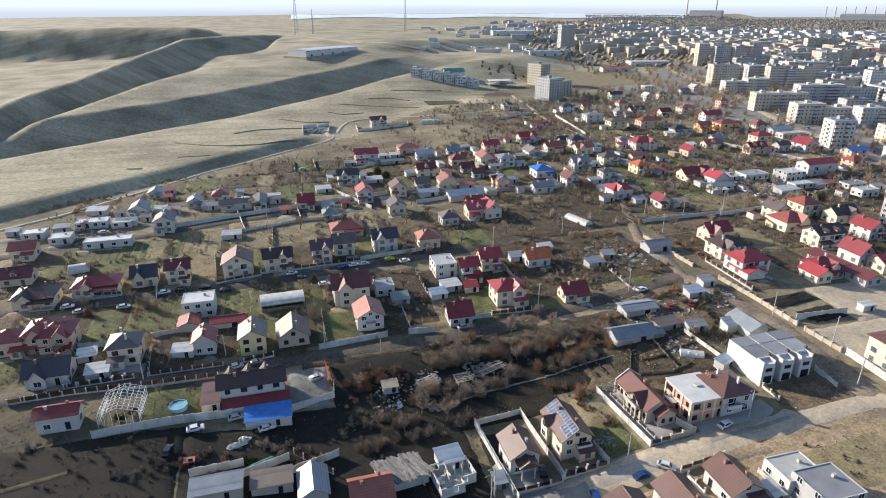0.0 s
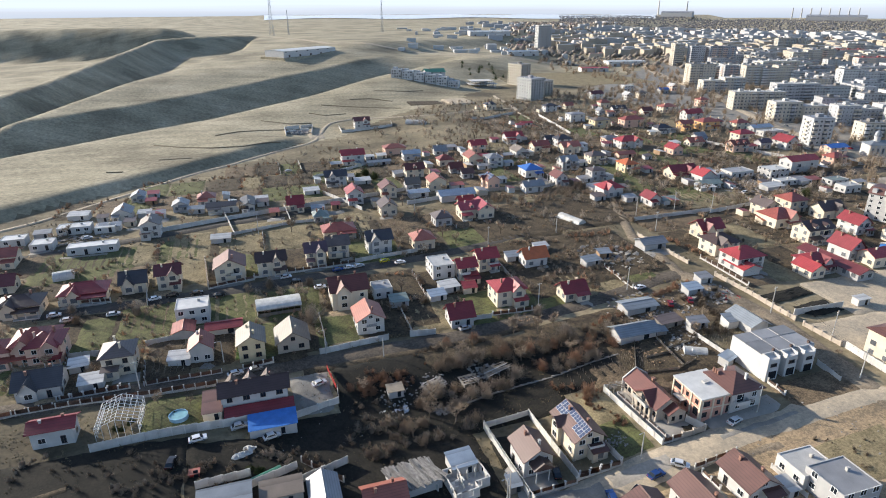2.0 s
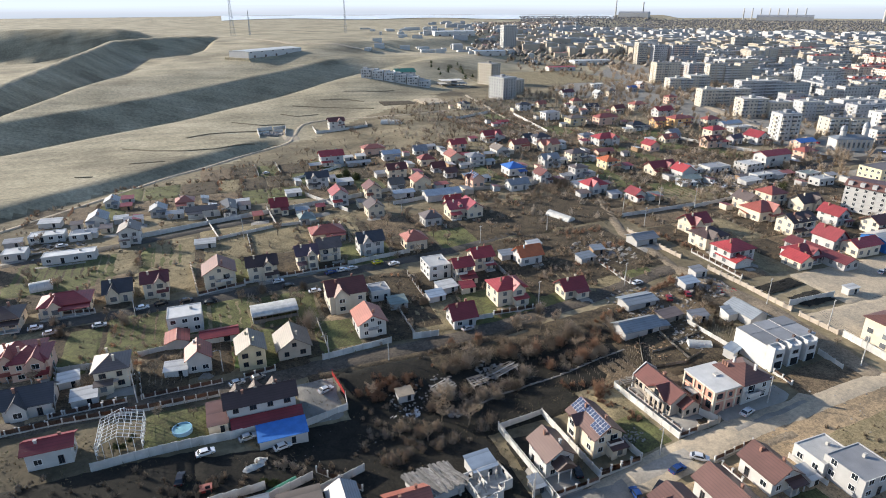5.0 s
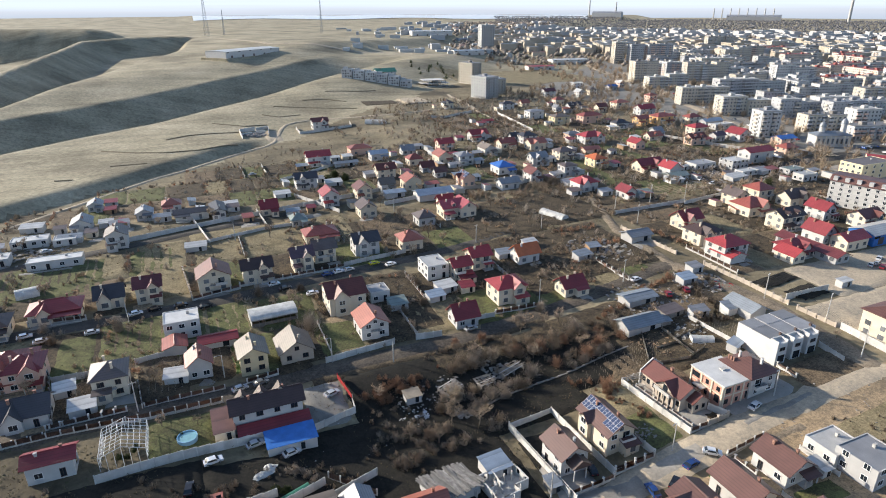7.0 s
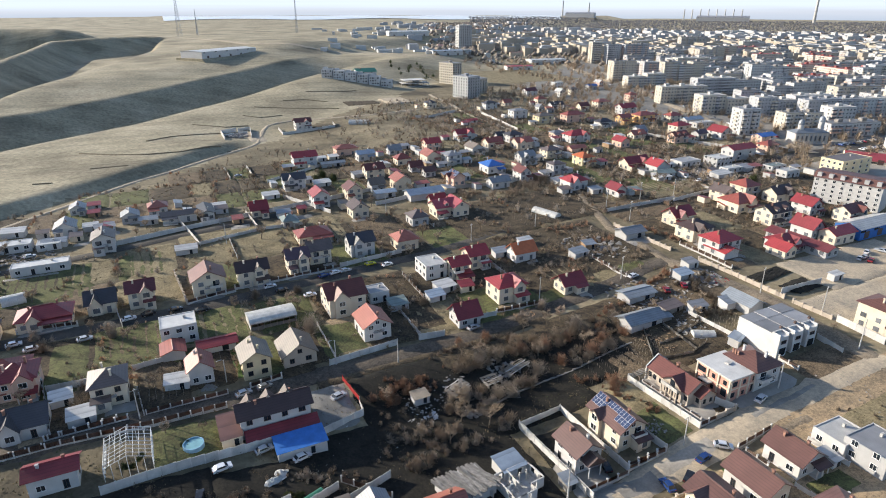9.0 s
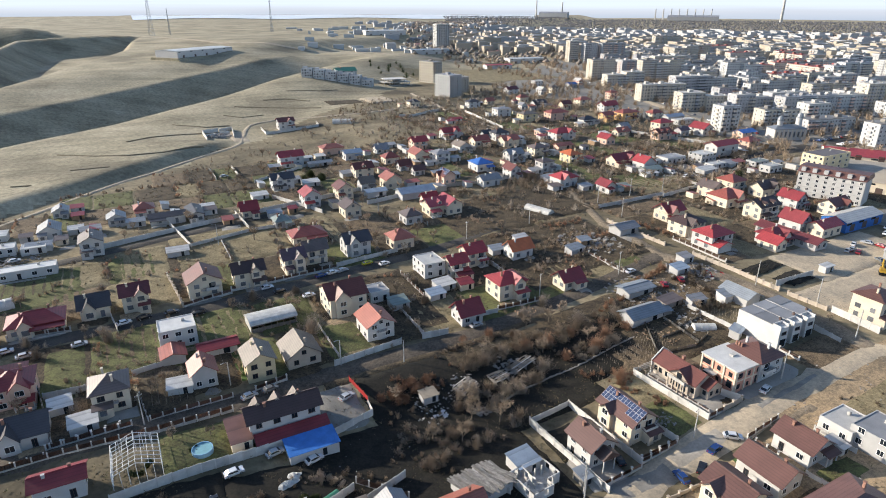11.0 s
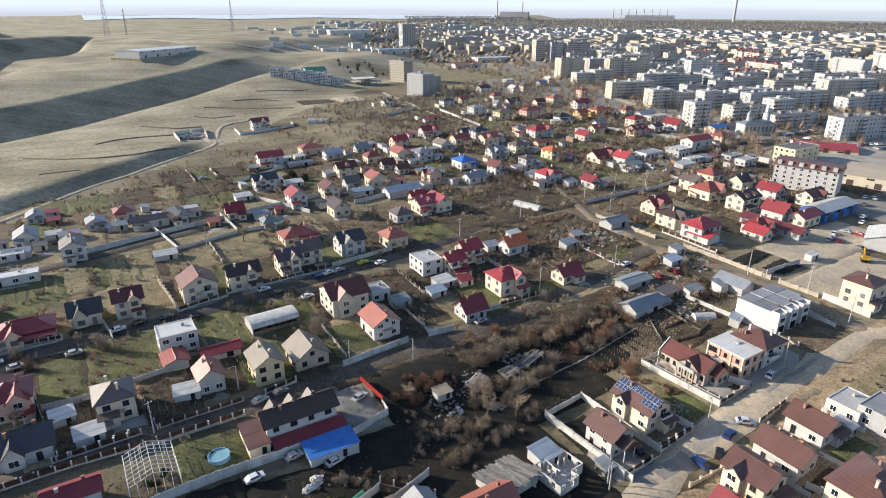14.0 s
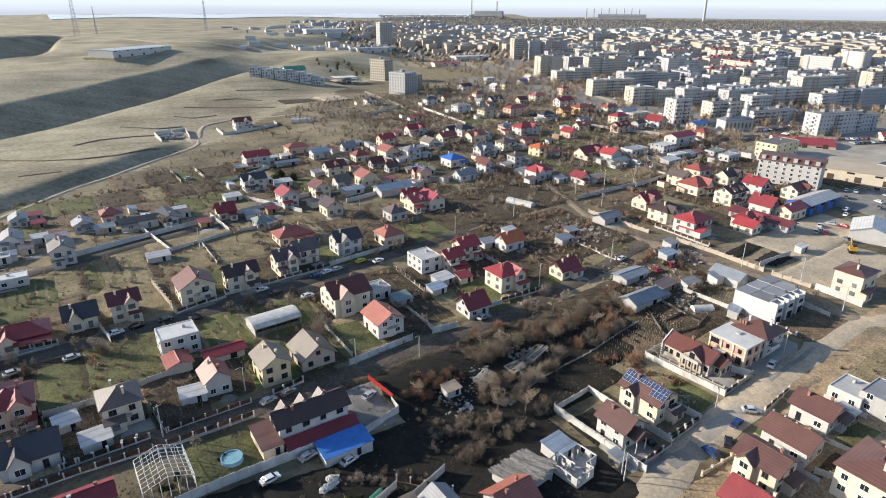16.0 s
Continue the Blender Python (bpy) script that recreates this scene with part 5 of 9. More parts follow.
fence("panel", 1.5, 72.1, -43.4, 73.8, -67.0)
fence("dark", 1.4, 74.0, -67.0, 79.4, -67.0)
fence("stone", 1.5, 79.4, -67.0, 86.0, -66.9)
fence("panel", 1.8, 84.0, -62.4, 86.0, -66.9)
# low hedge row of the forecourt, made up from dark fence pieces
fence("dark", 0.7, 74.6, -46.4, 76.0, -65.4)
fence("panel", 1.5, 72.3, -43.2, 79.6, -43.4)
fence("stone", 1.3, 144.5, 0.0, 146.0, -16.6)
fence("stone", 1.3, 146.0, -16.6, 146.3, -34.7)
fence("stone", 1.3, 146.0, -38.3, 146.3, -51.1)
fence("panel", 2.0, 146.7, -52.6, 145.7, -67.3)
fence("panel", 2.0, 148.6, -32.0, 167.9, -32.7)
fence("dark", 1.4, 75.5, -76.7, 87.3, -76.0)
fence("posts", 1.3, 51.4, -67.5, 62.1, -68.0)
fence("panel", 1.4, 132.1, -56.3, 130.8, -64.7)
fence("posts", 1.2, 113.5, -58.0, 113.2, -64.0)
fence("panel", 1.8, 150.4, 60.3, 193.3, 61.1)
fence("stone", 1.8, 100.7, 129.3, 132.5, 122.0)
fence("panel", 1.8, 132.5, 122.0, 163.7, 130.3)
fence("stone", 1.3, 141.2, 44.0, 142.0, 12.0)
fence("panel", 1.8, 191.0, 58.8, 233.4, 64.5)
fence("panel", 1.8, 228.2, 320.6, 215.9, 241.2)
fence("panel", 1.6, 286.4, 108.5, 351.1, 107.4)
fence("panel", 1.8, 292.8, 185.0, 314.7, 130.2)
fence("panel", 1.8, -56.7, 68.7, -53.3, 44.8)
fence("stone", 1.8, -35.9, 78.4, -33.7, 52.0)
fence("dark", 1.8, -72.4, 20.1, -68.5, -4.4)
fence("panel", 1.8, -71.2, 16.5, -55.7, 15.3)
fence("panel", 1.8, -31.7, 19.4, -24.0, 20.8)
fence("panel", 1.5, -30.1, 102.7, 1.8, 110.8)
fence("panel", 1.5, 1.8, 110.8, 19.6, 110.2)
fence("panel", 1.2, 76.2, -90.6, 77.0, -97.0)
fence("panel", 1.3, 90.8, -83.0, 91.0, -92.5)
fence("panel", 1.1, 63.6, -82.0, 63.9, -95.5)
fence("stone", 1.1, 47.4, -79.2, 60.0, -80.3)
fence("posts", 1.2, 76.0, -78.5, 76.2, -84.0)
fence("panel", 1.6, -50.7, 17.8, -41.8, 19.3)
fence("dark", 1.4, -47.9, -5.4, -28.4, -3.4)
fence("dark", 1.4, -49.6, 6.0, -48.4, -5.6)
fence("panel", 2.0, 91.6, -60.8, 108.2, -61.0)
fence("panel", 1.8, 65.5, -93.8, 69.3, -103.7)
fence("posts", 1.4, 74.0, -96.3, 82.5, -97.9)
fence("dark", 1.5, -82.0, -9.7, -69.7, -8.8)
fence("posts", 1.5, -69.5, -6.2, -54.4, -4.7)
fence("panel", 2.2, -33.2, -48.0, -21.7, -45.9)
fence("panel", 2.2, -21.6, -49.7, -11.3, -45.6)
fence("panel", 2.2, -10.6, -50.3, 0.5, -46.5)
fence("panel", 1.8, 36.7, -43.7, 38.0, -71.4)
fence("dark", 1.8, -1.4, -52.5, -10.0, -43.7)
fence("panel", 1.8, 14.5, -52.7, 18.6, -61.6)
fence("panel", 1.6, -24.4, 103.1, -32.2, 152.8)
fence("panel", 1.6, 0.6, 113.8, -0.8, 137.8)
fence("panel", 1.6, 35.6, 121.0, 20.9, 155.6)
fence("panel", 1.6, 59.4, 217.1, 19.4, 190.9)

# ---- cars ----
def car_parts(colour, van=False):
    body, glass = bmesh.new(), bmesh.new()
    h = 0.35 if van else 0.0
    prof = [(-2.15, 0.35), (2.1, 0.35), (2.15, 0.62), (2.05, 0.82), (1.15, 0.93), (0.55, 1.42 + h), (-1.15, 1.45 + h), (-1.75 if not van else -2.1, 0.98 + h), (-2.1, 0.95), (-2.18, 0.6)]
    for s, (a, b) in enumerate(((-0.86, 0.86),)):
        v0 = [body.verts.new((x, a * (0.82 if z > 1.2 else 1), z)) for x, z in prof]
        v1 = [body.verts.new((x, b * (0.82 if z > 1.2 else 1), z)) for x, z in prof]
        body.faces.new(v0)
        body.faces.new(list(reversed(v1)))
        for i in range(len(prof)):
            body.faces.new((v0[i], v1[i], v1[(i + 1) % len(prof)], v0[(i + 1) % len(prof)]))
    bmesh.ops.recalc_face_normals(body, faces=body.faces[:])
    # side windows, windscreen and rear window, a little proud of the body
    for s in (-1, 1):
        q = [(0.95, 0.97), (0.5, 1.36 + h), (-1.08, 1.38 + h), (-1.5, 1.0)]
        w = [glass.verts.new((x, s * (0.87 - (z - 0.93) * 0.30), z)) for x, z in q]
        glass.faces.new(w if s < 0 else list(reversed(w)))
    for q in (((1.16, 0.955), (0.58, 1.41 + h)), ((-1.75 if not van else -2.12, 1.0 + h), (-1.18, 1.44 + h))):
        (xa, za), (xb, zb) = q
        e = 0.03 if xa > 0 else -0.03
        w = [glass.verts.new((xa + e, -0.78, za)), glass.verts.new((xa + e, 0.78, za)), glass.verts.new((xb + e, 0.66, zb)), glass.verts.new((xb + e, -0.66, zb))]
        glass.faces.new(w if xa > 0 else list(reversed(w)))
    return mesh_of("body", body, "car_" + colour), mesh_of("windows", glass, "glass")


def wheel_mesh():
    bm = bmesh.new()
    add_tube(bm, (0, -0.1, 0), (0, 0.1, 0), 0.31, 0.31, 12, 0)
    add_tube(bm, (0, -0.115, 0), (0, 0.115, 0), 0.19, 0.19, 10, 1)
    return mesh_of("wheel", bm, ["tyre", "metal"])


def lamp_mesh(colour):
    return box_mesh("lamp", 0.06, 0.34, 0.14, colour)


def car(x, y, rz, colour):
    body, glass = shared(("car", colour), lambda: car_parts(colour))
    top = thing("car", x, y, ground(x, y) + 0.16, rz, f"parked {'dark red' if colour == 'wine' else colour} saloon car", "car", "parked cars")
    b = part("body", body, top)
    part("glazing", glass, b)
    for a in (-1.32, 1.32):
        for s in (-0.8, 0.8):
            part("wheel", shared("wheel", wheel_mesh), top, a, s, 0.31)
    for s in (-0.6, 0.6):
        part("headlight", shared("headlight", lambda: lamp_mesh("frame")), b, 2.13, s, 0.62)
        part("tail_light", shared("tail_light", lambda: lamp_mesh("red_paint")), b, -2.15, s, 0.68)


car(-33.5, -31.7, 8, "white")
car(-23.9, -28.5, 12, "silver")
car(-16.3, -33.6, 14, "white")
car(94.1, -67.7, 15, "white")
car(54.3, -76.5, 80, "navy")
car(72.9, -74.8, -40, "white")
car(66.4, -75.1, 10, "navy")
car(59.7, -77.3, 30, "black")
car(-51.3, 48.4, 12, "white")
car(-45.6, 49.2, 12, "black")
car(-63.4, 40.9, 8, "silver")
car(-82.0, 45.7, 10, "white")
car(-77.1, 41.0, 10, "silver")
car(-37.6, 48.8, 10, "black")
car(-29.9, 44.8, 5, "black")
car(-6.2, 52.7, 8, "white")
car(-3.1, 48.0, 8, "black")
car(5.1, 40.9, 5, "white")
car(13.4, 53.4, 12, "navy")
car(18.0, 54.2, 12, "white")
car(21.9, 54.3, 12, "silver")
car(32.5, 56.1, 10, "yellow")
car(38.2, 52.9, 10, "white")
car(-24.7, -5.5, 15, "silver")
car(-19.2, -4.8, 15, "grey")
car(-85.6, 117.8, 15, "silver")
car(46.6, -0.9, 8, "silver")
car(113.4, 1.1, 8, "white")
car(115.8, -12.8, 60, "wine")
car(123.1, -13.3, 60, "wine")
car(210.2, -23.0, 20, "white")
car(201.3, -25.8, 20, "silver")
car(203.5, -28.7, 20, "wine")
car(46.5, -65.2, 75, "black")
car(6.8, 212.2, 15, "silver")
car(466.2, 429.8, 0, "white")
car(236.2, 99.1, 10, "silver")
car(230.8, 88.1, 10, "white")
car(223.1, 91.6, 10, "silver")
car(230.5, 79.7, 10, "white")
car(-38.9, -39.2, 80, "black")
car(-2.4, -16.8, 20, "silver")
car(230.0, -33.9, 20, "white")
car(204.5, -25.8, 10, "silver")
car(275.0, -4.3, 20, "white")

# ---- poles and lamps ----
def pole_mesh(h):
    bm = bmesh.new()
    add_tube(bm, (0, 0, -1), (0, 0, h), 0.19, 0.11, 8)
    return mesh_of("post", bm, "concrete")


def utility_pole(x, y, h):
    top = thing("utility_pole", x, y, ground(x, y), 20, "tapered concrete utility pole with crossarm and insulators", "pole", "utility poles")
    part("post", shared(("pole", h), lambda: pole_mesh(h)), top)
    arm = part("crossarm", shared("crossarm", lambda: box_mesh("crossarm", 1.8, 0.1, 0.1, "metal")), top, 0, 0, h - 0.6)
    for o in (-0.8, -0.27, 0.27, 0.8):
        part("insulator", shared("insulator", lambda: box_mesh("insulator", 0.09, 0.09, 0.2, "frame")), arm, o, 0, 0.1)


def street_lamp(x, y, h):
    top = thing("street_lamp", x, y, ground(x, y), 200, "slim grey street lamp with one arm", "street lamp", "street lamps")
    part("post", shared(("lamp_post", h), lambda: pole_mesh(h)), top)
    bm = bmesh.new()
    add_tube(bm, (0, 0, h - 0.2), (0.5, 0, h + 0.25), 0.05, 0.05, 6)
    add_tube(bm, (0.5, 0, h + 0.25), (1.4, 0, h + 0.35), 0.05, 0.05, 6)
    arm = part("arm", mesh_of("arm", bm, "metal"), top)
    part("lamp_head", shared("lamp_head", lambda: box_mesh("lamp_head", 0.7, 0.26, 0.14, "metal", 0.04)), arm, 1.6, 0, h + 0.28)


utility_pole(136.6, -65.7, 9.5)
utility_pole(142.1, -28.9, 9.5)
utility_pole(147.1, -47.4, 9.5)
utility_pole(108.9, 2.4, 9)
utility_pole(75.5, 4.9, 9)
utility_pole(155.5, 66.6, 9)
utility_pole(151.7, 46.2, 9)
utility_pole(110.6, 60.1, 8)
utility_pole(78.4, 59.7, 8)
utility_pole(177.9, 68.2, 9)
utility_pole(-49.4, -6.7, 9)
utility_pole(46.4, 213.1, 8)
utility_pole(59.5, 110.0, 8)
utility_pole(198.0, 66.0, 9)
utility_pole(136.9, 121.4, 8)
street_lamp(102.0, -66.6, 8)
street_lamp(66.3, -69.3, 8)
street_lamp(1.5, -1.7, 8)
street_lamp(-28.0, 2.5, 7)
street_lamp(-14.4, 101.1, 9)
street_lamp(17.8, -8.7, 7)
street_lamp(31.7, -70.6, 8)
street_lamp(33.1, -68.8, 8)

def wires(points, sag=0.9):
    """Slack cables from pole to pole."""
    for (x0, y0, z0), (x1, y1, z1) in zip(points, points[1:]):
        top = None
        for o in (-0.8, 0.0, 0.8):
            d = math.hypot(x1 - x0, y1 - y0)
            nx, ny = -(y1 - y0) / d * o, (x1 - x0) / d * o
            bm = bmesh.new()
            prev = None
            for i in range(13):
                f = i / 12
                p = Vector((nx + (x1 - x0) * f, ny + (y1 - y0) * f, (z1 - z0) * f - sag * 4 * f * (1 - f)))
                ring = [bm.verts.new(p + Vector(v)) for v in ((0.03, 0, 0), (0, 0.03, 0), (0, 0, 0.03))]
                if prev:
                    for k in range(3):
                        bm.faces.new((prev[k], prev[(k + 1) % 3], ring[(k + 1) % 3], ring[k]))
                prev = ring
            if top is None:
                top = thing("power_line", x0, y0, z0, 0, "slack dark overhead cables between concrete poles", "cable", "overhead cables")
            part("cable", mesh_of("cable", bm, "tyre"), top)


def pole_top(x, y, h=9.2):
    return (x, y, ground(x, y) + h)


wires([pole_top(152.5, 44), pole_top(152, 12), pole_top(143.5, -24), pole_top(140, -45), pole_top(134, -66)])
wires([pole_top(150.4, 64), pole_top(152.5, 44)])


# ---- special buildings ----
def parapet_box(bm, x0, y0, x1, y1, z0, h, t=0.16):
    add_box(bm, x0, y0, z0, x1, y1, h - 0.45)
    for a in ((x0, y0, x1, y0 + t), (x0, y1 - t, x1, y1), (x0, y0 + t, x0 + t, y1 - t), (x1 - t, y0 + t, x1, y1 - t)):
        add_box(bm, a[0], a[1], h - 0.45, a[2], a[3], h)


def brick_house():
    """Bare orange block walls in a pale concrete frame, under a flat slab."""
    x, y, L, W, h = 91.5, -58.6, 10.0, 10.8, 6.2
    top = thing("unfinished_house", x, y, ground(x, y), 0, "bare orange brick house in a pale concrete frame, flat roof", "house")
    bm = bmesh.new()
    add_box(bm, -L / 2, -W / 2, -1.6, L / 2, W / 2, h)
    part("wall", mesh_of("wall", bm, "wall_brick"), top)
    part("roof", box_mesh("roof", L + 0.6, W + 0.6, 0.28, "roof_whiteroof"), top, 0, 0, h)
    part("hatch", box_mesh("hatch", 1.5, 1.2, 0.35, "concrete"), top, 0.6, 0.4, h + 0.32)
    for i in range(4):
        for sx, sy in ((-L / 2 - 0.05, -W / 2 + 0.2 + i * (W - 0.4) / 3), (-L / 2 + 0.2 + i * (L - 0.4) / 3, -W / 2 - 0.05)):
            part("column", shared("brick_column", lambda: box_mesh("column", 0.42, 0.42, h + 1.0, "wall_cream")), top, sx, sy, -1.0)
    for z in (3.1, h - 0.3):
        part("beam", shared("brick_beam_w", lambda: box_mesh("beam", 0.3, W, 0.3, "wall_cream")), top, -L / 2 - 0.03, 0, z)
        part("beam", shared("brick_beam_s", lambda: box_mesh("beam", L, 0.3, 0.3, "wall_cream")), top, 0, -W / 2 - 0.03, z)
    # unframed dark panes imitate the shaded depth of unglazed openings
    for st, rows_ in ((0, ((-3.7, 1.6, 1.5), (0.1, 0.9, 1.2), (3.7, 1.6, 2.1))), (1, ((-3.7, 2.4, 1.5), (0.1, 1.0, 1.3), (3.7, 1.1, 1.3)))):
        for o, w, t in rows_:
            part("window", pane_mesh(w, t), top, -L / 2 - 0.03, -o, 0.7 + 3.2 * st, -90)
            part("window", pane_mesh(w, t), top, o, -W / 2 - 0.03, 0.7 + 3.2 * st)
    part("porch_slab", box_mesh("porch_slab", 3.4, 1.8, 0.2, "concrete"), top, -L / 2 - 0.9, 1.5, 2.6, 90)


brick_house()


def triplex():
    """The bright white row of three new houses with garages."""
    x0, y0, z = 113.0, -57.3, ground(121, -52) - 0.2
    top = thing("terraced_house", x0, y0, z, 0, "bright white new row of three houses with dark garage doors", "house")
    for i in range(3):
        a = i * 6.1
        bm = bmesh.new()
        add_box(bm, a, 2.6, -2.5, a + 6.09, 13.6, 6.4 + 0.12 * i)
        add_box(bm, a + 0.02, 0, -2.5, a + 3.9, 2.6, 6.1)
        add_box(bm, a + 3.6, 0.05, 6.1, a + 3.9, 2.6, 6.9)
        add_box(bm, a + 0.02, 0, 6.1, a + 0.3, 2.6, 6.9)
        add_box(bm, a + 0.3, 2.3, 6.1, a + 3.6, 2.6, 6.9)
        add_box(bm, a, 9.0, 6.4 + 0.12 * i, a + 6.09, 13.6, 6.45 + 0.16 * i)
        unit = part("wall", mesh_of("wall", bm, "wall_white"), top)
        part("garage_door", shared("garage_door", lambda: box_mesh("garage_door", 2.5, 0.12, 2.3, "glass")), unit, a + 2.1, -0.04, 0.1)
        add_window(unit, a + 2.0, -0.03, 3.9, 0, 1.9, 0.9, "dark_frame")
        add_window(unit, a + 5.0, 2.57, 3.6, 0, 1.1, 1.9, "dark_frame")
        add_window(unit, a + 5.0, 2.57, 0.1, 0, 1.0, 2.05, "dark_frame", "door")
        part("roof", shared("triplex_roof", lambda: box_mesh("roof", 6.0, 6.3, 0.1, "roof_grey")), unit, a + 3.045, 5.82, 6.41 + 0.12 * i)
        part("roof", shared("triplex_rear", lambda: box_mesh("roof", 5.96, 4.5, 0.1, "roof_grey")), unit, a + 3.045, 11.3, 6.46 + 0.16 * i)
        part("vent", shared("triplex_vent", lambda: box_mesh("vent", 0.6, 0.6, 0.7, "dark_frame")), unit, a + 4.6, 3.4, 6.5 + 0.12 * i)


triplex()


def hotel():
    """The long white five-storey guest house with a brown mansard."""
    x, y, z = 264, 19.5, ground(264, 19.5)
    L, W, h = 29, 12.5, 12.0
    top = thing("hotel", x, y, z, -74, "long white five-storey building with a brown mansard roof", "building")
    bm = bmesh.new()
    add_box(bm, -L / 2, -W / 2, -1.5, L / 2, W / 2, h)
    part("wall", mesh_of("wall", bm, "wall_white"), top)
    bm = bmesh.new()
    add_prism(bm, [(-W / 2 - 0.7, h), (W / 2 + 0.7, h), (W / 2 - 2.2, h + 2.7), (-W / 2 + 2.2, h + 2.7)], -L / 2 - 0.5, L / 2 + 0.5)
    roof = part("roof", mesh_of("roof", bm, "roof_chestnut"), top)
    for i in range(6):
        part("dormer", shared("dormer", lambda: box_mesh("dormer", 1.9, 1.6, 1.9, "wall_grey")), roof, -12.5 + i * 5, -W / 2 + 0.5, h + 0.4)
    for st in range(5):
        part("ledge", shared("ledge", lambda: box_mesh("ledge", L + 0.1, 0.12, 0.14, "wall_grey")), top, 0, -W / 2 - 0.05, st * 2.35 + 2.3)
        for i in range(8):
            add_window(top, -13 + i * 3.7, -W / 2 - 0.03, 0.8 + 2.35 * st, 0, 1.2, 1.2)
        for i in range(4):
            add_window(top, -L / 2 - 0.03, -4.5 + i * 3, 0.8 + 2.35 * st, -90, 1.3, 1.3)


hotel()


def dome(bm, x, y, z, r, h):
    rings = []
    for k in range(5):
        a = k / 5 * math.pi / 2
        rings.append([bm.verts.new((x + r * math.cos(a) * math.cos(b), y + r * math.cos(a) * math.sin(b), z + h * math.sin(a))) for b in [math.pi * 2 * i / 10 for i in range(10)]])
    tip = bm.verts.new((x, y, z + h))
    for a, b in zip(rings, rings[1:]):
        for i in range(10):
            bm.faces.new((a[i], a[(i + 1) % 10], b[(i + 1) % 10], b[i]))
    for i in range(10):
        bm.faces.new((rings[-1][i], rings[-1][(i + 1) % 10], tip))


def church():
    x, y, z = 378, 121, ground(378, 121)
    top = thing("church", x, y, z, -22, "pale stone church with two slender domed towers", "church")
    bm = bmesh.new()
    add_box(bm, -12, -5, -1.5, 12, 5, 7.5)
    part("wall", mesh_of("wall", bm, "wall_white"), top)
    part("roof", mesh_of("roof", hip_roof(24, 10, 7.5, 10), "roof_zinc"), top)
    for o, hh in ((-6, 12.5), (8.5, 14.5)):
        bm = bmesh.new()
        add_tube(bm, (0, 0, 0), (0, 0, hh), 2.3, 1.9, 10)
        tower = part("tower", mesh_of("tower", bm, "wall_white"), top, o, 0, 0)
        bm = bmesh.new()
        dome(bm, 0, 0, hh, 2.2, 3.8)
        add_box(bm, -0.12, -0.12, hh + 3.6, 0.12, 0.12, hh + 5.6)
        add_box(bm, -0.12, -0.6, hh + 4.6, 0.12, 0.6, hh + 4.85)
        part("dome", mesh_of("dome", bm, "roof_zinc"), tower)
    for i in range(7):
        part("window", glazed_mesh(1.0, 3.4, "wall_stone"), top, -10 + i * 3.2, -5.03, 2)
    for i in range(8):
        part("pilaster", shared("pilaster", lambda: box_mesh("pilaster", 0.5, 0.3, 7.2, "wall_cream")), top, -11.6 + i * 3.2, -5.12, 0)


church()


def hall(name, x, y, rz, L, W, he, hr, wall, roof, label, doors=3):
    """A wide low hall with a shallow roof, doors and a band of windows."""
    top = thing(name, x, y, ground(x, y), rz, label, "hall")
    part("wall", mesh_of("wall", gable_wall(L, W, he, hr), wall), top)
    part("roof", mesh_of("roof", gable_roof(L, W, he, hr, 0.3, 0.15), roof), top)
    if L > 45:
        bm = bmesh.new()
        add_prism(bm, [(-W / 2 - 26, -16), (W / 2 + 14, -16), (W / 2 + 3, -0.1), (-W / 2 - 4, -0.1)], -L / 2 - 5, L / 2 + 5)
        part("terrace", mesh_of("terrace", bm, "hillside"), top)
    for i in range(doors):
        part("door", shared("hall_door", lambda: box_mesh("door", 3.2, 0.12, min(3.2, 3.0), "dark_frame")), top, -L / 2 + (i + 0.5) / doors * L, -W / 2 - 0.04, 0)
        if L > 20:
            part("window", pane_mesh(3.5, 0.9), top, -L / 2 + (i + 0.2) / doors * L, -W / 2 - 0.03, he - 1.4)
    return top


hall("market_hall", 368, 66, -55, 36, 26, 2, 4.5, "wall_cream", "roof_red", "low market hall with a broad red roof")
hall("market_hall", 440, 30, -55, 34, 18, 3, 5, "wall_cream", "roof_red", "long hall with a bright red roof")
hall("warehouse", 312, 4, -75, 38, 34, 5.5, 6.6, "wall_cream", "beige_deck", "broad warehouse with a pale beige roof")
hall("warehouse", 345, -22, -75, 40, 24, 7, 8, "wall_white", "roof_whiteroof", "broad white warehouse behind the guest house")
hall("warehouse", 235, -7.5, 0, 27, 11, 4.2, 6, "blue_paint", "roof_whiteroof", "blue workshop with a white metal roof")
hall("garage_hall", 216, -40, 20, 18, 14, 4, 6.5, "wall_white", "roof_whiteroof", "white round-topped hall beside the yard")
hall("warehouse", 70, 770, 38, 100, 38, 8, 9, "wall_white", "roof_whiteroof", "long white commercial hall on the plateau", 5)
hall("warehouse", 520, 1180, -10, 90, 40, 9, 10.5, "wall_white", "roof_whiteroof", "long pale hall far behind the fields", 4)
hall("warehouse", 420, 780, -10, 50, 24, 7, 8, "wall_white", "roof_bluegrey", "white sales hall beside the main road", 3)
hall("warehouse", 560, 700, -10, 60, 24, 7, 8, "wall_white", "roof_whiteroof", "white sales hall beside the main road", 3)
hall("warehouse", 470, 640, -10, 40, 16, 5, 6, "wall_white", "roof_red", "white hall with a red roof edge", 3)


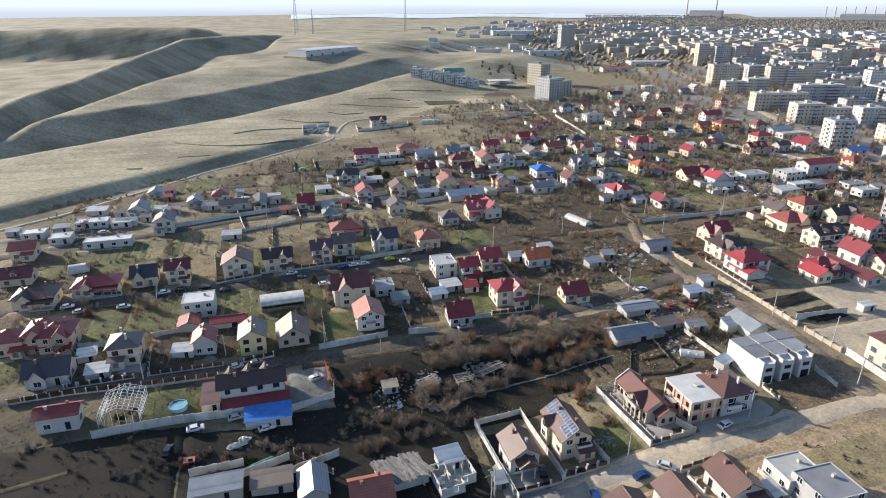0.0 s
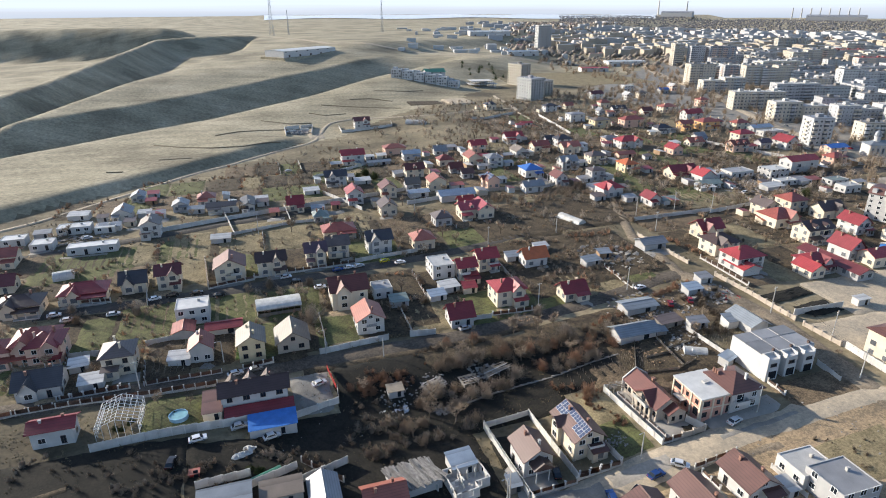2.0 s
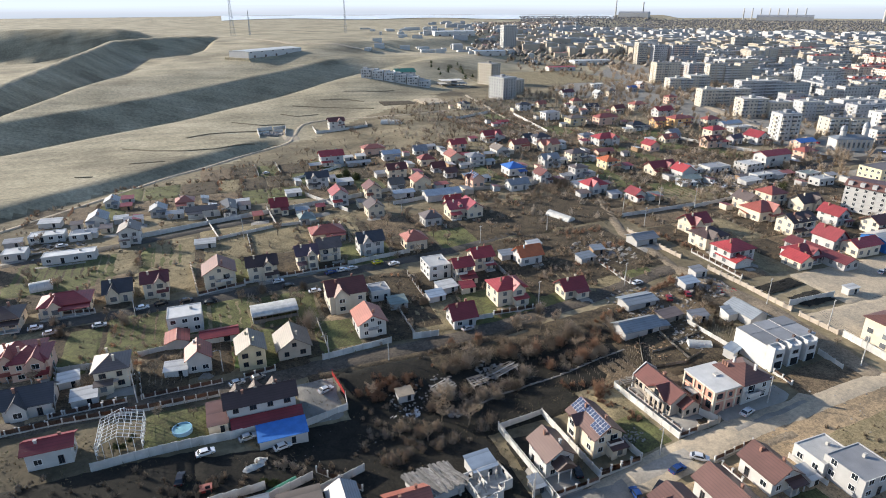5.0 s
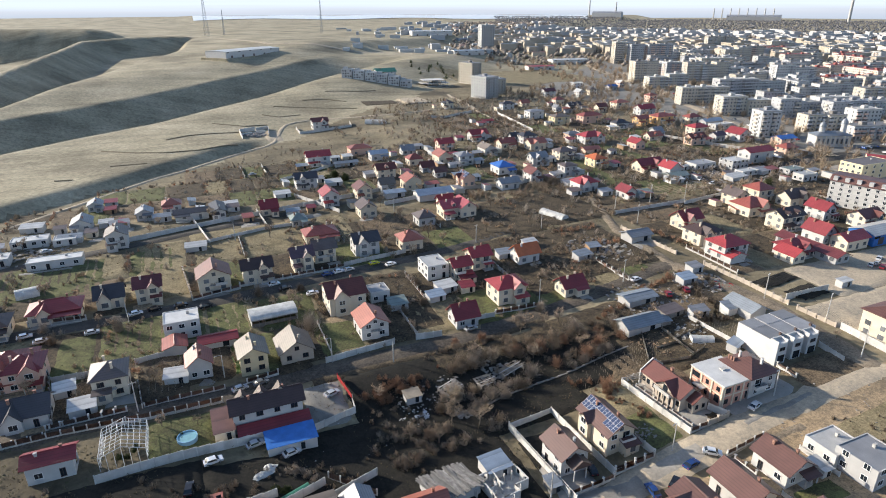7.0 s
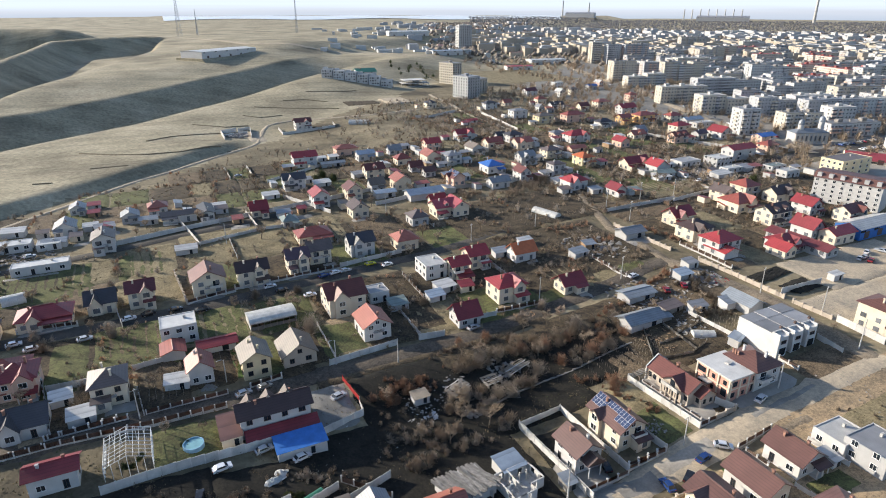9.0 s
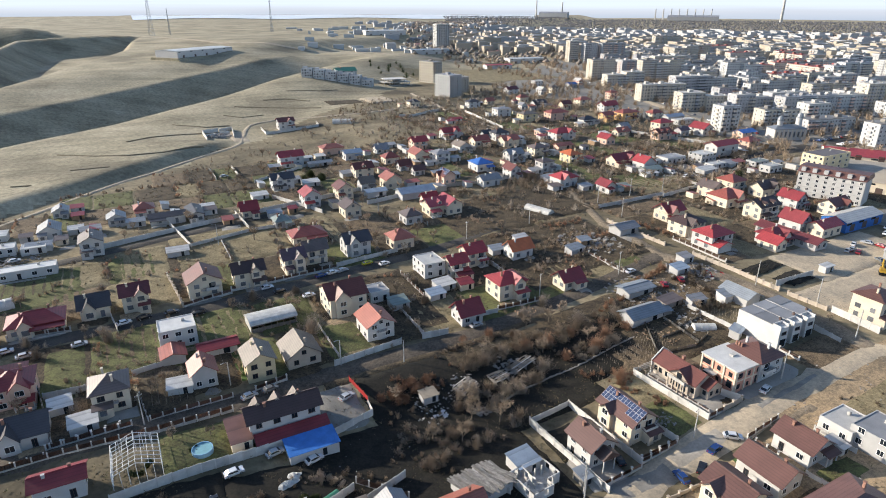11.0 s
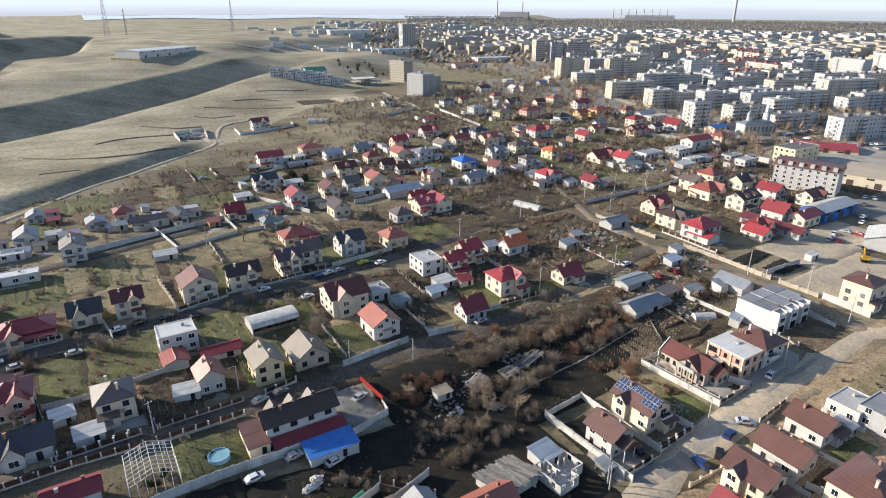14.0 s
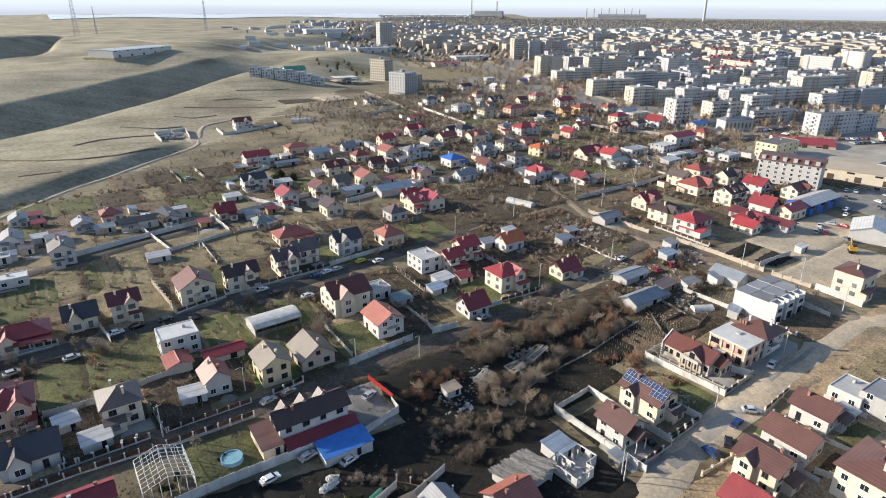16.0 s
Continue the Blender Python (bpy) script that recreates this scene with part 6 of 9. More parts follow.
def growing_house():
    """A low growing house: an arched plastic roof on grey posts, its weathered sides half open."""
    x, y, L, r, he = -10.3, 30.4, 14.5, 4.0, 2.3
    top = thing("greenhouse", x, y, ground(x, y), 2, "old growing house with an arched white plastic roof and grey posts", "greenhouse")
    bm = bmesh.new()
    arc = [(-(r + 0.15) * math.cos(math.pi * i / 8), he + 1.5 * math.sin(math.pi * i / 8)) for i in range(9)]
    under = [(v * 0.98, w - 0.08) for v, w in arc]
    add_prism(bm, under + arc[::-1], -L / 2 - 0.2, L / 2 + 0.2)
    bmesh.ops.recalc_face_normals(bm, faces=bm.faces[:])
    part("cover", mesh_of("cover", bm, "polythene"), top)
    for s_ in (-1, 1):
        for i in range(8):
            part("post", shared("growing_post", lambda: box_mesh("post", 0.14, 0.14, he + 0.9, "stake")), top, -L / 2 + 0.3 + i * (L - 0.6) / 7, s_ * r * 0.97, -0.8)
        part("side_sheet", shared("growing_side", lambda: box_mesh("side_sheet", L - 0.2, 0.06, 1.5, "weathered")), top, 0, s_ * r * 0.94, -0.5)
        part("side_sheet", shared("growing_band", lambda: box_mesh("side_sheet", L - 0.2, 0.06, 0.45, "weathered")), top, 0, s_ * r * 0.94, he - 0.5)
        bm = bmesh.new()
        add_prism(bm, [(-r * 0.95, -0.8), (r * 0.95, -0.8)] + [(v * 0.96, w - 0.1) for v, w in arc[::-1]], -0.04, 0.04)
        part("end_sheet", mesh_of("end_sheet", bm, "polythene"), top, s_ * (L / 2 - 0.05), 0, 0)


growing_house()


def lean_to(name, x, y, sx, sy, h0, h1, wall, roof, label, rz=0.0):
    """A small outbuilding with one sloping sheet roof: walls, roof, door."""
    top = thing(name, x, y, ground(x, y), rz, label, "shed", "outbuildings")
    bm = bmesh.new()
    add_prism(bm, [(-sy / 2, -0.8), (sy / 2, -0.8), (sy / 2, h1), (-sy / 2, h0)], -sx / 2, sx / 2)
    part("wall", mesh_of("wall", bm, wall), top)
    bm = bmesh.new()
    k = (h1 - h0) / sy
    add_prism(bm, [(-sy / 2 - 0.4, h0 - 0.4 * k), (sy / 2 + 0.3, h1 + 0.3 * k), (sy / 2 + 0.3, h1 + 0.3 * k + 0.09), (-sy / 2 - 0.4, h0 - 0.4 * k + 0.09)], -sx / 2 - 0.3, sx / 2 + 0.3)
    part("roof", mesh_of("roof", bm, roof), top)
    part("door", pane_mesh(1.0, 1.9), top, sx * 0.2, -sy / 2 - 0.04, 0)


lean_to("shed", -15.7, -30, 11.5, 5.6, 2.6, 3.2, "wall_white", "blue_paint", "white store with a bright blue sheet roof")
lean_to("annex", -18.6, -25.0, 17, 2.6, 2.1, 3.2, "wall_white", "roof_crimson", "lean-to with a dark red sheet roof")
for i in range(3):
    bm = bmesh.new()
    add_prism(bm, [(-2.0, -0.6), (2.0, -0.6), (0, 1.9)], -1.3, 1.5)
    peak = thing("cross_gable", -25.0 + i * 4.6, -18.5, ground(-20, -19) + 6.5, 90, "cream gable behind a dark brown roof ridge", "gable", "gables of the inn", me=mesh_of("cross_gable", bm, "wall_stone"))
    bm = bmesh.new()
    add_prism(bm, [(-2.2, -0.85), (0, 1.92), (2.2, -0.85), (2.2, -0.7), (0, 2.07), (-2.2, -0.7)], -1.2, 1.7)
    part("roof", mesh_of("roof", bm, "roof_umber"), peak)
fence("panel", 1.9, -9.6, -27.2, 1.8, -24.2)
lean_to("annex", -30.2, -20.4, 4.6, 9, 2.5, 3.2, "wall_cream", "roof_chestnut", "cream annex with a brown roof")
for i, (x, y, sx, sy, w, r) in enumerate((
        
         (115, -27, 6, 3, "wall_grey", "roof_grey"),
        (126, -30, 6, 4, "wall_white", "roof_zinc"), (128, -8, 6, 4, "wall_grey", "roof_bluegrey"), 
        (44, 22, 6, 4, "wall_white", "roof_bluegrey"), (50, 27, 7, 5, "wall_white", "roof_whiteroof"), (57, 24, 5, 4, "wall_cream", "roof_crimson"), (60, 30, 6, 4, "wall_cream", "roof_crimson"),
        (30, 22, 6, 5, "wall_grey", "roof_sage"), (-62, -1, 6, 4.5, "wall_white", "roof_whiteroof"), (-67, 9, 5, 4, "wall_white", "roof_whiteroof"), (-40, 5, 6, 4, "wall_white", "roof_whiteroof"),
        (82, 42, 6, 4, "wall_grey", "roof_zinc"), (88, 40, 5, 3, "timber", "roof_grey"), (96, 46, 6, 3, "wall_white", "roof_whiteroof"), (108, 26, 7, 4, "wall_grey", "roof_zinc"),
        (116, 30, 5, 3.5, "timber", "roof_zinc"), (-30, 98, 8, 4, "wall_white", "roof_whiteroof"), (-12, 150, 8, 4, "wall_white", "roof_whiteroof"), (15, 158, 8, 5, "wall_white", "roof_whiteroof"),
        (-60, 140, 8, 4, "wall_white", "roof_grey"), (-95, 150, 9, 5, "wall_white", "roof_whiteroof"), (-78, 128, 9, 4, "wall_white", "roof_zinc"), (45, 170, 9, 5, "wall_grey", "roof_whiteroof"),
        (70, 178, 10, 5, "wall_grey", "roof_grey"), (160, 110, 9, 6, "wall_white", "roof_grey"), (182, 78, 8, 5, "wall_white", "roof_sage"), (215, 92, 9, 6, "wall_white", "roof_whiteroof"),
        (238, 112, 9, 6, "wall_white", "roof_whiteroof"), (250, 82, 12, 6, "wall_white", "roof_whiteroof"), (275, 86, 10, 6, "wall_grey", "roof_grey"), (206, 40, 8, 5, "wall_cream", "roof_rust"))):
    lean_to("shed", x, y, sx, sy, 2.2, 2.9, w, r, "small makeshift garden shed with a sheet roof" if w != "wall_white" else "small whitewashed outhouse with a sheet roof", (i % 5 - 2) * 3)


def poly_tunnel(x, y, rz, L, r, label):
    """A half-round plastic growing tunnel on hoops."""
    top = thing("polytunnel", x, y, ground(x, y), rz, label, "greenhouse")
    bm = bmesh.new()
    prof = [(-r, -0.3)] + [(-r * math.cos(math.pi * i / 10), r * 0.9 * math.sin(math.pi * i / 10)) for i in range(11)] + [(r, -0.3)]
    add_prism(bm, list(reversed(prof)), -L / 2, L / 2)
    bmesh.ops.recalc_face_normals(bm, faces=bm.faces[:])
    cover = part("cover", mesh_of("cover", bm, "polythene"), top)
    for i in range(int(L / 2) + 1):
        bm = bmesh.new()
        pts = [(0, -(r + 0.02) * math.cos(math.pi * k / 10), (r + 0.02) * 0.9 * math.sin(math.pi * k / 10)) for k in range(11)]
        for p, q in zip(pts, pts[1:]):
            add_tube(bm, p, q, 0.04, 0.04, 4)
        part("hoop", shared(("hoop", r), lambda: mesh_of("hoop", bm, "metal")), cover, -L / 2 + i * L / int(L / 2), 0, 0)


poly_tunnel(124, 71, -74, 14, 2.4, "white plastic growing tunnel in a ploughed garden")
poly_tunnel(119, 325, -26, 17, 3.4, "white plastic growing tunnel on the hillside")
poly_tunnel(-86, 78, 10, 7, 3, "small white plastic tunnel in a back garden")
poly_tunnel(105.6, -38.4, -28, 6.5, 1.7, "small white plastic tunnel beside the sheds")


def greenhouse_frame():
    """A bare white lattice of a greenhouse with no panes."""
    x, y = -51.7, -21
    top = thing("greenhouse", x, y, ground(x, y), 0, "bare white-painted lattice frame of a greenhouse", "greenhouse")
    W, L, he, hr = 9.6, 11, 3.4, 5.2
    ys = [-L / 2 + i * L / 8 for i in range(9)]
    for v in ys:
        bm = bmesh.new()
        for p, q in (((-W / 2, v, 0), (-W / 2, v, he)), ((W / 2, v, 0), (W / 2, v, he)), ((-W / 2, v, he), (0, v, hr)), ((W / 2, v, he), (0, v, hr))):
            add_tube(bm, p, q, 0.065, 0.065, 5)
        part("frame_bay", mesh_of("frame_bay", bm, "frame"), top)
    for px, pz in ((-W / 2, he), (-W / 2, 2), (W / 2, he), (W / 2, 2), (-W / 4, (he + hr) / 2), (W / 4, (he + hr) / 2), (0, hr), (-W / 2, 1.1), (W / 2, 1.1), (-W * 0.37, he + (hr - he) * 0.26), (W * 0.37, he + (hr - he) * 0.26), (-W * 0.13, he + (hr - he) * 0.74), (W * 0.13, he + (hr - he) * 0.74)):
        bm = bmesh.new()
        add_tube(bm, (px, -L / 2, pz), (px, L / 2, pz), 0.05, 0.05, 5)
        part("purlin", mesh_of("purlin", bm, "frame"), top)
    for i in range(1, 6):
        for v in (-L / 2, L / 2):
            o = -W / 2 + i * W / 6
            bm = bmesh.new()
            add_tube(bm, (o, v, 0), (o, v, he + (hr - he) * (1 - abs(o) / (W / 2))), 0.06, 0.06, 5)
            part("stud", mesh_of("stud", bm, "frame"), top)


greenhouse_frame()


def pool():
    x, y = -38.5, -22
    top = thing("swimming_pool", x, y, ground(x, y), 0, "round blue above-ground garden pool", "pool")
    bm = bmesh.new()
    n = 24
    rings = [[bm.verts.new((r * math.cos(2 * math.pi * i / n), r * math.sin(2 * math.pi * i / n), z)) for i in range(n)] for r, z in ((2.35, -0.2), (2.35, 1.1), (2.15, 1.1), (2.15, 0.2))]
    for a, b in zip(rings, rings[1:]):
        for i in range(n):
            bm.faces.new((a[i], a[(i + 1) % n], b[(i + 1) % n], b[i]))
    bmesh.ops.recalc_face_normals(bm, faces=bm.faces[:])
    part("rim", mesh_of("rim", bm, "pool_wall"), top)
    bm = bmesh.new()
    add_tube(bm, (0, 0, 0), (0, 0, 0.85), 2.15, 2.15, 24)
    part("water", mesh_of("water", bm, "pool_water"), top)


pool()


def shell_building():
    """Roofless pale block walls of a house under construction, with gaps for doors and windows."""
    x, y = 25.6, -61.6
    top = thing("unfinished_house", x, y, ground(x, y), 6, "roofless pale block walls of an unfinished house", "house")
    runs = ((-4.6, 3.8, 4.6, 3.8), (4.6, 3.8, 4.6, -2.4), (4.6, -2.4, 1.0, -2.4), (1.0, -2.4, 1.0, -4.4), (1.0, -4.4, -4.6, -4.4), (-4.6, -4.4, -4.6, 3.8), (-1.2, 3.7, -1.2, -1.0), (-4.5, -0.4, -2.4, -0.4))
    for n_, (xa, ya, xb, yb) in enumerate(runs):
        d = math.hypot(xb - xa, yb - ya)
        bm = bmesh.new()
        add_box(bm, 0, -0.13, -0.6, d, 0.13, 0.9)
        cuts = max(1, round(d / 2.6))
        for i in range(cuts):
            add_box(bm, d * i / cuts, -0.125, 0.9, d * (i + 0.58) / cuts, 0.125, 2.55 + 0.2 * ((i + n_) % 2))
        add_box(bm, 0, -0.13, 2.45, d, 0.13, 2.75)
        part("wall", mesh_of("wall", bm, "fence_white"), top, xa, ya, 0, math.degrees(math.atan2(yb - ya, xb - xa)))
    bm = bmesh.new()
    add_box(bm, -4.45, -4.25, -0.6, 0.85, 3.65, 0.12)
    add_box(bm, 0.86, -2.25, -0.6, 4.45, 3.65, 0.12)
    part("floor_slab", mesh_of("floor_slab", bm, "concrete"), top)
    for o in (0.6, 2.6):
        part("pillar", shared("pillar", lambda: box_mesh("pillar", 0.3, 0.3, 3.0, "concrete")), top, o, 1.2, 0)


shell_building()


def slopes(bm, half, eave, ridge, x0, x1, centre=0.0, thick=0.16):
    """Both slabs of a gable roof along x, reaching over the eaves."""
    k = (ridge - eave) / half
    for s in (-1, 1):
        prof = [(centre, ridge), (centre + s * (half + 0.5), eave - 0.5 * k), (centre + s * (half + 0.5), eave - 0.5 * k + thick), (centre, ridge + thick)]
        add_prism(bm, prof if s < 0 else prof[::-1], x0, x1)


def villa(x, y):
    """A long low villa with a cross gable over a balcony, a small end wing and a fire wall."""
    top = thing("villa", x, y, ground(x, y), 90, "long pale stone villa with rust-brown tiled roof and cross gable", "house", "houses of the settlement")
    HOUSES.append((x, y, 8, 17))
    bm = bmesh.new()
    add_prism(bm, [(-3.4, -1.5), (3.4, -1.5), (3.4, 3.7), (0, 6.1), (-3.4, 3.7)], -5, 9.4)
    body = part("wall", mesh_of("wall", bm, "wall_stone"), top)
    bm = bmesh.new()
    slopes(bm, 3.4, 3.75, 6.15, -5.3, 9.4)
    main = part("roof", mesh_of("roof", bm, "roof_rustbrown"), top)
    bm = bmesh.new()
    add_prism(bm, [(-3.9, -1.5), (3.9, -1.5), (3.9, 3.9), (0, 6.7), (-3.9, 3.9)], 9.4, 9.7)
    part("fire_wall", mesh_of("fire_wall", bm, "wall_white"), top)
    bm = bmesh.new()
    add_prism(bm, [(-3.2, -1.5), (3.2, -1.5), (3.2, 3.85), (0, 6.0), (-3.2, 3.85)], 0.5, 3.9)
    wing = part("cross_wing", mesh_of("wall", bm, "wall_stone"), top, 0, 0, 0, 90)
    bm = bmesh.new()
    slopes(bm, 3.2, 3.9, 6.1, 0.2, 4.5)
    part("roof", mesh_of("roof", bm, "roof_rustbrown"), wing)
    bm = bmesh.new()
    add_prism(bm, [(-2.4, -1.5), (2.4, -1.5), (2.4, 3.2), (0, 4.8), (-2.4, 3.2)], -7.2, -5)
    end = part("end_wing", mesh_of("wall", bm, "wall_stone"), top, 0, -1.2, 0)
    bm = bmesh.new()
    slopes(bm, 2.4, 3.25, 4.85, -7.6, -4.6)
    part("roof", mesh_of("roof", bm, "roof_rustbrown"), end)
    bm = bmesh.new()
    add_box(bm, -2.8, 0, 0, 2.8, 1.3, 0.18)
    add_box(bm, -2.8, 1.2, 0.18, 2.8, 1.3, 0.95)
    part("balcony", mesh_of("balcony", bm, "concrete"), top, 0, 3.92, 2.9)
    for o in (-2.6, -0.9, 0.9, 2.6):
        part("pillar", shared("villa_pillar", lambda: box_mesh("pillar", 0.3, 0.3, 3.9, "wall_stone")), top, o, 5.0, -1.0)
    for o in (-1.8, 0, 1.8):
        part("window", pane_mesh(1.2, 1.9), wing, 3.93, -o, 0.4, 90)
    part("balcony_door", pane_mesh(1.6, 1.7), wing, 3.93, 0, 3.2, 90)
    for o in (4.4, 6.6, 8.3, -4.2):
        part("window", pane_mesh(1.1, 1.4), body, o, 3.42, 1.1, 180)
    for o in (-1.1, 1.1):
        part("window", pane_mesh(0.9, 1.3), end, -7.22, o, 1.0, -90)
    part("window", pane_mesh(1.0, 1.3), end, -6.1, 2.42, 1.0, 180)
    bm = bmesh.new()
    add_box(bm, -0.35, -0.35, 0, 0.35, 0.35, 1.6)
    add_box(bm, -0.45, -0.45, 1.6, 0.45, 0.45, 1.75)
    part("chimney", mesh_of("chimney", bm, "chimney_brick"), main, 3.5, -1.2, 5.0)
    top = thing("pergola", 75.4, -45.6, ground(75.4, -45.6), -4, "open pergola of pale timber beams beside the villa", "pergola")
    for i in range(5):
        part("beam", shared("pergola_beam", lambda: box_mesh("beam", 5.2, 0.12, 0.16, "stake")), top, 0, -1.4 + i * 0.7, 2.2)
    for a in (-2.4, 2.4):
        part("rail", shared("pergola_rail", lambda: box_mesh("rail", 0.14, 3.2, 0.16, "stake")), top, a, 0, 2.04)
        for b in (-1.4, 1.4):
            part("post", shared("pergola_post", lambda: box_mesh("post", 0.14, 0.14, 3.0, "stake")), top, a, b, -0.96)


def low_wall(points, h, mat, label):
    """A rough low wall of tilted lengths along a bent line."""
    rng = random.Random(19)
    bm = bmesh.new()
    for (x0, y0), (x1, y1) in zip(points, points[1:]):
        d = math.hypot(x1 - x0, y1 - y0)
        n = max(1, int(d / 2.2))
        for i in range(n):
            f = (i + 0.5) / n
            cx, cy = x0 + (x1 - x0) * f, y0 + (y1 - y0) * f
            m = Matrix.Translation((cx, cy, ground(cx, cy))) @ Euler((rng.uniform(-0.08, 0.08), rng.uniform(-0.03, 0.03), math.atan2(y1 - y0, x1 - x0) + rng.uniform(-0.04, 0.04))).to_matrix().to_4x4()
            for v in add_box(bm, -d / n / 2 - 0.1, -0.2, -0.6, d / n / 2 + 0.1, 0.2, h * rng.uniform(0.7, 1.1)):
                v.co = m @ v.co
    tagged(new("low_wall", mesh_of("low_wall", bm, mat)), label, "wall")


villa(80.1, -55.0)
low_wall([(36, -33.5), (42.6, -31.9), (52.4, -31.5), (59.2, -31.9), (65.2, -32.0), (75.6, -31.2), (84.6, -30.6)], 0.4, "rubble", "low crumbling grey wall along the gully garden")


def plank_shed(x, y, L, W):
    """A ramshackle grey shed roofed with loose weathered boards."""
    rng = random.Random(71)
    top = thing("plank_shed", x, y, ground(x, y), 6, "ramshackle shed roofed with loose grey weathered boards", "shed")
    bm = bmesh.new()
    add_box(bm, -L / 2, -W / 2, -0.8, L / 2, W / 2, 2.5)
    part("wall", mesh_of("wall", bm, "wall_grey"), top)
    for layer in range(2):
        for i in range(20):
            bm = bmesh.new()
            add_box(bm, -W / 2 - rng.uniform(0.2, 0.9), -0.26, 0, W / 2 + rng.uniform(0.1, 0.8), 0.26, 0.06)
            board = part("roof_board", mesh_of("roof_board", bm, rng.choice(("rubble", "weathered", "weathered"))), top)
            board.matrix_basis = Matrix.Translation((-L / 2 + (i + 0.5) / 20 * L + rng.uniform(-0.15, 0.15), rng.uniform(-0.4, 0.4), 2.62 + layer * 0.12 + rng.uniform(0, 0.1))) @ Euler((rng.uniform(-0.1, 0.1), rng.uniform(-0.06, 0.06), 1.57 + rng.uniform(-0.12, 0.12) + layer * 0.3)).to_matrix().to_4x4()


plank_shed(14, -57.4, 11, 8)
lean_to("shed", 26.1, -55.8, 6, 5.1, 2.6, 3.1, "wall_white", "roof_bluegrey", "small white store with a pale blue-grey sheet roof", 4)
lean_to("shed", -27, -53.8, 11, 5, 2.6, 3.1, "wall_stone", "roof_zinc", "walled store with a grey sheet roof")
lean_to("shed", -15.2, -53.7, 9, 5, 2.6, 3.0, "wall_stone", "roof_tan", "walled store with a beige roof deck")
house(-6.2, -56.5, "y", 8, 6, 2.6, 4.4, "gable", "grey", "grey", "shed")


def heap(name, x, y, r, count, mat, label, category, size=0.6, flat=0.35, seed=1):
    """A pile of loose lumps and slabs, too many to count."""
    rng = random.Random(seed)
    bm = bmesh.new()
    for _ in range(count):
        a, d = rng.random() * 6.283, r * rng.random() ** 0.7
        px, py = x + math.cos(a) * d, y + math.sin(a) * d
        s = size * (0.4 + rng.random())
        m = Matrix.Translation((px, py, ground(px, py) + s * flat * 0.3)) @ Euler((rng.uniform(-0.5, 0.5), rng.uniform(-0.5, 0.5), rng.random() * 3)).to_matrix().to_4x4()
        vs = add_box(bm, -s, -s * rng.uniform(0.3, 0.9), -s * flat, s, s * rng.uniform(0.3, 0.9), s * flat)
        for v in vs:
            v.co = m @ (v.co * rng.uniform(0.8, 1.1))
    tagged(new(name, mesh_of(name, bm, mat)), label, category, kind="stuff")


def mound(x, y, sx, sy, h, rz, seed, name="tarpaulin", mat="polythene", label="crumpled white plastic sheeting over a heap", category="sheet"):
    """A low heap with a crumpled skin."""
    bm = bmesh.new()
    n = 16
    grid = []
    for j in range(n + 1):
        for i in range(n + 1):
            u_, v_ = i / n * 2 - 1, j / n * 2 - 1
            q = max(0.0, 1 - (u_ * u_ + v_ * v_) ** 0.5)
            f = 1 + 0.25 * noise.noise((u_ * 2, v_ * 2, seed))
            grid.append(bm.verts.new((u_ * sx * f, v_ * sy * f, h * (q ** 0.6) * (0.6 + 0.7 * abs(noise.noise((u_ * 4, v_ * 4, seed + 3)))) + 0.12 * noise.noise((u_ * 9, v_ * 9, seed)) - 0.1)))
    for j in range(n):
        for i in range(n):
            k = j * (n + 1) + i
            bm.faces.new((grid[k], grid[k + 1], grid[k + n + 2], grid[k + n + 1]))
    thing(name, x, y, ground(x, y) + 0.15, rz, label, category, me=mesh_of(name, bm, mat))


mound(-24.0, -38.6, 2.3, 1.1, 1.1, 20, 2)
mound(-21.9, -36.6, 1.3, 1.5, 0.9, 60, 5)
heap("rubble", 19, -24, 6, 80, "rubble", "scattered pale rubble and rubbish", "rubble", 0.3, 0.4, 3)
heap("rubble", 29, -23.4, 4, 50, "rubble", "tumbled grey slabs and rubble in the gully", "rubble", 0.5, 0.25, 4)
heap("rubble", 45, -22.4, 4.5, 46, "rubble", "broken slabs of a ruined wall", "rubble", 0.7, 0.2, 5)
heap("scrap", 106, -16, 16, 260, "rubble", "scattered scrap and planks between the sheds", "rubbish", 0.5, 0.25, 6)
heap("scrap", 118, 34, 10, 120, "rubble", "piles of stone and scrap beside the garden", "rubbish", 0.6, 0.35, 7)
heap("scrap", 66, 0, 4, 20, "timber", "scattered boards in the grass", "rubbish", 0.6, 0.15, 8)
heap("stones", 118, -78, 13, 26, "rubble", "row of pale stones beside the dirt street", "stones", 0.26, 0.5, 9)
mound(160, -31, 7, 4, 0.9, 5, 12, "soil_heap", "dark_soil", "low dark heap of soil in the gravel yard", "soil")
mound(158, -20, 9, 3, 0.7, 5, 13, "soil_heap", "dark_soil", "low dark heap of soil beside a wall", "soil")
heap("scrap", 250, 92, 26, 260, "rubble", "crowded yard of parked scrap and pallets", "rubbish", 0.9, 0.35, 11)
heap("ruin", 23, 330, 9, 110, "rubble", "pale remains of a demolished house", "rubble", 1.2, 0.3, 12)
heap("scrap", -88, 118, 14, 110, "rubble", "scattered sheets and scrap in the gardens", "rubbish", 0.7, 0.2, 13)


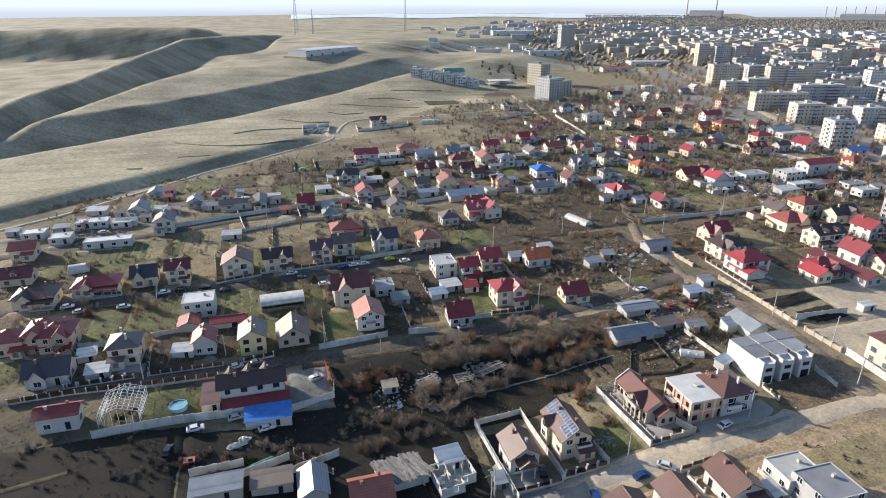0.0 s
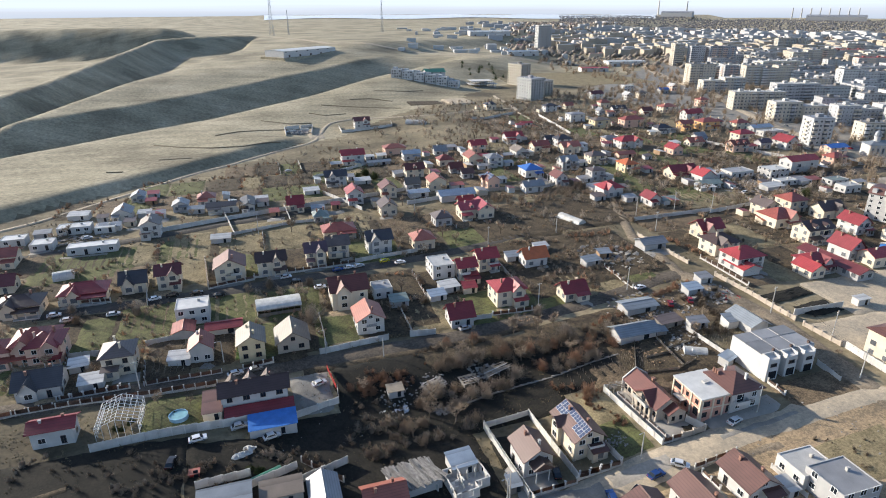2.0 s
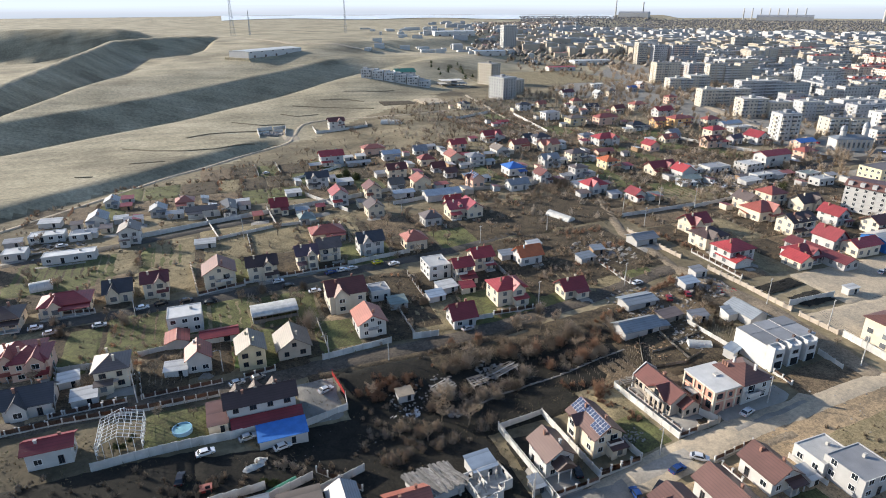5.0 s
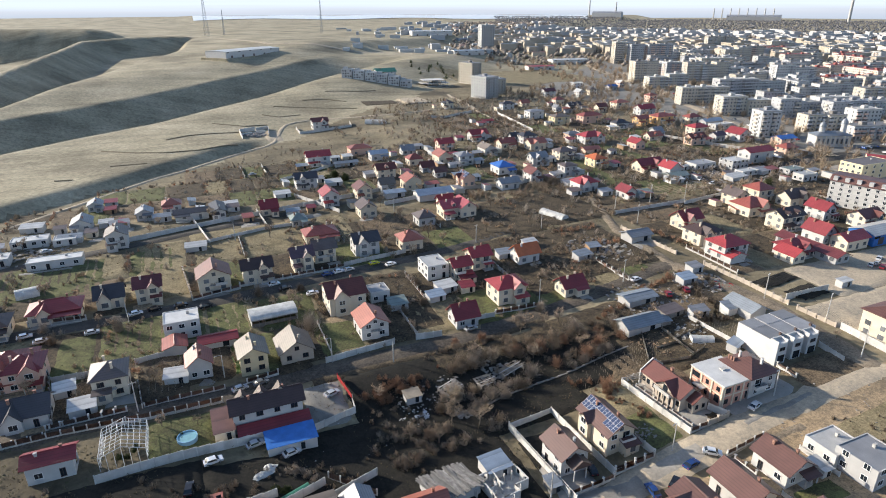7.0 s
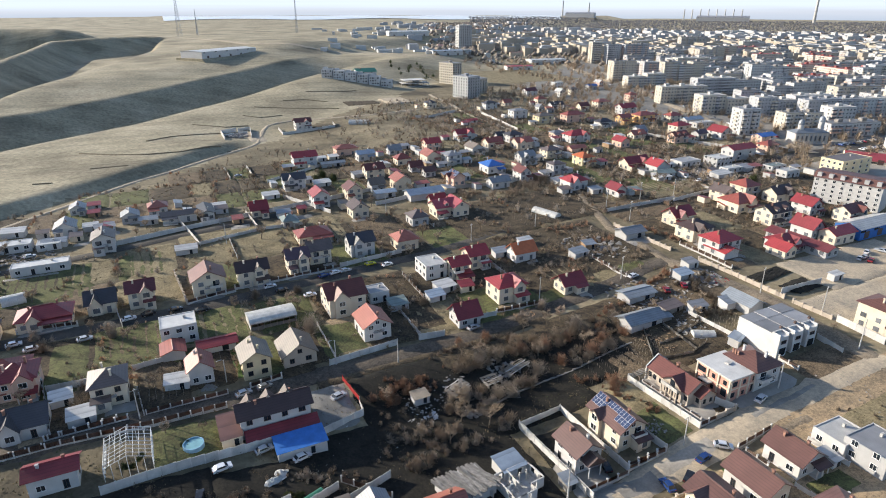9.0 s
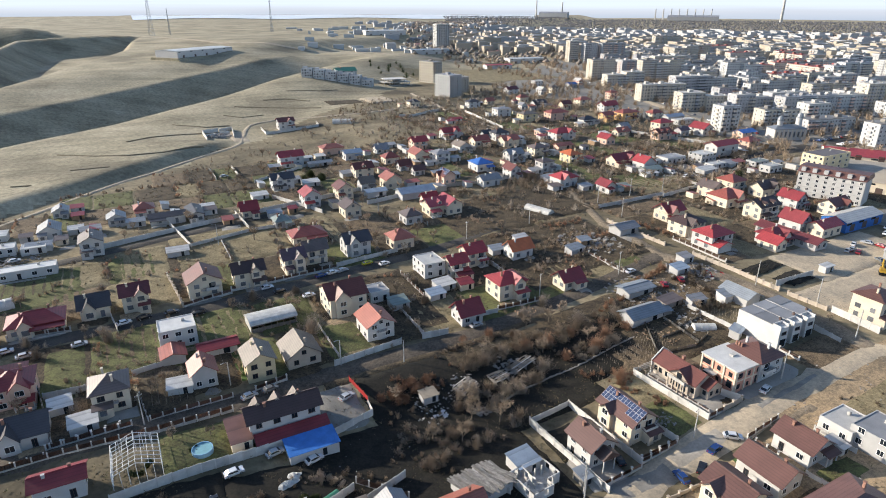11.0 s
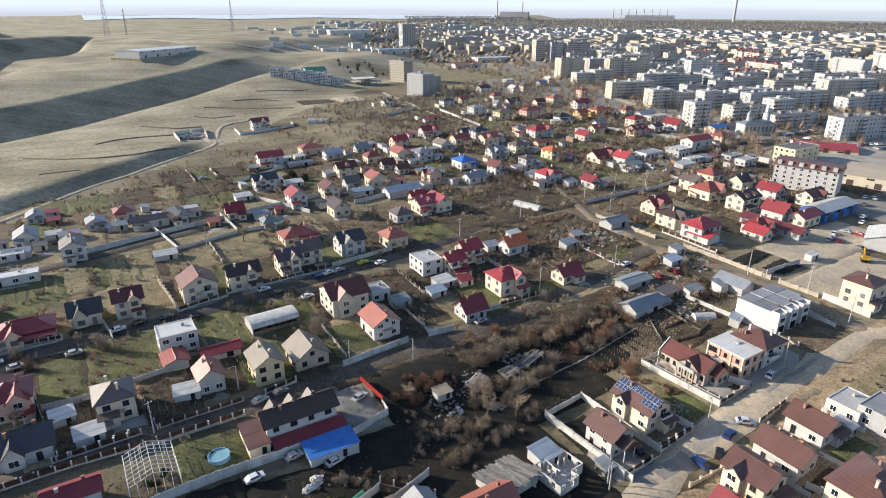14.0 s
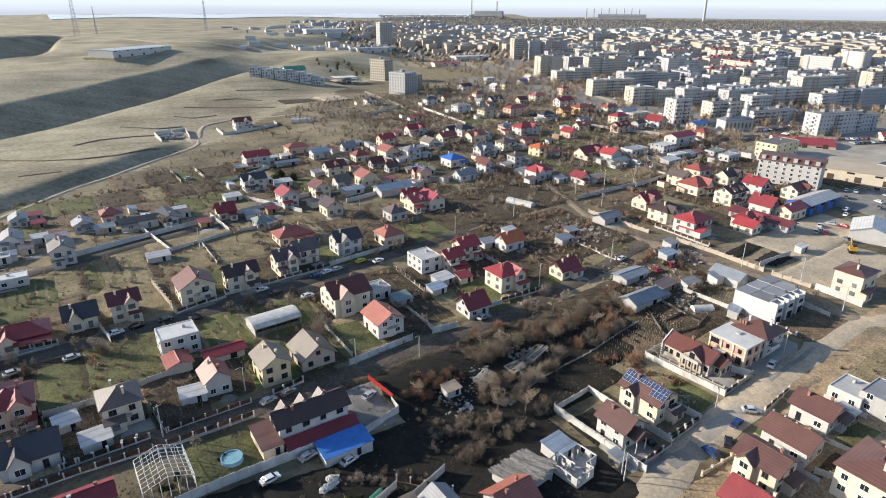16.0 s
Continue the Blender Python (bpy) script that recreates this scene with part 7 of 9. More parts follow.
def red_railing():
    top = thing("railing", 0.6, -10.6, ground(0.6, -12), -84, "red sheet-metal screen along the edge of a concrete yard", "fence")
    for i in range(4):
        part("panel", shared("red_rail_panel", lambda: box_mesh("panel", 2.7, 0.06, 1.3, "red_paint")), top, 1.4 + i * 2.76, 0, 0.5)
        part("post", shared("red_rail_post", lambda: box_mesh("post", 0.12, 0.12, 2.1, "red_paint")), top, i * 2.76, 0.12, 0)


red_railing()

rng = random.Random(8)
for hx, hy, hl, hw in list(HOUSES):
    if 110 < hx < 330 and 40 < hy < 420 or hy > 120 and hx < 110 and hy < 300:
        for _ in range(2):
            s = rng.choice((-1, 1))
            x, y = hx + s * (hl / 2 + rng.uniform(3, 7)), hy + rng.uniform(-9, 9)
            if all(abs(x - a) > l / 2 + 3 or abs(y - b) > w / 2 + 3 for a, b, l, w in HOUSES):
                sx, sy = rng.uniform(4, 8), rng.uniform(3, 5)
                lean_to("shed", x, y, sx, sy, 2.2, 2.8, rng.choice(("wall_white", "wall_grey", "wall_cream", "timber")), rng.choice(("roof_grey", "roof_taupe", "roof_rust", "roof_whiteroof", "roof_zinc", "roof_crimson")), "small garden outbuilding with a sheet roof", rng.choice((0, 90)))
                HOUSES.append((x, y, 8, 8))

# ---- garden plots, row by row between the streets ----
HEDGES = []


def plots(x0, x1, y0, y1, rows, seed, fenced=0.3):
    rng = random.Random(seed)
    for r in range(rows):
        a, b = y0 + (y1 - y0) * r / rows, y0 + (y1 - y0) * (r + 1) / rows
        x = x0
        while x < x1 - 6:
            w = min(rng.uniform(11, 21), x1 - x)
            if -0.67 * (x + w / 2) + 0.74 * (a + b) / 2 < 188:
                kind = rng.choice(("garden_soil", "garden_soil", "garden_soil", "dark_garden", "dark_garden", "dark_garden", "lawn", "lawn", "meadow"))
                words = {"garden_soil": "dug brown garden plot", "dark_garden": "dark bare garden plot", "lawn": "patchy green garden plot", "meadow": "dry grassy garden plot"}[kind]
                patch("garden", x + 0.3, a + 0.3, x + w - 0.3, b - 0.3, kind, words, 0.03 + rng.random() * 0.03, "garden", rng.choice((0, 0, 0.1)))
                HEDGES.append(((x, a + 1), (x, b - 1)))
                HEDGES.append(((x + 1, b), (x + w - 1, b)))
                if rng.random() < fenced and clear_line(x, a + 2, b - 2):
                    fence(rng.choice(("dark", "panel", "panel", "posts")), 1.3, x, a + 1.5, x, b - 1.5)
            x += w


def clear_line(x, y0, y1):
    return all(abs(x - a) > l / 2 + 0.6 or y0 > b + w / 2 or y1 < b - w / 2 for a, b, l, w in HOUSES)


plots(-112, 130, 1, 45, 2, 1)
plots(-112, 120, 58, 106, 2, 2)
plots(-120, 130, 150, 236, 3, 3, 0.15)
plots(150, 300, -12, 130, 5, 4, 0.16)
plots(165, 300, 130, 330, 6, 5, 0.06)
plots(100, 160, 140, 240, 3, 6, 0.1)

# ---- paved and trodden yards between the houses and the street ----
rng = random.Random(19)
for hx, hy, hl, hw in list(HOUSES):
    if math.hypot(hx + 25, hy + 150) < 300 and hy > -2 and hl > 6 and rng.random() < 0.7:
        d = rng.uniform(3.5, 6)
        a = rng.choice((-0.2, 0.0, 0.3)) * hl
        patch("yard", hx - hl / 2 + a, hy - hw / 2 - d, hx + hl / 2 + a * 0.5, hy - hw / 2 + 0.6, rng.choice(("paving", "concrete_yard", "dirt_road", "dark_garden")), "trodden and paved yard in front of a house", 0.17, "yard")

# ---- plots of other ground ----
patch("yard", 22, -118, 84, -79, "dirt_road", "trodden sandy ground round the new houses", 0.02)
patch("yard", -10, -27, 0.5, -11, "concrete_yard", "paved concrete yard", 0.10)
patch("garden", -47, -26.5, -32, -12, "lawn", "green garden lawn round the pool")
patch("field", -62, 18, -30, 46, "lawn", "rough green and brown plot beside the street")
patch("field", -30, 23, -16, 46, "lawn", "small trimmed green lawn")
patch("field", -52, 58, -33, 112, "meadow", "open dry meadow between the streets")
patch("field", -32, 82, 36, 118, "meadow", "open dry meadow between the streets")
patch("field", -100, 72, -62, 104, "lawn", "green back gardens with rubble")
patch("garden", -1, 2, 14, 22, "lawn", "grassy front garden")
patch("garden", -25, 3, -20, 22, "fresh_lawn", "dark green lawn beside the house")
patch("garden", 21, 4, 42, 48, "dark_garden", "dug brown garden with bare trees", 0.1, "garden", 0.06)
patch("garden", -71, -4.5, -60, 14, "garden_soil", "dark trodden yard beside the house", 0.1)
patch("field", -73, 19, -61, 42, "lawn", "rough green plot beside the street")
patch("garden", -50, -3, -37, 16, "dark_garden", "dug dark garden", 0.1, "garden", 0.08)
patch("field", 78, 60, 150, 104, "dark_garden", "ploughed dark brown field behind the houses", 0.1, "field", 0.16)
patch("field", 76, 8, 104, 60, "dark_garden", "dug brown allotments", 0.1, "field", 0.1)
patch("field", 100, 10, 134, 58, "dark_garden", "rough grass beside the lane")
patch("gully", 2, -45.5, 62, -9, "dark_soil", "near-black gully floor", 0.05)
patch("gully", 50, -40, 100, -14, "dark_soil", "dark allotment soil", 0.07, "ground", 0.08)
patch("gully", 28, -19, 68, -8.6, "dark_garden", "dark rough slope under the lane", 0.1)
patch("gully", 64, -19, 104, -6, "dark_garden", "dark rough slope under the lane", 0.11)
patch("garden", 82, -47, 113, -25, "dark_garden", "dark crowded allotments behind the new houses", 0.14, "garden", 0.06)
patch("garden", 100, -26, 134, -4, "garden_soil", "trodden ground between sheds and scrap", 0.1, "garden")
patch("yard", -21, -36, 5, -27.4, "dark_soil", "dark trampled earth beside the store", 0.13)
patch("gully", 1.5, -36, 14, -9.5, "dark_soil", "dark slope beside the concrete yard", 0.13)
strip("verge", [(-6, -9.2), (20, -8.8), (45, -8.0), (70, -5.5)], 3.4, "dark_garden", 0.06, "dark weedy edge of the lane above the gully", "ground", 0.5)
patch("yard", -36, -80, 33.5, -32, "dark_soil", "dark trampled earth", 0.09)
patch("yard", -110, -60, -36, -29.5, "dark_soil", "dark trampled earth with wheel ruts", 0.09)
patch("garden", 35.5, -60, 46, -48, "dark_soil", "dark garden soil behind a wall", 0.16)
patch("verge", 63, -67, 72, -54, "lawn", "rough grass verge beside the villa")
patch("verge", 63, -55, 72, -43, "meadow", "rough dry scrub ground beside the villa")
patch("yard", 74.0, -66.5, 84.5, -45, "paving", "pale paved forecourt round the villa", 0.13)
patch("garden", 80.4, -66.2, 84.6, -63.4, "dark_garden", "small dark planted bed", 0.2)
patch("garden", 84.5, -61, 90.5, -44, "garden_soil", "bare soil between the villa and the brick house", 0.15)
patch("garden", 71.5, -43, 84.5, -32.3, "garden_soil", "dug vine plots", 0.12, "garden", 0.05)
patch("yard", 35.5, -70, 46, -58, "paving", "paved forecourt", 0.2)
patch("yard", 88, -68, 110, -61.5, "paving", "concrete forecourt with slabs", 0.2)
patch("field", 84, -130, 170, -70, "dirt_road", "bare sandy building ground", 0.04)
# darker plot laid where the white row casts its shadow
patch("yard", 112, -72, 134, -59, "garden_soil", "brown soil beside the white row, its shadow put in as darker ground", 0.1)
patch("yard", 146.5, -60, 200, -38, "pale_dirt", "wide pale gravel yard", 0.1)
patch("yard", 168, -38, 230, -14, "pale_dirt", "wide pale gravel yard", 0.12)
patch("garden", 66, -84, 74, -79, "fresh_lawn", "small bright green lawn", 0.2)
patch("field", 300, 500, 480, 640, "meadow", "broad level dry field")
patch("field", 300, 120, 350, 142, "meadow", "dry fenced plot")
patch("field", 186, 66, 230, 90, "meadow", "dry plot between the houses")
patch("street", 300, 90, 372, 104, "asphalt", "asphalt street by the church", 0.12)
fence("panel", 1.9, 1.8, -24.2, 2.2, -20.2)

fence("panel", 1.9, 57, 325, 99, 327)
fence("panel", 1.9, 57, 325, 58, 346)
fence("panel", 1.9, 99, 327, 101, 340)
fence("panel", 1.9, 168, 325, 177, 319)
fence("panel", 1.9, 177, 319, 214, 338)


def white_row():
    """Six joined white houses, half built, stepping down the slope, with bare window holes."""
    x, y, turn_ = 189, 534, -30
    top = thing("terraced_building", x, y, ground(x, y), turn_, "stepped row of unfinished white houses with dark window holes", "building")
    for i in range(6):
        ux, drop = -35 + i * 13.4, -0.75 * i
        wx, wy = x + ux * math.cos(radians(turn_)), y + ux * math.sin(radians(turn_))
        base = ground(wx, wy) - ground(x, y)
        h = 9.3 if i < 5 else 7.0
        bm = bmesh.new()
        parapet_box(bm, -6.1, -6, 6.1, 6, -3, h)
        add_box(bm, -6.1, 2.0, h - 0.45, -1.5, 6, h + 1.6)
        unit = part("wall", mesh_of("wall", bm, "wall_white"), top, ux, 0, base)
        # dark panes on the wall stand in for the shade inside open holes
        for st in range(3):
            for k, o in enumerate((-4.3, -1.4, 1.4, 4.3)):
                if 0.8 + 2.9 * st + 1.7 < h and (i + k + st) % 4:
                    part("window", shared(("hole", k % 2), lambda: pane_mesh(1.1 + 0.6 * (k % 2), 1.4)), unit, o, -6.03, 0.9 + 2.9 * st)
            if 0.8 + 2.9 * st + 1.7 < h and i == 0:
                for o in (-3, 1, 4):
                    part("window", pane_mesh(1.5, 1.7), unit, -6.13, o, 0.8 + 2.9 * st, -90)
        part("balcony", shared("row_balcony", lambda: box_mesh("balcony", 5.2, 1.5, 1.1, "wall_white")), unit, 2.8, -6.77, 2.9)


def slab_building():
    """Bare concrete frame of two floors with a pale roof slab."""
    x, y = 254, 527
    top = thing("unfinished_building", x, y, ground(x, y), -6, "bare concrete frame with dark open floors and pale roof slab", "building")
    for z, sx, sy in ((-0.4, 31, 19), (3.1, 33, 20), (6.6, 26, 18)):
        part("floor_slab", box_mesh("floor_slab", sx, sy, 0.45, "fence_white" if z > 6 else "concrete"), top, -1.5 if z > 6 else 0, 0, z)
    for level, (hx, hy) in enumerate(((15, 9), (12.4, 8.4))):
        for i in range(6):
            for j in (-1, 0, 1):
                part("pillar", shared("frame_pillar", lambda: box_mesh("pillar", 0.5, 0.5, 3.06, "concrete")), top, -hx + i * hx * 0.4, j * hy, 0.05 + 3.5 * level)
    part("core", box_mesh("core", 7, 6, 7.0, "wall_grey"), top, 3, 3, -0.2)


def roofless_walls():
    """Low pale walls of a demolished house round a litter of rubble."""
    x, y = 24, 331
    top = thing("ruined_house", x, y, ground(x, y), 0, "low pale broken walls of a roofless house", "ruin")
    for xa, ya, xb, yb, h in ((-10, 13, 2, 18, 2.6), (3, 18.5, 13, 22, 2.0), (-10, 12.6, -11, -18, 2.2), (13, 21, 9, -10, 2.4), (-10, 0, -2, 3, 1.6), (2, 9, 9, 8, 1.8)):
        d = math.hypot(xb - xa, yb - ya)
        bm = bmesh.new()
        add_prism(bm, [(-0.2, -3.5), (0.2, -3.5), (0.2, h), (-0.2, h)], 0, d)
        part("wall", mesh_of("wall", bm, "fence_white"), top, xa, ya, ground(x + (xa + xb) / 2, y + (ya + yb) / 2) - ground(x, y), math.degrees(math.atan2(yb - ya, xb - xa)))


white_row()
slab_building()
roofless_walls()
patch("earthworks", 138, 414, 172, 436, "dark_garden", "dark pit dug into the slope", 0.12)
patch("earthworks", 176, 404, 202, 440, "pale_dirt", "pale heaped soil beside the pit", 0.9)
patch("earthworks", 186, 274, 208, 288, "red_soil", "reddish scraped soil on the slope", 0.12)
patch("yard", 30, 306, 42, 344, "pale_dirt", "pale hardstanding beside the track", 0.08)

# ---- the street in front of the flats ----
strip("road", [(560, 560), (465, 382), (421, 301), (384, 215), (373, 158), (361, 125), (352, 96)], 9, "pale_dirt", 0.3, "pale street in front of the blocks of flats")
patch("yard", 300, -70, 480, 82, "pale_yard", "wide pale concrete yards round the halls", 0.06, "yard")
patch("yard", 246, -34, 302, -2, "concrete_yard", "worn concrete yard beside the workshop", 0.1, "yard")
patch("car_park", 386, 84, 430, 108, "asphalt", "asphalt car park beside the church", 0.2, "car park")


def far_car(x, y, rz, colour):
    body, glass = shared(("car", colour), lambda: car_parts(colour))
    top = thing("car", x, y, ground(x, y) + 0.35, rz, f"{'dark red' if colour == 'wine' else colour} car parked by the blocks of flats", "car", "parked cars")
    b = part("body", body, top)
    part("glazing", glass, b)


rng = random.Random(61)
for i in range(26):
    x, y = 388 + (i % 13) * 3.1, (88, 103)[i // 13] + rng.uniform(-0.4, 0.4)
    if rng.random() < 0.75:
        far_car(x, y, 90, rng.choice(("white", "silver", "black", "grey", "navy", "wine", "white")))
for x, y in ((369, 140), (372, 171), (388, 213), (399, 240), (379, 190), (411, 268), (425, 300), (440, 330), (452, 350), (470, 384), (364, 118)):
    far_car(x + 3.2, y, 72, rng.choice(("white", "silver", "black", "grey", "wine")))


# ---- collapsed sheds in the gully, yard machines ----
def collapsed_shed(x, y, rz, L, seed):
    """Fallen walls and roof laths of a shed, heaped where it stood."""
    rng = random.Random(seed)
    top = thing("collapsed_shed", x, y, ground(x, y), rz, "fallen pale boards of a collapsed shed", "ruin", "collapsed sheds")
    for i in range(14):
        bm = bmesh.new()
        add_box(bm, -L / 2, -0.12, 0, L / 2, 0.12, 0.05)
        ob = part("board", mesh_of("board", bm, rng.choice(("fence_white", "stake", "rubble"))), top)
        ob.matrix_basis = Matrix.Translation((rng.uniform(-1, 1), -2 + i * 0.3, 0.5 + rng.uniform(0, 0.7))) @ Euler((rng.uniform(-0.3, 0.3), rng.uniform(-0.12, 0.12), rng.uniform(-0.12, 0.12))).to_matrix().to_4x4()
    for sx in (-0.45, 0.0, 0.45):
        bm = bmesh.new()
        add_box(bm, -0.08, -2.2, -0.3, 0.08, 2.2, 0.9)
        part("wall_stub", mesh_of("wall_stub", bm, "rubble"), top, sx * L, 0, 0)


collapsed_shed(48, -23.6, 12, 8, 1)
collapsed_shed(39, -25.4, 6, 5, 2)
collapsed_shed(28.5, -25, 24, 6, 3)


def excavator(x, y):
    top = thing("excavator", x, y, ground(x, y) + 0.3, 30, "yellow excavator standing in a gravel yard", "excavator")
    bm = bmesh.new()
    add_box(bm, -1.6, -1.2, 0.9, 1.4, 1.2, 2.2)
    part("body", mesh_of("body", bm, "digger_paint"), top)
    bm = bmesh.new()
    add_box(bm, -0.1, -1.15, 2.2, 1.3, 0.1, 3.2)
    part("cab", mesh_of("cab", bm, "glass"), top)
    for s in (-1.0, 1.0):
        bm = bmesh.new()
        add_prism(bm, [(-0.3, 0), (0.3, 0), (0.3, 0.9), (-0.3, 0.9)], -1.9, 1.9)
        part("track", mesh_of("track", bm, "tyre"), top, 0, s, 0)
    bm = bmesh.new()
    add_tube(bm, (1.2, 0.4, 1.8), (3.6, 0.4, 4.2), 0.28, 0.22, 6)
    add_tube(bm, (3.6, 0.4, 4.2), (5.2, 0.4, 1.6), 0.22, 0.16, 6)
    part("boom", mesh_of("boom", bm, "digger_paint"), top)
    bm = bmesh.new()
    add_prism(bm, [(-0.5, 0.6), (0.5, 0.6), (0.5, 1.6), (-0.5, 1.6)], 4.8, 5.8)
    part("bucket", mesh_of("bucket", bm, "metal"), top, 0, 0.4, 0)


excavator(191, -44.3)
lean_to("cabin", 175.5, -32.9, 5, 2.6, 2.5, 2.7, "wall_white", "roof_whiteroof", "white site cabin in a gravel yard")
lean_to("shed", 137, -2.5, 5, 4, 2.2, 2.8, "wall_grey", "roof_grey", "open grey shed among scrap")
heap("scrap", 132, -10, 9, 160, "rubble", "jumbled scrap, boards and pallets", "rubbish", 0.7, 0.3, 23)
heap("scrap", 138, -14, 4, 30, "red_paint", "rusty red scrap metal", "rubbish", 0.4, 0.3, 24)


def round_tank(x, y, rz, L, r):
    """A long green cylinder lying on its side behind the yard wall."""
    top = thing("storage_tank", x, y, ground(x, y), rz, "long green storage tank lying behind a wall", "tank")
    bm = bmesh.new()
    add_tube(bm, (-L / 2, 0, r), (L / 2, 0, r), r, r, 14)
    body = part("body", mesh_of("body", bm, "roof_green"), top)
    for o in (-L / 2 + 0.6, L / 2 - 0.6):
        bm = bmesh.new()
        add_box(bm, -0.15, -r, -0.3, 0.15, r, r * 0.6)
        part("cradle", mesh_of("cradle", bm, "concrete"), body, o, 0, 0)


fence("lath", 1.1, 84.0, -41.0, 96.0, -43.8)
fence("lath", 1.1, 92.8, -26.5, 84.0, -40.5)
fence("lath", 1.1, 96.0, -43.5, 103.0, -41.8)
fence("lath", 1.0, 99.5, -28.0, 98.0, -43.0)
fence("lath", 1.0, 91.0, -35.5, 98.5, -36.0)
fence("lath", 1.0, 98.8, -34.0, 110.5, -33.0)
fence("panel", 1.5, 110.8, -27.5, 112.0, -43.0)
lean_to("shed", 97.5, -25.2, 13, 3.0, 2.0, 2.5, "weathered", "roof_zinc", "long low shed with a grey sheet roof", -6)
lean_to("shed", 107.5, -22.6, 8, 4.0, 2.1, 2.7, "weathered", "roof_taupe", "low shed with a brown-grey sheet roof", 4)
lean_to("shed", 110.5, -46.0, 5, 3.0, 2.0, 2.4, "wall_white", "roof_bluegrey", "small hut with a pale blue sheet roof", 20)
heap("clutter", 92, -33, 7, 90, "timber", "planks, laths and garden clutter in the allotments", "rubbish", 0.5, 0.2, 41)
heap("clutter", 105, -35, 6, 80, "weathered", "grey boards and sheets in the allotments", "rubbish", 0.6, 0.2, 42)
heap("clutter", 121, 26, 9, 110, "weathered", "grey boards and scrap beside the lane", "rubbish", 0.7, 0.25, 43)


round_tank(-18.2, -47.0, 20, 7, 0.8)
lean_to("crate", -33.7, -43.5, 2.0, 1.2, 1.1, 1.2, "red_paint", "roof_terracotta", "small red crate on the dark earth")
lean_to("shed", 17.4, -24.9, 4.2, 3.2, 2.0, 2.3, "wall_grey", "stake", "small tumbledown hut with bare roof laths")
heap("rubbish", 16, -29.5, 4.5, 30, "polythene", "scattered bags and pale rubbish", "rubbish", 0.25, 0.3, 31)
heap("rubbish", 18, -31, 2.0, 24, "panel_frame", "blue-grey plastic rubbish", "rubbish", 0.4, 0.3, 32)
heap("rubble", 28.2, -34.5, 2.2, 40, "rubble", "heap of grey rubble among the bushes", "rubble", 0.5, 0.35, 33)
heap("litter", -5, -37, 13, 26, "polythene", "scraps of litter on the dark earth", "rubbish", 0.2, 0.2, 34)
strip("wheel_track", [(-100, -50), (-84, -46), (-70, -43), (-60, -41)], 3.0, "dark_garden", 0.11, "worn pale track over dark earth", "track", 0.5)

for i in range(16):
    far_car(396 + (i % 8) * 3.4 + rng.uniform(-0.3, 0.3), 46 + (i // 8) * 13 - (i % 8) * 1.6, 70, rng.choice(("white", "silver", "black", "grey", "navy", "wine")))
for x, y, a in ((262, -10, 20), (268, -22, 70), (276, -8, 30), (282, -20, 60), (290, -12, 40), (259, -26, 10)):
    far_car(x, y, a, rng.choice(("white", "silver", "black", "grey")))

for x, y, a, c in ((216.4, -24.6, 100, "silver"), (217.4, -29.4, 80, "wine"), (234.4, -22.5, 10, "white"), (242.4, -19.0, 5, "white"), (202.3, -37.1, 60, "grey")):
    far_car(x, y, a, c)

# ---- trees and scrub ----
def tree_meshes(seed, h, spread_):
    rng = random.Random(seed)
    trunk, crown = bmesh.new(), bmesh.new()
    top = Vector((rng.uniform(-0.3, 0.3), rng.uniform(-0.3, 0.3), h * 0.45))
    add_tube(trunk, (0, 0, -0.5), top, 0.17, 0.11, 7)
    for i in range(7):
        a = i * 0.9 + rng.random()
        start = Vector((0, 0, -0.5)).lerp(top, rng.uniform(0.55, 1.0))
        end = start + Vector((math.cos(a) * spread_ * 0.6, math.sin(a) * spread_ * 0.6, h * rng.uniform(0.22, 0.45)))
        add_tube(trunk, start, end, 0.075, 0.025, 5)
        for k in range(5):
            s2 = start.lerp(end, rng.uniform(0.35, 1))
            e2 = s2 + Vector((rng.uniform(-1, 1), rng.uniform(-1, 1), rng.uniform(0.2, 1.2))) * spread_ * 0.35
            add_tube(trunk, s2, e2, 0.03, 0.012, 3)
            for _ in range(14):
                p = s2.lerp(e2, rng.uniform(0.3, 1))
                d = Vector((rng.uniform(-1, 1), rng.uniform(-1, 1), rng.uniform(-0.1, 1.2))).normalized()
                w = d.cross(Vector((rng.uniform(-1, 1), rng.uniform(-1, 1), 0.2))).normalized() * 0.05
                crown.faces.new([crown.verts.new(p - w), crown.verts.new(p + w), crown.verts.new(p + d * spread_ * rng.uniform(0.15, 0.4))])
    return mesh_of("trunk", trunk, "bark"), mesh_of("crown", crown, "twigs")


def bare_tree(x, y, h, seed):
    k = seed % 5
    trunk, crown = shared(("tree", k), lambda: tree_meshes(k + 3, 5.0, 2.6))
    s = h / 5.0
    top = thing("bare_tree", x, y, ground(x, y), seed * 77 % 360, "leafless grey-brown garden tree", "tree", "bare trees")
    top.scale = (s, s, s)
    part("trunk", trunk, top)
    part("crown", crown, top)


def clear(x, y, margin=1.0):
    return all(abs(x - a) > l / 2 + margin or abs(y - b) > w / 2 + margin for a, b, l, w in HOUSES)


def on_road(x, y):
    return -9.5 < y < -1 or 45 < y < 57 and x < 60 or abs(y - (125 + 0.217 * (x + 10))) < 5 or 131 < x < 148 and y < 12 or -80 < y < -66 and x > 24


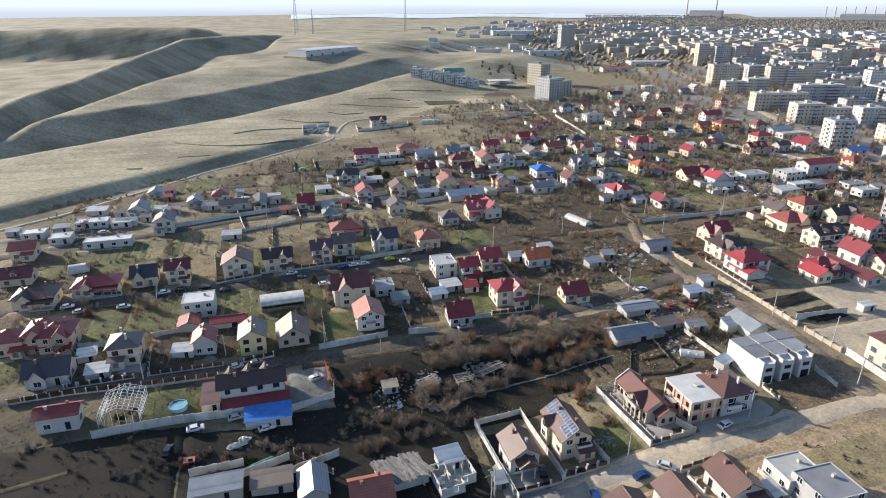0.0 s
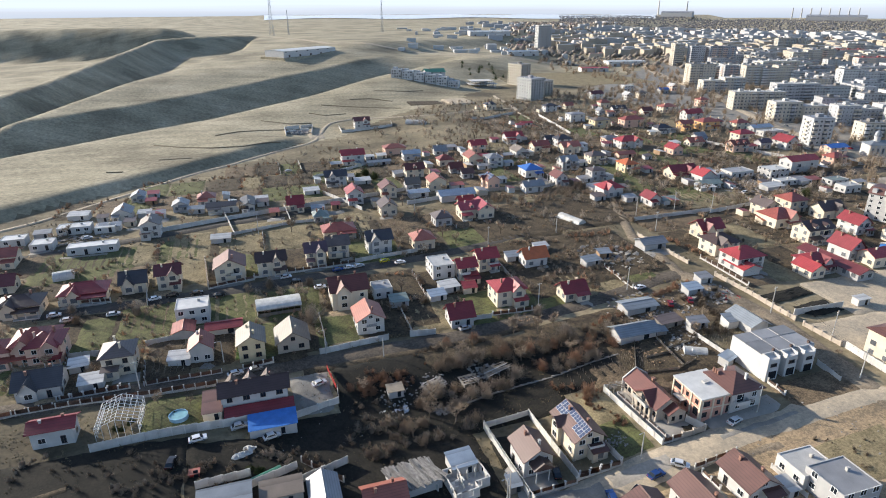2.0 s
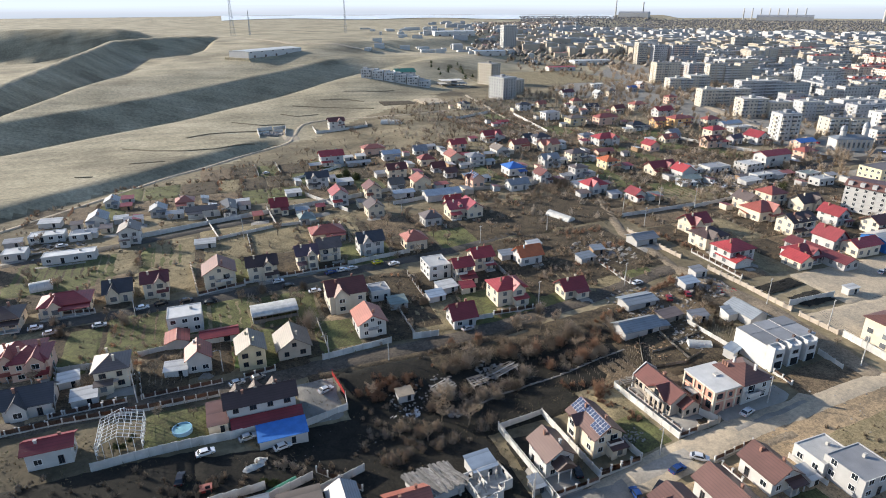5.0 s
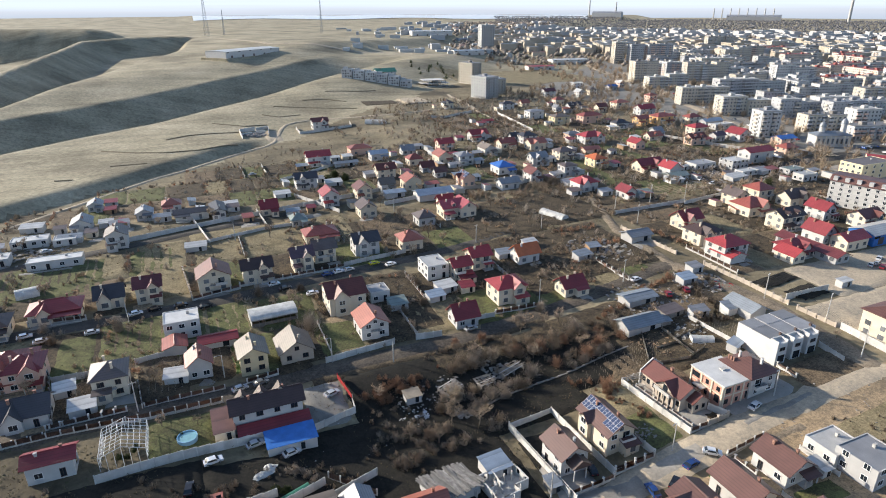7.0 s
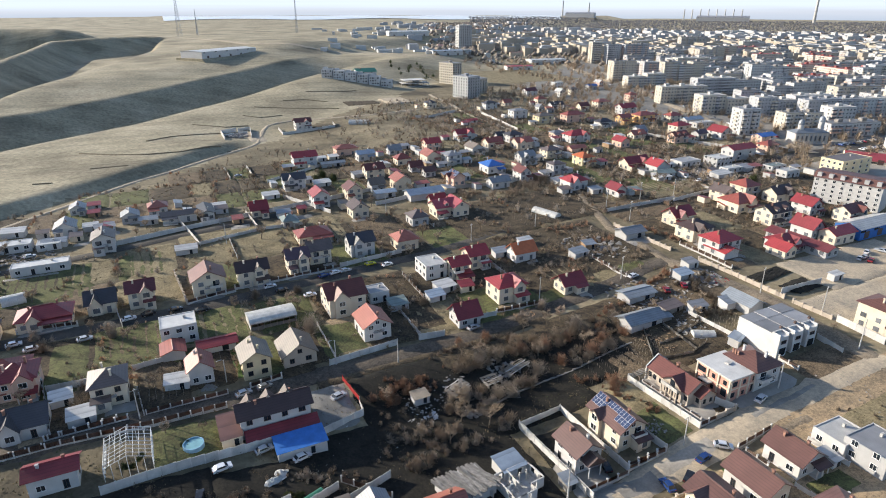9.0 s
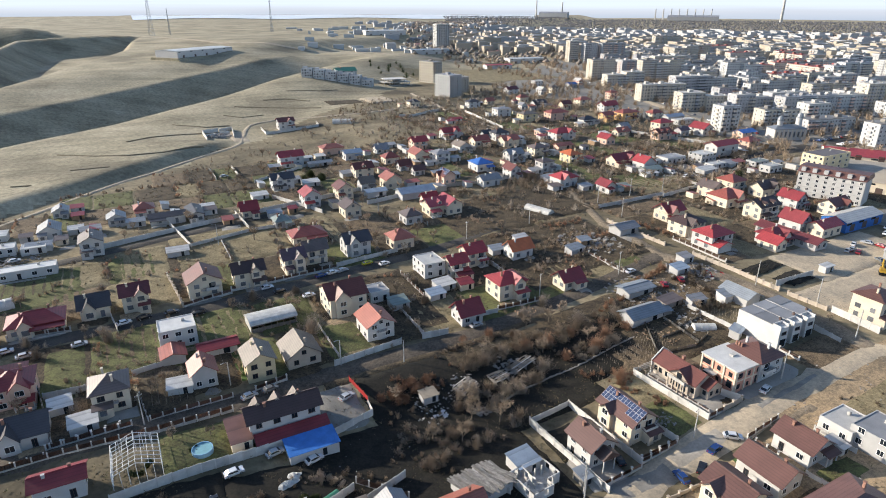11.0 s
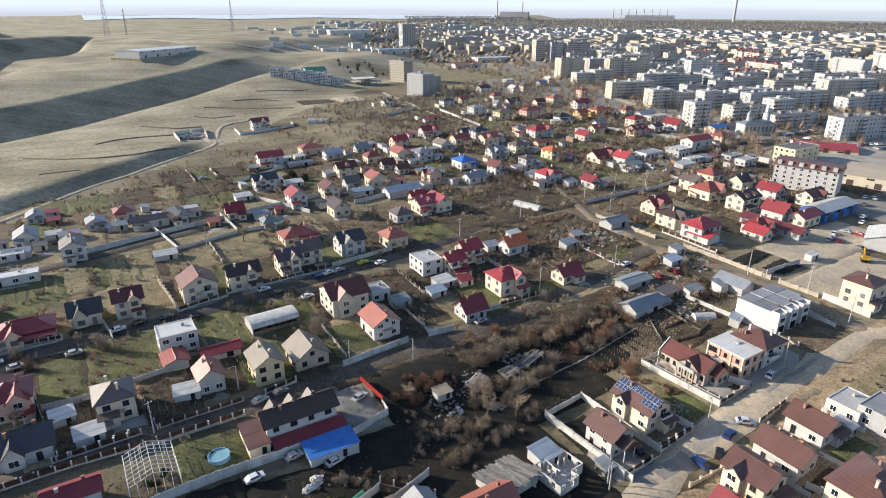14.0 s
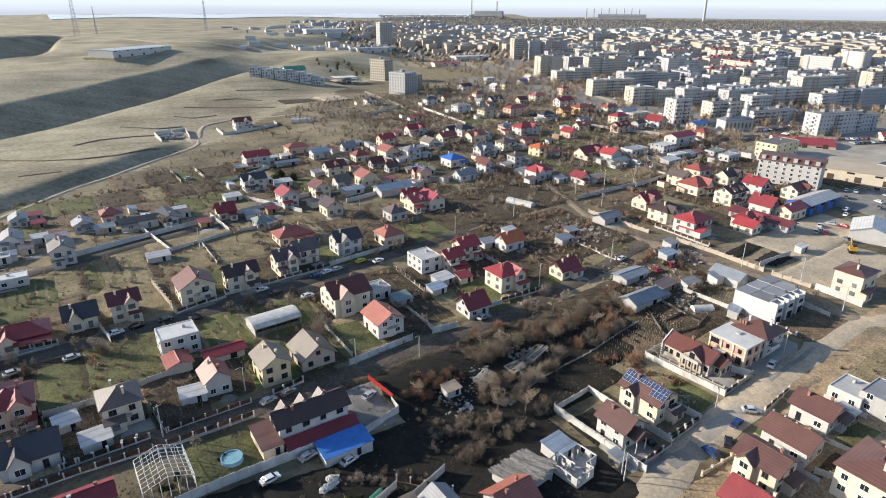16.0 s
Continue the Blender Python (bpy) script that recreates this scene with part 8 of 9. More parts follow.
def bush(verts, faces, rng, x, y, z, h, per, thick):
    """Bare stems that fan out from one stool and end in a dome of finer twigs."""
    reach, lean = h * rng.uniform(0.5, 0.75), Vector((rng.uniform(-0.2, 0.2), rng.uniform(-0.2, 0.2), 0))
    for i in range(per):
        a, e = rng.random() * 6.283, rng.uniform(0.15, 1.5)
        out = Vector((math.cos(a) * math.cos(e) * reach, math.sin(a) * math.cos(e) * reach, math.sin(e) * h)) + lean * h
        out *= rng.uniform(0.7, 1.05)
        if i % 3 == 0:
            p, q, s = Vector((x, y, z - 0.1)) + out * rng.uniform(0, 0.25), Vector((x, y, z)) + out, rng.uniform(0.03, 0.05)
        else:
            p = Vector((x, y, z)) + out * rng.uniform(0.3, 0.9)
            q, s = p + (out.normalized() + Vector((rng.uniform(-0.8, 0.8), rng.uniform(-0.8, 0.8), rng.uniform(-0.2, 0.9)))) * h * rng.uniform(0.1, 0.24), rng.uniform(0.02, 0.045)
        side = (q - p).cross(Vector((rng.uniform(-1, 1), rng.uniform(-1, 1), rng.uniform(-1, 1)))).normalized() * s * thick
        n = len(verts)
        verts += [p - side, p + side, q]
        faces.append((n, n + 1, n + 2))


def scrub(name, x0, y0, x1, y1, clumps, mat, label, seed, tall=(1.0, 2.6), per=120, gap=-0.05, thick=1.0):
    """A thicket of twiggy bushes over a stretch of ground, with gaps."""
    rng = random.Random(seed)
    verts, faces = [], []
    for _ in range(clumps):
        x, y = rng.uniform(x0, x1), rng.uniform(y0, y1)
        if noise.noise((x * 0.1, y * 0.1, seed)) < gap or not clear(x, y) or on_road(x, y) or (y > 100 and x < 260 and -0.67 * x + 0.74 * y > 190):
            continue
        bush(verts, faces, rng, x, y, ground(x, y), rng.uniform(*tall), per, thick)
    me = bpy.data.meshes.new(name)
    me.from_pydata(verts, [], faces)
    me.materials.append(MATS[mat])
    tagged(new(name, me), label, "scrub", kind="stuff")


def bushes(name, places, mat, label, seed, per, thick=1.0):
    rng = random.Random(seed)
    verts, faces = [], []
    for x, y, h in places:
        for k in range(3):
            bush(verts, faces, rng, x + rng.uniform(-0.9, 0.9), y + rng.uniform(-0.9, 0.9), ground(x, y), h * 1.2 * (1 - 0.15 * k), per, thick)
    me = bpy.data.meshes.new(name)
    me.from_pydata(verts, [], faces)
    me.materials.append(MATS[mat])
    tagged(new(name, me), label, "bushes", kind="stuff")


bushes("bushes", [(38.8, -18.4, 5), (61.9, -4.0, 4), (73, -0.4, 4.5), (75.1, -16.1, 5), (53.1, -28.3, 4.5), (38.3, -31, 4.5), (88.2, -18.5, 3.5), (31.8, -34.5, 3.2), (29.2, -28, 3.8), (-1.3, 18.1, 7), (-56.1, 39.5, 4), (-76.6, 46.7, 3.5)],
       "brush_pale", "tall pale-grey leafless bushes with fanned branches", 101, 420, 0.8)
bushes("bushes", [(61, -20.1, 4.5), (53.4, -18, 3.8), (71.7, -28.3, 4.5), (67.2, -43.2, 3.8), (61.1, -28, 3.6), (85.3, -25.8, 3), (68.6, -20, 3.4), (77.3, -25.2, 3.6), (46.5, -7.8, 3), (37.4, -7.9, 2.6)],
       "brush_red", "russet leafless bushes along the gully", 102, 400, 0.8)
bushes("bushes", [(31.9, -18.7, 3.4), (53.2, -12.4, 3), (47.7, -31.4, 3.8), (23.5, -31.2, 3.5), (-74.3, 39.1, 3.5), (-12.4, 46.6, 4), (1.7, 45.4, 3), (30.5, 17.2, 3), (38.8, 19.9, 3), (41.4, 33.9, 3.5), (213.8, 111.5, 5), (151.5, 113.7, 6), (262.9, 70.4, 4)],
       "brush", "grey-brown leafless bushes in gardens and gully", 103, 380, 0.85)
bushes("bushes", [(49.5, 187.2, 4.5), (44, 180, 4), (53, 176, 4.5), (256, 66, 4)], "weeds", "yellow-green shrubs beside a garden wall", 104, 420, 2.4)
def along(points, each, spread_, tall, seed):
    """Places for bushes in a ragged band along a line."""
    rng = random.Random(seed)
    out = []
    for (xa, ya), (xb, yb) in zip(points, points[1:]):
        for _ in range(max(1, int(math.hypot(xb - xa, yb - ya) * each))):
            t = rng.random()
            out.append((xa + (xb - xa) * t + rng.gauss(0, spread_), ya + (yb - ya) * t + rng.gauss(0, spread_), rng.uniform(*tall)))
    return out


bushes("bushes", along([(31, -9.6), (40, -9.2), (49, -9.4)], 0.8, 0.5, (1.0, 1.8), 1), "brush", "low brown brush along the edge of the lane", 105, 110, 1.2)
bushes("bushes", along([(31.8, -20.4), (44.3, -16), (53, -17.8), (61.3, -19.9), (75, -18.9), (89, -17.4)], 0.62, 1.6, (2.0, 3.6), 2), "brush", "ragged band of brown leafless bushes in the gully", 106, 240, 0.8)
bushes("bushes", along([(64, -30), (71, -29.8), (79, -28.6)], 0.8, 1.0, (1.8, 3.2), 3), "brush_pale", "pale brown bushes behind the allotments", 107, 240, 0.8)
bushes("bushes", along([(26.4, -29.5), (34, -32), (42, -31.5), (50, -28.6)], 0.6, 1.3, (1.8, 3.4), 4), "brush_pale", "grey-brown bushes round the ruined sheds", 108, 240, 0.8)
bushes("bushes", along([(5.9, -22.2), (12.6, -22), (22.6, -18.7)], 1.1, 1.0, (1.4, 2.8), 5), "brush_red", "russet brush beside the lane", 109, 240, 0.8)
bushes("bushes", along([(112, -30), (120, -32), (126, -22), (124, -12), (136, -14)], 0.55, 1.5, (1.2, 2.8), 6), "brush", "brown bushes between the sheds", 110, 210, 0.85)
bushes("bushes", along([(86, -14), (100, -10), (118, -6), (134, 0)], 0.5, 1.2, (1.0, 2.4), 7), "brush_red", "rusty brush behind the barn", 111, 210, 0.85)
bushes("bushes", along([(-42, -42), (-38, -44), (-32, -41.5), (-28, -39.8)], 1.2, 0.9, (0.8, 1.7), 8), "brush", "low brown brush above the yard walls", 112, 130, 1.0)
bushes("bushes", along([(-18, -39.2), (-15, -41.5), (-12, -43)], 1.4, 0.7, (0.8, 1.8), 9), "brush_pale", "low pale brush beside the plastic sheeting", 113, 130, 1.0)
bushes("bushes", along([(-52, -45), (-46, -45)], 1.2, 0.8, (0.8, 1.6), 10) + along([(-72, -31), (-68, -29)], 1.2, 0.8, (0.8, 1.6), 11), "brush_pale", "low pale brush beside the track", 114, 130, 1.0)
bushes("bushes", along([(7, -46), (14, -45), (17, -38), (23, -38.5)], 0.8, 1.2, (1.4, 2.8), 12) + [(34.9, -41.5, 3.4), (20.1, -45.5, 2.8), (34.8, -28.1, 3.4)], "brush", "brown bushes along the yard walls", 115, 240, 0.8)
bushes("bushes", [(-20, -45.5, 1.6), (-22, -44.8, 1.3), (-40, -21, 1.0), (-52, -24, 1.6), (-50, -22, 1.3)], "weeds", "yellow-green shrubs and leafy plants", 116, 300, 2.2)


def hedges(name, mat, label, seed, share, each, tall, per, thick):
    """Bare shrubs and fruit bushes along the plot borders."""
    rng = random.Random(seed)
    verts, faces = [], []
    for i, (p, q) in enumerate(HEDGES):
        if rng.random() > share:
            continue
        for x, y, h in along([p, q], each, 0.7, tall, seed + i):
            if clear(x, y, 0.8) and not on_road(x, y):
                bush(verts, faces, rng, x, y, ground(x, y), h, per, thick * (1.0 if y < 60 else 1.5))
    me = bpy.data.meshes.new(name)
    me.from_pydata(verts, [], faces)
    me.materials.append(MATS[mat])
    tagged(new(name, me), label, "hedge", kind="stuff")


hedges("hedge", "twigs", "straggling leafless hedges between the plots", 201, 0.5, 0.4, (0.9, 2.6), 90, 1.3)
hedges("hedge", "twigs_pale", "pale leafless fruit bushes along the plot borders", 202, 0.4, 0.22, (1.2, 3.4), 100, 1.3)
hedges("hedge", "twigs_red", "russet shrubs along the plot borders", 203, 0.22, 0.3, (0.8, 2.2), 90, 1.3)
bushes("bushes", along([(80, 100), (148, 93)], 0.35, 0.8, (0.6, 1.6), 21) + along([(84, 83), (142, 78)], 0.3, 0.8, (0.5, 1.2), 22) + along([(92, 70), (147, 66)], 0.3, 0.8, (0.5, 1.4), 23), "twigs", "brown brush along the edges of the ploughed strips", 120, 80, 1.5)
bushes("bushes", along([(150, 40), (152, 14)], 0.4, 1.0, (0.8, 2.0), 24) + along([(112, 52), (134, 50)], 0.5, 1.5, (0.8, 2.2), 25) + along([(116, 36), (132, 30)], 0.5, 1.5, (0.8, 2.4), 26), "twigs_red", "russet brush beside the dirt road", 121, 80, 1.5)
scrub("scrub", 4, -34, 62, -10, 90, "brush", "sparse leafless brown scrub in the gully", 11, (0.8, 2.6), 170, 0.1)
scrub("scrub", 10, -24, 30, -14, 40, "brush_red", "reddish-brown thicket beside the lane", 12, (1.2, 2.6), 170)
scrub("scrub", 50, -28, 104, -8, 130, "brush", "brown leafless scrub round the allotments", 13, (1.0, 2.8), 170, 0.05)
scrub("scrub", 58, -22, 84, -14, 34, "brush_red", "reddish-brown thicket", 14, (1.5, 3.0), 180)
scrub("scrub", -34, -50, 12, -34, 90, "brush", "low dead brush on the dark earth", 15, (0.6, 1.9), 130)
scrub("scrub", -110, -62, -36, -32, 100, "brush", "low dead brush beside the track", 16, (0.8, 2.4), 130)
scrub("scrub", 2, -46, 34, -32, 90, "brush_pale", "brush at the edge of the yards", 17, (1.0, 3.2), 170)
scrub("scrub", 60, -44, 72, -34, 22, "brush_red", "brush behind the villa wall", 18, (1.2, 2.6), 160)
scrub("scrub", 76, 12, 134, 58, 480, "twigs", "straggling brush in the allotments", 19, (0.8, 2.6), 100, thick=1.2)
scrub("scrub", 96, 100, 160, 122, 420, "twigs", "brush and fruit bushes behind the field", 20, (1.0, 3.2), 100, thick=1.4)
scrub("scrub", -90, 0, 130, 46, 240, "twigs", "bare shrubs in the gardens", 21, (0.6, 2.2), 90, thick=1.2)
scrub("scrub", -110, 58, 70, 104, 130, "twigs_pale", "bare shrubs in the gardens", 22, (0.6, 2.4), 80, thick=1.3)
scrub("scrub", -120, 126, 130, 300, 700, "twigs_pale", "bare shrubs between the upper gardens", 23, (0.6, 2.4), 70, thick=1.7)
scrub("scrub", 120, 100, 310, 420, 1500, "twigs", "bare shrubs and hedges of the far gardens", 24, (1.2, 4.0), 80, -0.1, 2.2)
scrub("scrub", 110, 60, 330, 420, 900, "twigs_pale", "pale leafless fruit trees of the far gardens", 31, (2.5, 6.0), 120, 0.0, 2.0)
scrub("scrub", 150, -10, 300, 110, 560, "twigs", "bare shrubs and hedges of the eastern gardens", 25, (0.8, 3.4), 100, thick=1.7)
scrub("scrub", -60, 215, 60, 300, 160, "twigs", "low thorn scrub under the hillside track", 26, (0.6, 1.8), 50)
scrub("scrub", 120, -78, 150, -40, 26, "twigs", "dead weeds beside the white row", 27, (0.6, 1.5), 100)
scrub("scrub", 290, 60, 560, 460, 1000, "twigs", "bare street trees among the blocks of flats", 28, (4.0, 9.0), 110, -0.2, 3.5)
scrub("scrub", 420, 120, 900, 760, 1300, "twigs", "bare trees between the farther blocks", 30, (5.0, 10.0), 90, -0.2, 5.0)
scrub("scrub", 200, 560, 330, 660, 60, "evergreen", "dark evergreen clump beside the road", 29, (4.0, 8.0), 160, thick=3.0)


def stakes(x0, y0, x1, y1, rows, step, label, seed):
    """Rows of short garden stakes and stalks."""
    rng = random.Random(seed)
    bm = bmesh.new()
    for r in range(rows):
        x = x0 + (x1 - x0) * r / max(1, rows - 1)
        y = y0
        while y < y1:
            px, py = x + rng.uniform(-0.1, 0.1), y + rng.uniform(-0.2, 0.2)
            z, h = ground(px, py), rng.uniform(0.7, 1.5)
            add_tube(bm, (px, py, z - 0.2), (px + rng.uniform(-0.1, 0.1), py + rng.uniform(-0.1, 0.1), z + h), 0.05, 0.04, 3)
            y += step
    tagged(new("garden_stakes", mesh_of("garden_stakes", bm, "stake")), label, "stakes", kind="stuff")


stakes(63, -44, 69, -34, 3, 1.1, "rows of short wooden stakes in a dark garden", 1)
stakes(71, -40, 81, -31, 4, 0.8, "rows of vine stakes in an allotment", 2)
stakes(-34, 14, -22, 26, 5, 1.2, "rows of bean poles in a back garden", 3)
stakes(18, 60, 40, 70, 8, 1.5, "rows of vine posts beside a house", 4)
stakes(76, -41, 82, -33.5, 3, 1.0, "rows of vine posts on the dark plots", 9)
stakes(-47, 0, -39, 13, 6, 0.8, "bean poles and stakes in a dug garden", 10)
stakes(84, -40, 92, -30, 6, 1.0, "rows of stakes and laths in the allotments", 6)
stakes(114, -40, 122, -32, 4, 1.0, "rows of stakes beside the sheds", 7)
stakes(108, 62, 130, 96, 12, 1.6, "rows of vine posts in the ploughed field", 5)


def tufts(name, x0, y0, x1, y1, count, mat, label, seed, size=(0.15, 0.45)):
    """Dead grass and weeds in loose drifts."""
    rng = random.Random(seed)
    verts, faces = [], []
    while len(faces) < count:
        x, y = rng.uniform(x0, x1), rng.uniform(y0, y1)
        if noise.noise((x * 0.11, y * 0.11, seed)) < 0.02 or on_road(x, y) or not clear(x, y, 0.4) or -0.67 * x + 0.74 * y > 185:
            count -= 1
            continue
        z = ground(x, y)
        for _ in range(4):
            a, h = rng.random() * 6.283, rng.uniform(*size)
            px, py = x + rng.uniform(-0.4, 0.4), y + rng.uniform(-0.4, 0.4)
            c, s = math.cos(a) * h * 0.5, math.sin(a) * h * 0.5
            n = len(verts)
            verts += [(px - c, py - s, z), (px + c, py + s, z), (px + rng.uniform(-0.3, 0.3), py + rng.uniform(-0.3, 0.3), z + h)]
            faces.append((n, n + 1, n + 2))
    me = bpy.data.meshes.new(name)
    me.from_pydata(verts, [], faces)
    me.materials.append(MATS[mat])
    tagged(new(name, me), label, "grass", kind="stuff")


patch("yard", 38, -77, 56, -69.6, "concrete_yard", "worn grey concrete of the street junction", 0.2)
patch("yard", 55, -76, 74, -68.6, "pale_yard", "pale gravelly patch of the street", 0.21)
patch("street", 86, -72.5, 112, -68.8, "concrete_yard", "grey trodden edge of the street", 0.2)
patch("garden", 77, -98, 90, -90.5, "lawn", "small lawn behind a house", 0.12)
patch("yard", 64, -97, 76, -92.3, "dark_garden", "dark paved yard behind a house", 0.12)
patch("yard", 73.3, -91, 77.4, -79.5, "concrete_yard", "concrete path between two houses", 0.12)
patch("yard", 61.3, -92, 64.4, -80.5, "concrete_yard", "concrete path between two houses", 0.12)
patch("yard", 86.3, -92, 90.8, -77.5, "garden_soil", "dark garden strip beside a house", 0.12)
lean_to("shed", 88.6, -89.4, 2.6, 4.0, 2.1, 2.5, "wall_white", "roof_whiteroof", "small white canopy beside a house", 0)
lean_to("hut", 35.4, -65.6, 2.6, 3.4, 1.9, 2.2, "weathered", "roof_zinc", "small grey hut against a garden wall", 0)
patch("field", 96, -96, 126, -80, "meadow", "dry weedy patch of building ground", 0.1)
patch("field", 88, -80, 100, -75.5, "brown_lane", "dark disturbed soil beside the street", 0.13)
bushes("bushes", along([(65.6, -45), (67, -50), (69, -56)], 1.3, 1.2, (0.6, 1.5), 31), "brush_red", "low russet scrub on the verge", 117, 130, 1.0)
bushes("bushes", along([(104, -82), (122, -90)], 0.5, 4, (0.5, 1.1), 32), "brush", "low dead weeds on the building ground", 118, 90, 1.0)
heap("rubble", 65.5, -61.5, 2.6, 60, "rubble", "dark rubble and rubbish beside a garden wall", "rubble", 0.28, 0.4, 51)
heap("stones", 96, -76.6, 6, 24, "rubble", "pale stones along the street edge", "stones", 0.2, 0.5, 52)
tufts("dry_grass", -115, -110, 150, 60, 30000, "dry_grass", "tufts of dead winter grass and weeds", 51, (0.15, 0.4))
tufts("dry_grass", -115, 60, 240, 240, 16000, "dry_grass", "tufts of dead winter grass in the upper gardens", 52, (0.2, 0.5))
tufts("weeds", 0, -46, 100, -9, 5000, "weeds", "low green weeds on the floor of the gully", 55, (0.08, 0.18))
tufts("weeds", -115, -110, 150, 60, 20000, "weeds", "patches of low green weeds", 53, (0.1, 0.28))

rng = random.Random(5)
spots = [(39.9, -17.4, 6.5), (36, -13, 5.5), (44, -20, 5.5), (52, -16, 5), (57, -22, 6), (66, -18, 5), (72, -24, 5), (27, -30, 6), (24, -36, 6.5), (12, -38, 5.5), (18, -42, 6), (30, -40, 6.5),
         (9, -22, 4.5), (-3, 36, 6), (-9, 37, 5), (-1, 34, 5), (-52, 36, 5), (-57, 40, 5), (-20, 42, 5), (-62, 47, 4), (68, -10, 5.5), (74, -9, 5), (60, -9, 4.5), (20, 12, 3.5), (26, 18, 4), (33, 30, 5), (22, 30, 4),
         (30, 8, 3), (-46, 6, 4.5), (-43, 10, 4), (-76, 12, 5), (-44, -15, 3.5), (-36, -17, 3), (96, 60, 5), (104, 96, 6), (112, 100, 6), (90, 100, 5), (120, 98, 6), (134, 100, 6), (140, 90, 5), (86, 52, 4), (50, 58, 5), (66, 66, 5),
         (140, -56, 3), (112, -30, 4.5), (120, -24, 4), (104, -20, 4)]
for i, (x, y, h) in enumerate(spots):
    bare_tree(x, y, h, i)
n = 0
while n < 110:
    x, y = rng.uniform(-110, 300), rng.uniform(60, 320)
    if -0.67 * x + 0.74 * y < 172 and clear(x, y, 1.5) and not on_road(x, y):
        bare_tree(x, y, rng.uniform(3.5, 7), 100 + n)
        n += 1

# ---- the far country ----
def far_town(name, seed, count, where, size, height, mat, label, cat="buildings"):
    """Buildings too far off to be told apart, each with a low pitched or flat top."""
    rng = random.Random(seed)
    verts, faces = [], []
    for _ in range(count):
        x, y = where(rng)
        l, w, h = rng.uniform(*size), rng.uniform(*size) * 0.6, rng.uniform(*height)
        a = rng.choice((-0.26, 1.31)) + rng.uniform(-0.1, 0.1)
        c, s = math.cos(a), math.sin(a)
        z = ground(x, y)
        n = len(verts)
        for zz in (z - 2, z + h):
            verts += [(x + c * i * l / 2 - s * j * w / 2, y + s * i * l / 2 + c * j * w / 2, zz) for i, j in ((-1, -1), (1, -1), (1, 1), (-1, 1))]
        faces += [(n, n + 1, n + 5, n + 4), (n + 1, n + 2, n + 6, n + 5), (n + 2, n + 3, n + 7, n + 6), (n + 3, n, n + 4, n + 7), (n + 4, n + 5, n + 6, n + 7)]
    me = bpy.data.meshes.new(name)
    me.from_pydata(verts, [], faces)
    me.materials.append(MATS[mat if mat.startswith("wall") else "wall_town_cream"])
    me.materials.append(MATS["roof_felt" if mat.startswith("wall") else mat])
    for i, p in enumerate(me.polygons):
        p.material_index = 1 if i % 5 == 4 else 0
    tagged(new(name, me), label, cat, kind="stuff")


def polar(a0, a1, r0, r1):
    """A random place in the far country, between two bearings and two distances."""
    def pick(rng):
        a, r = radians(rng.uniform(a0, a1)), r0 + (r1 - r0) * rng.random() ** 0.8
        return -25 + r * math.cos(a), -150 + r * math.sin(a)
    return pick


rng = random.Random(77)
for i in range(10):
    for j in range(10):
        x, y = 560 + i * 62 + rng.uniform(-14, 14), 80 + j * 66 + rng.uniform(-14, 14)
        bearing = math.degrees(math.atan2(y + 150, x + 25))
        if 14 < bearing < 50 and rng.random() < 0.82:
            block(round(x), round(y), -15 if rng.random() < 0.75 else -105, rng.choice((36, 46, 56)), 13, rng.choice((5, 5, 5, 5, 8)), rng.choice(("cream", "white", "grey", "cream", "white", "redroof")), "far")

far_town("far_town", 31, 560, polar(18, 62, 1180, 1700), (14, 34), (9, 16), "wall_town_cream", "dense pale blocks of flats in the distance")
far_town("far_town", 32, 560, polar(15, 60, 1250, 2200), (14, 36), (8, 15), "wall_town_grey", "dense white blocks of flats in the distance")
far_town("far_town", 33, 420, polar(15, 66, 1150, 2300), (10, 22), (5, 8), "roof_rust", "red-roofed houses in the distance")
far_town("far_town", 34, 240, polar(20, 70, 1200, 2400), (12, 40), (5, 10), "wall_block_grey", "grey buildings in the distance")
far_town("far_town", 35, 70, polar(60, 76, 1000, 1900), (8, 30), (3, 7), "wall_block_white", "scattered pale buildings along the road")


def far_wood(name, seed, count, where, height, label, mat="far_wood"):
    rng = random.Random(seed)
    verts, faces = [], []
    for _ in range(count):
        x, y = where(rng)
        h, z = rng.uniform(*height), ground(x, y)
        n = len(verts)
        r = h * rng.uniform(0.5, 0.9)
        k = 5
        verts += [(x + r * math.cos(6.283 * i / k) * rng.uniform(0.7, 1.2), y + r * math.sin(6.283 * i / k) * rng.uniform(0.7, 1.2), z + h * rng.uniform(0.2, 0.5)) for i in range(k)]
        verts.append((x + rng.uniform(-1, 1), y + rng.uniform(-1, 1), z + h))
        verts.append((x, y, z))
        for i in range(k):
            faces.append((n + i, n + (i + 1) % k, n + k))
            faces.append((n + (i + 1) % k, n + i, n + k + 1))
    me = bpy.data.meshes.new(name)
    me.from_pydata(verts, [], faces)
    me.materials.append(MATS[mat])
    for p in me.polygons:
        p.use_smooth = True
    tagged(new(name, me), label, "trees", kind="stuff")


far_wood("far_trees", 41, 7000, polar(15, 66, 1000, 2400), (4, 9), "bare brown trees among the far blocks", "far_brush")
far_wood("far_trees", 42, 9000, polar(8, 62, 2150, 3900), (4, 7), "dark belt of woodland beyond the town")

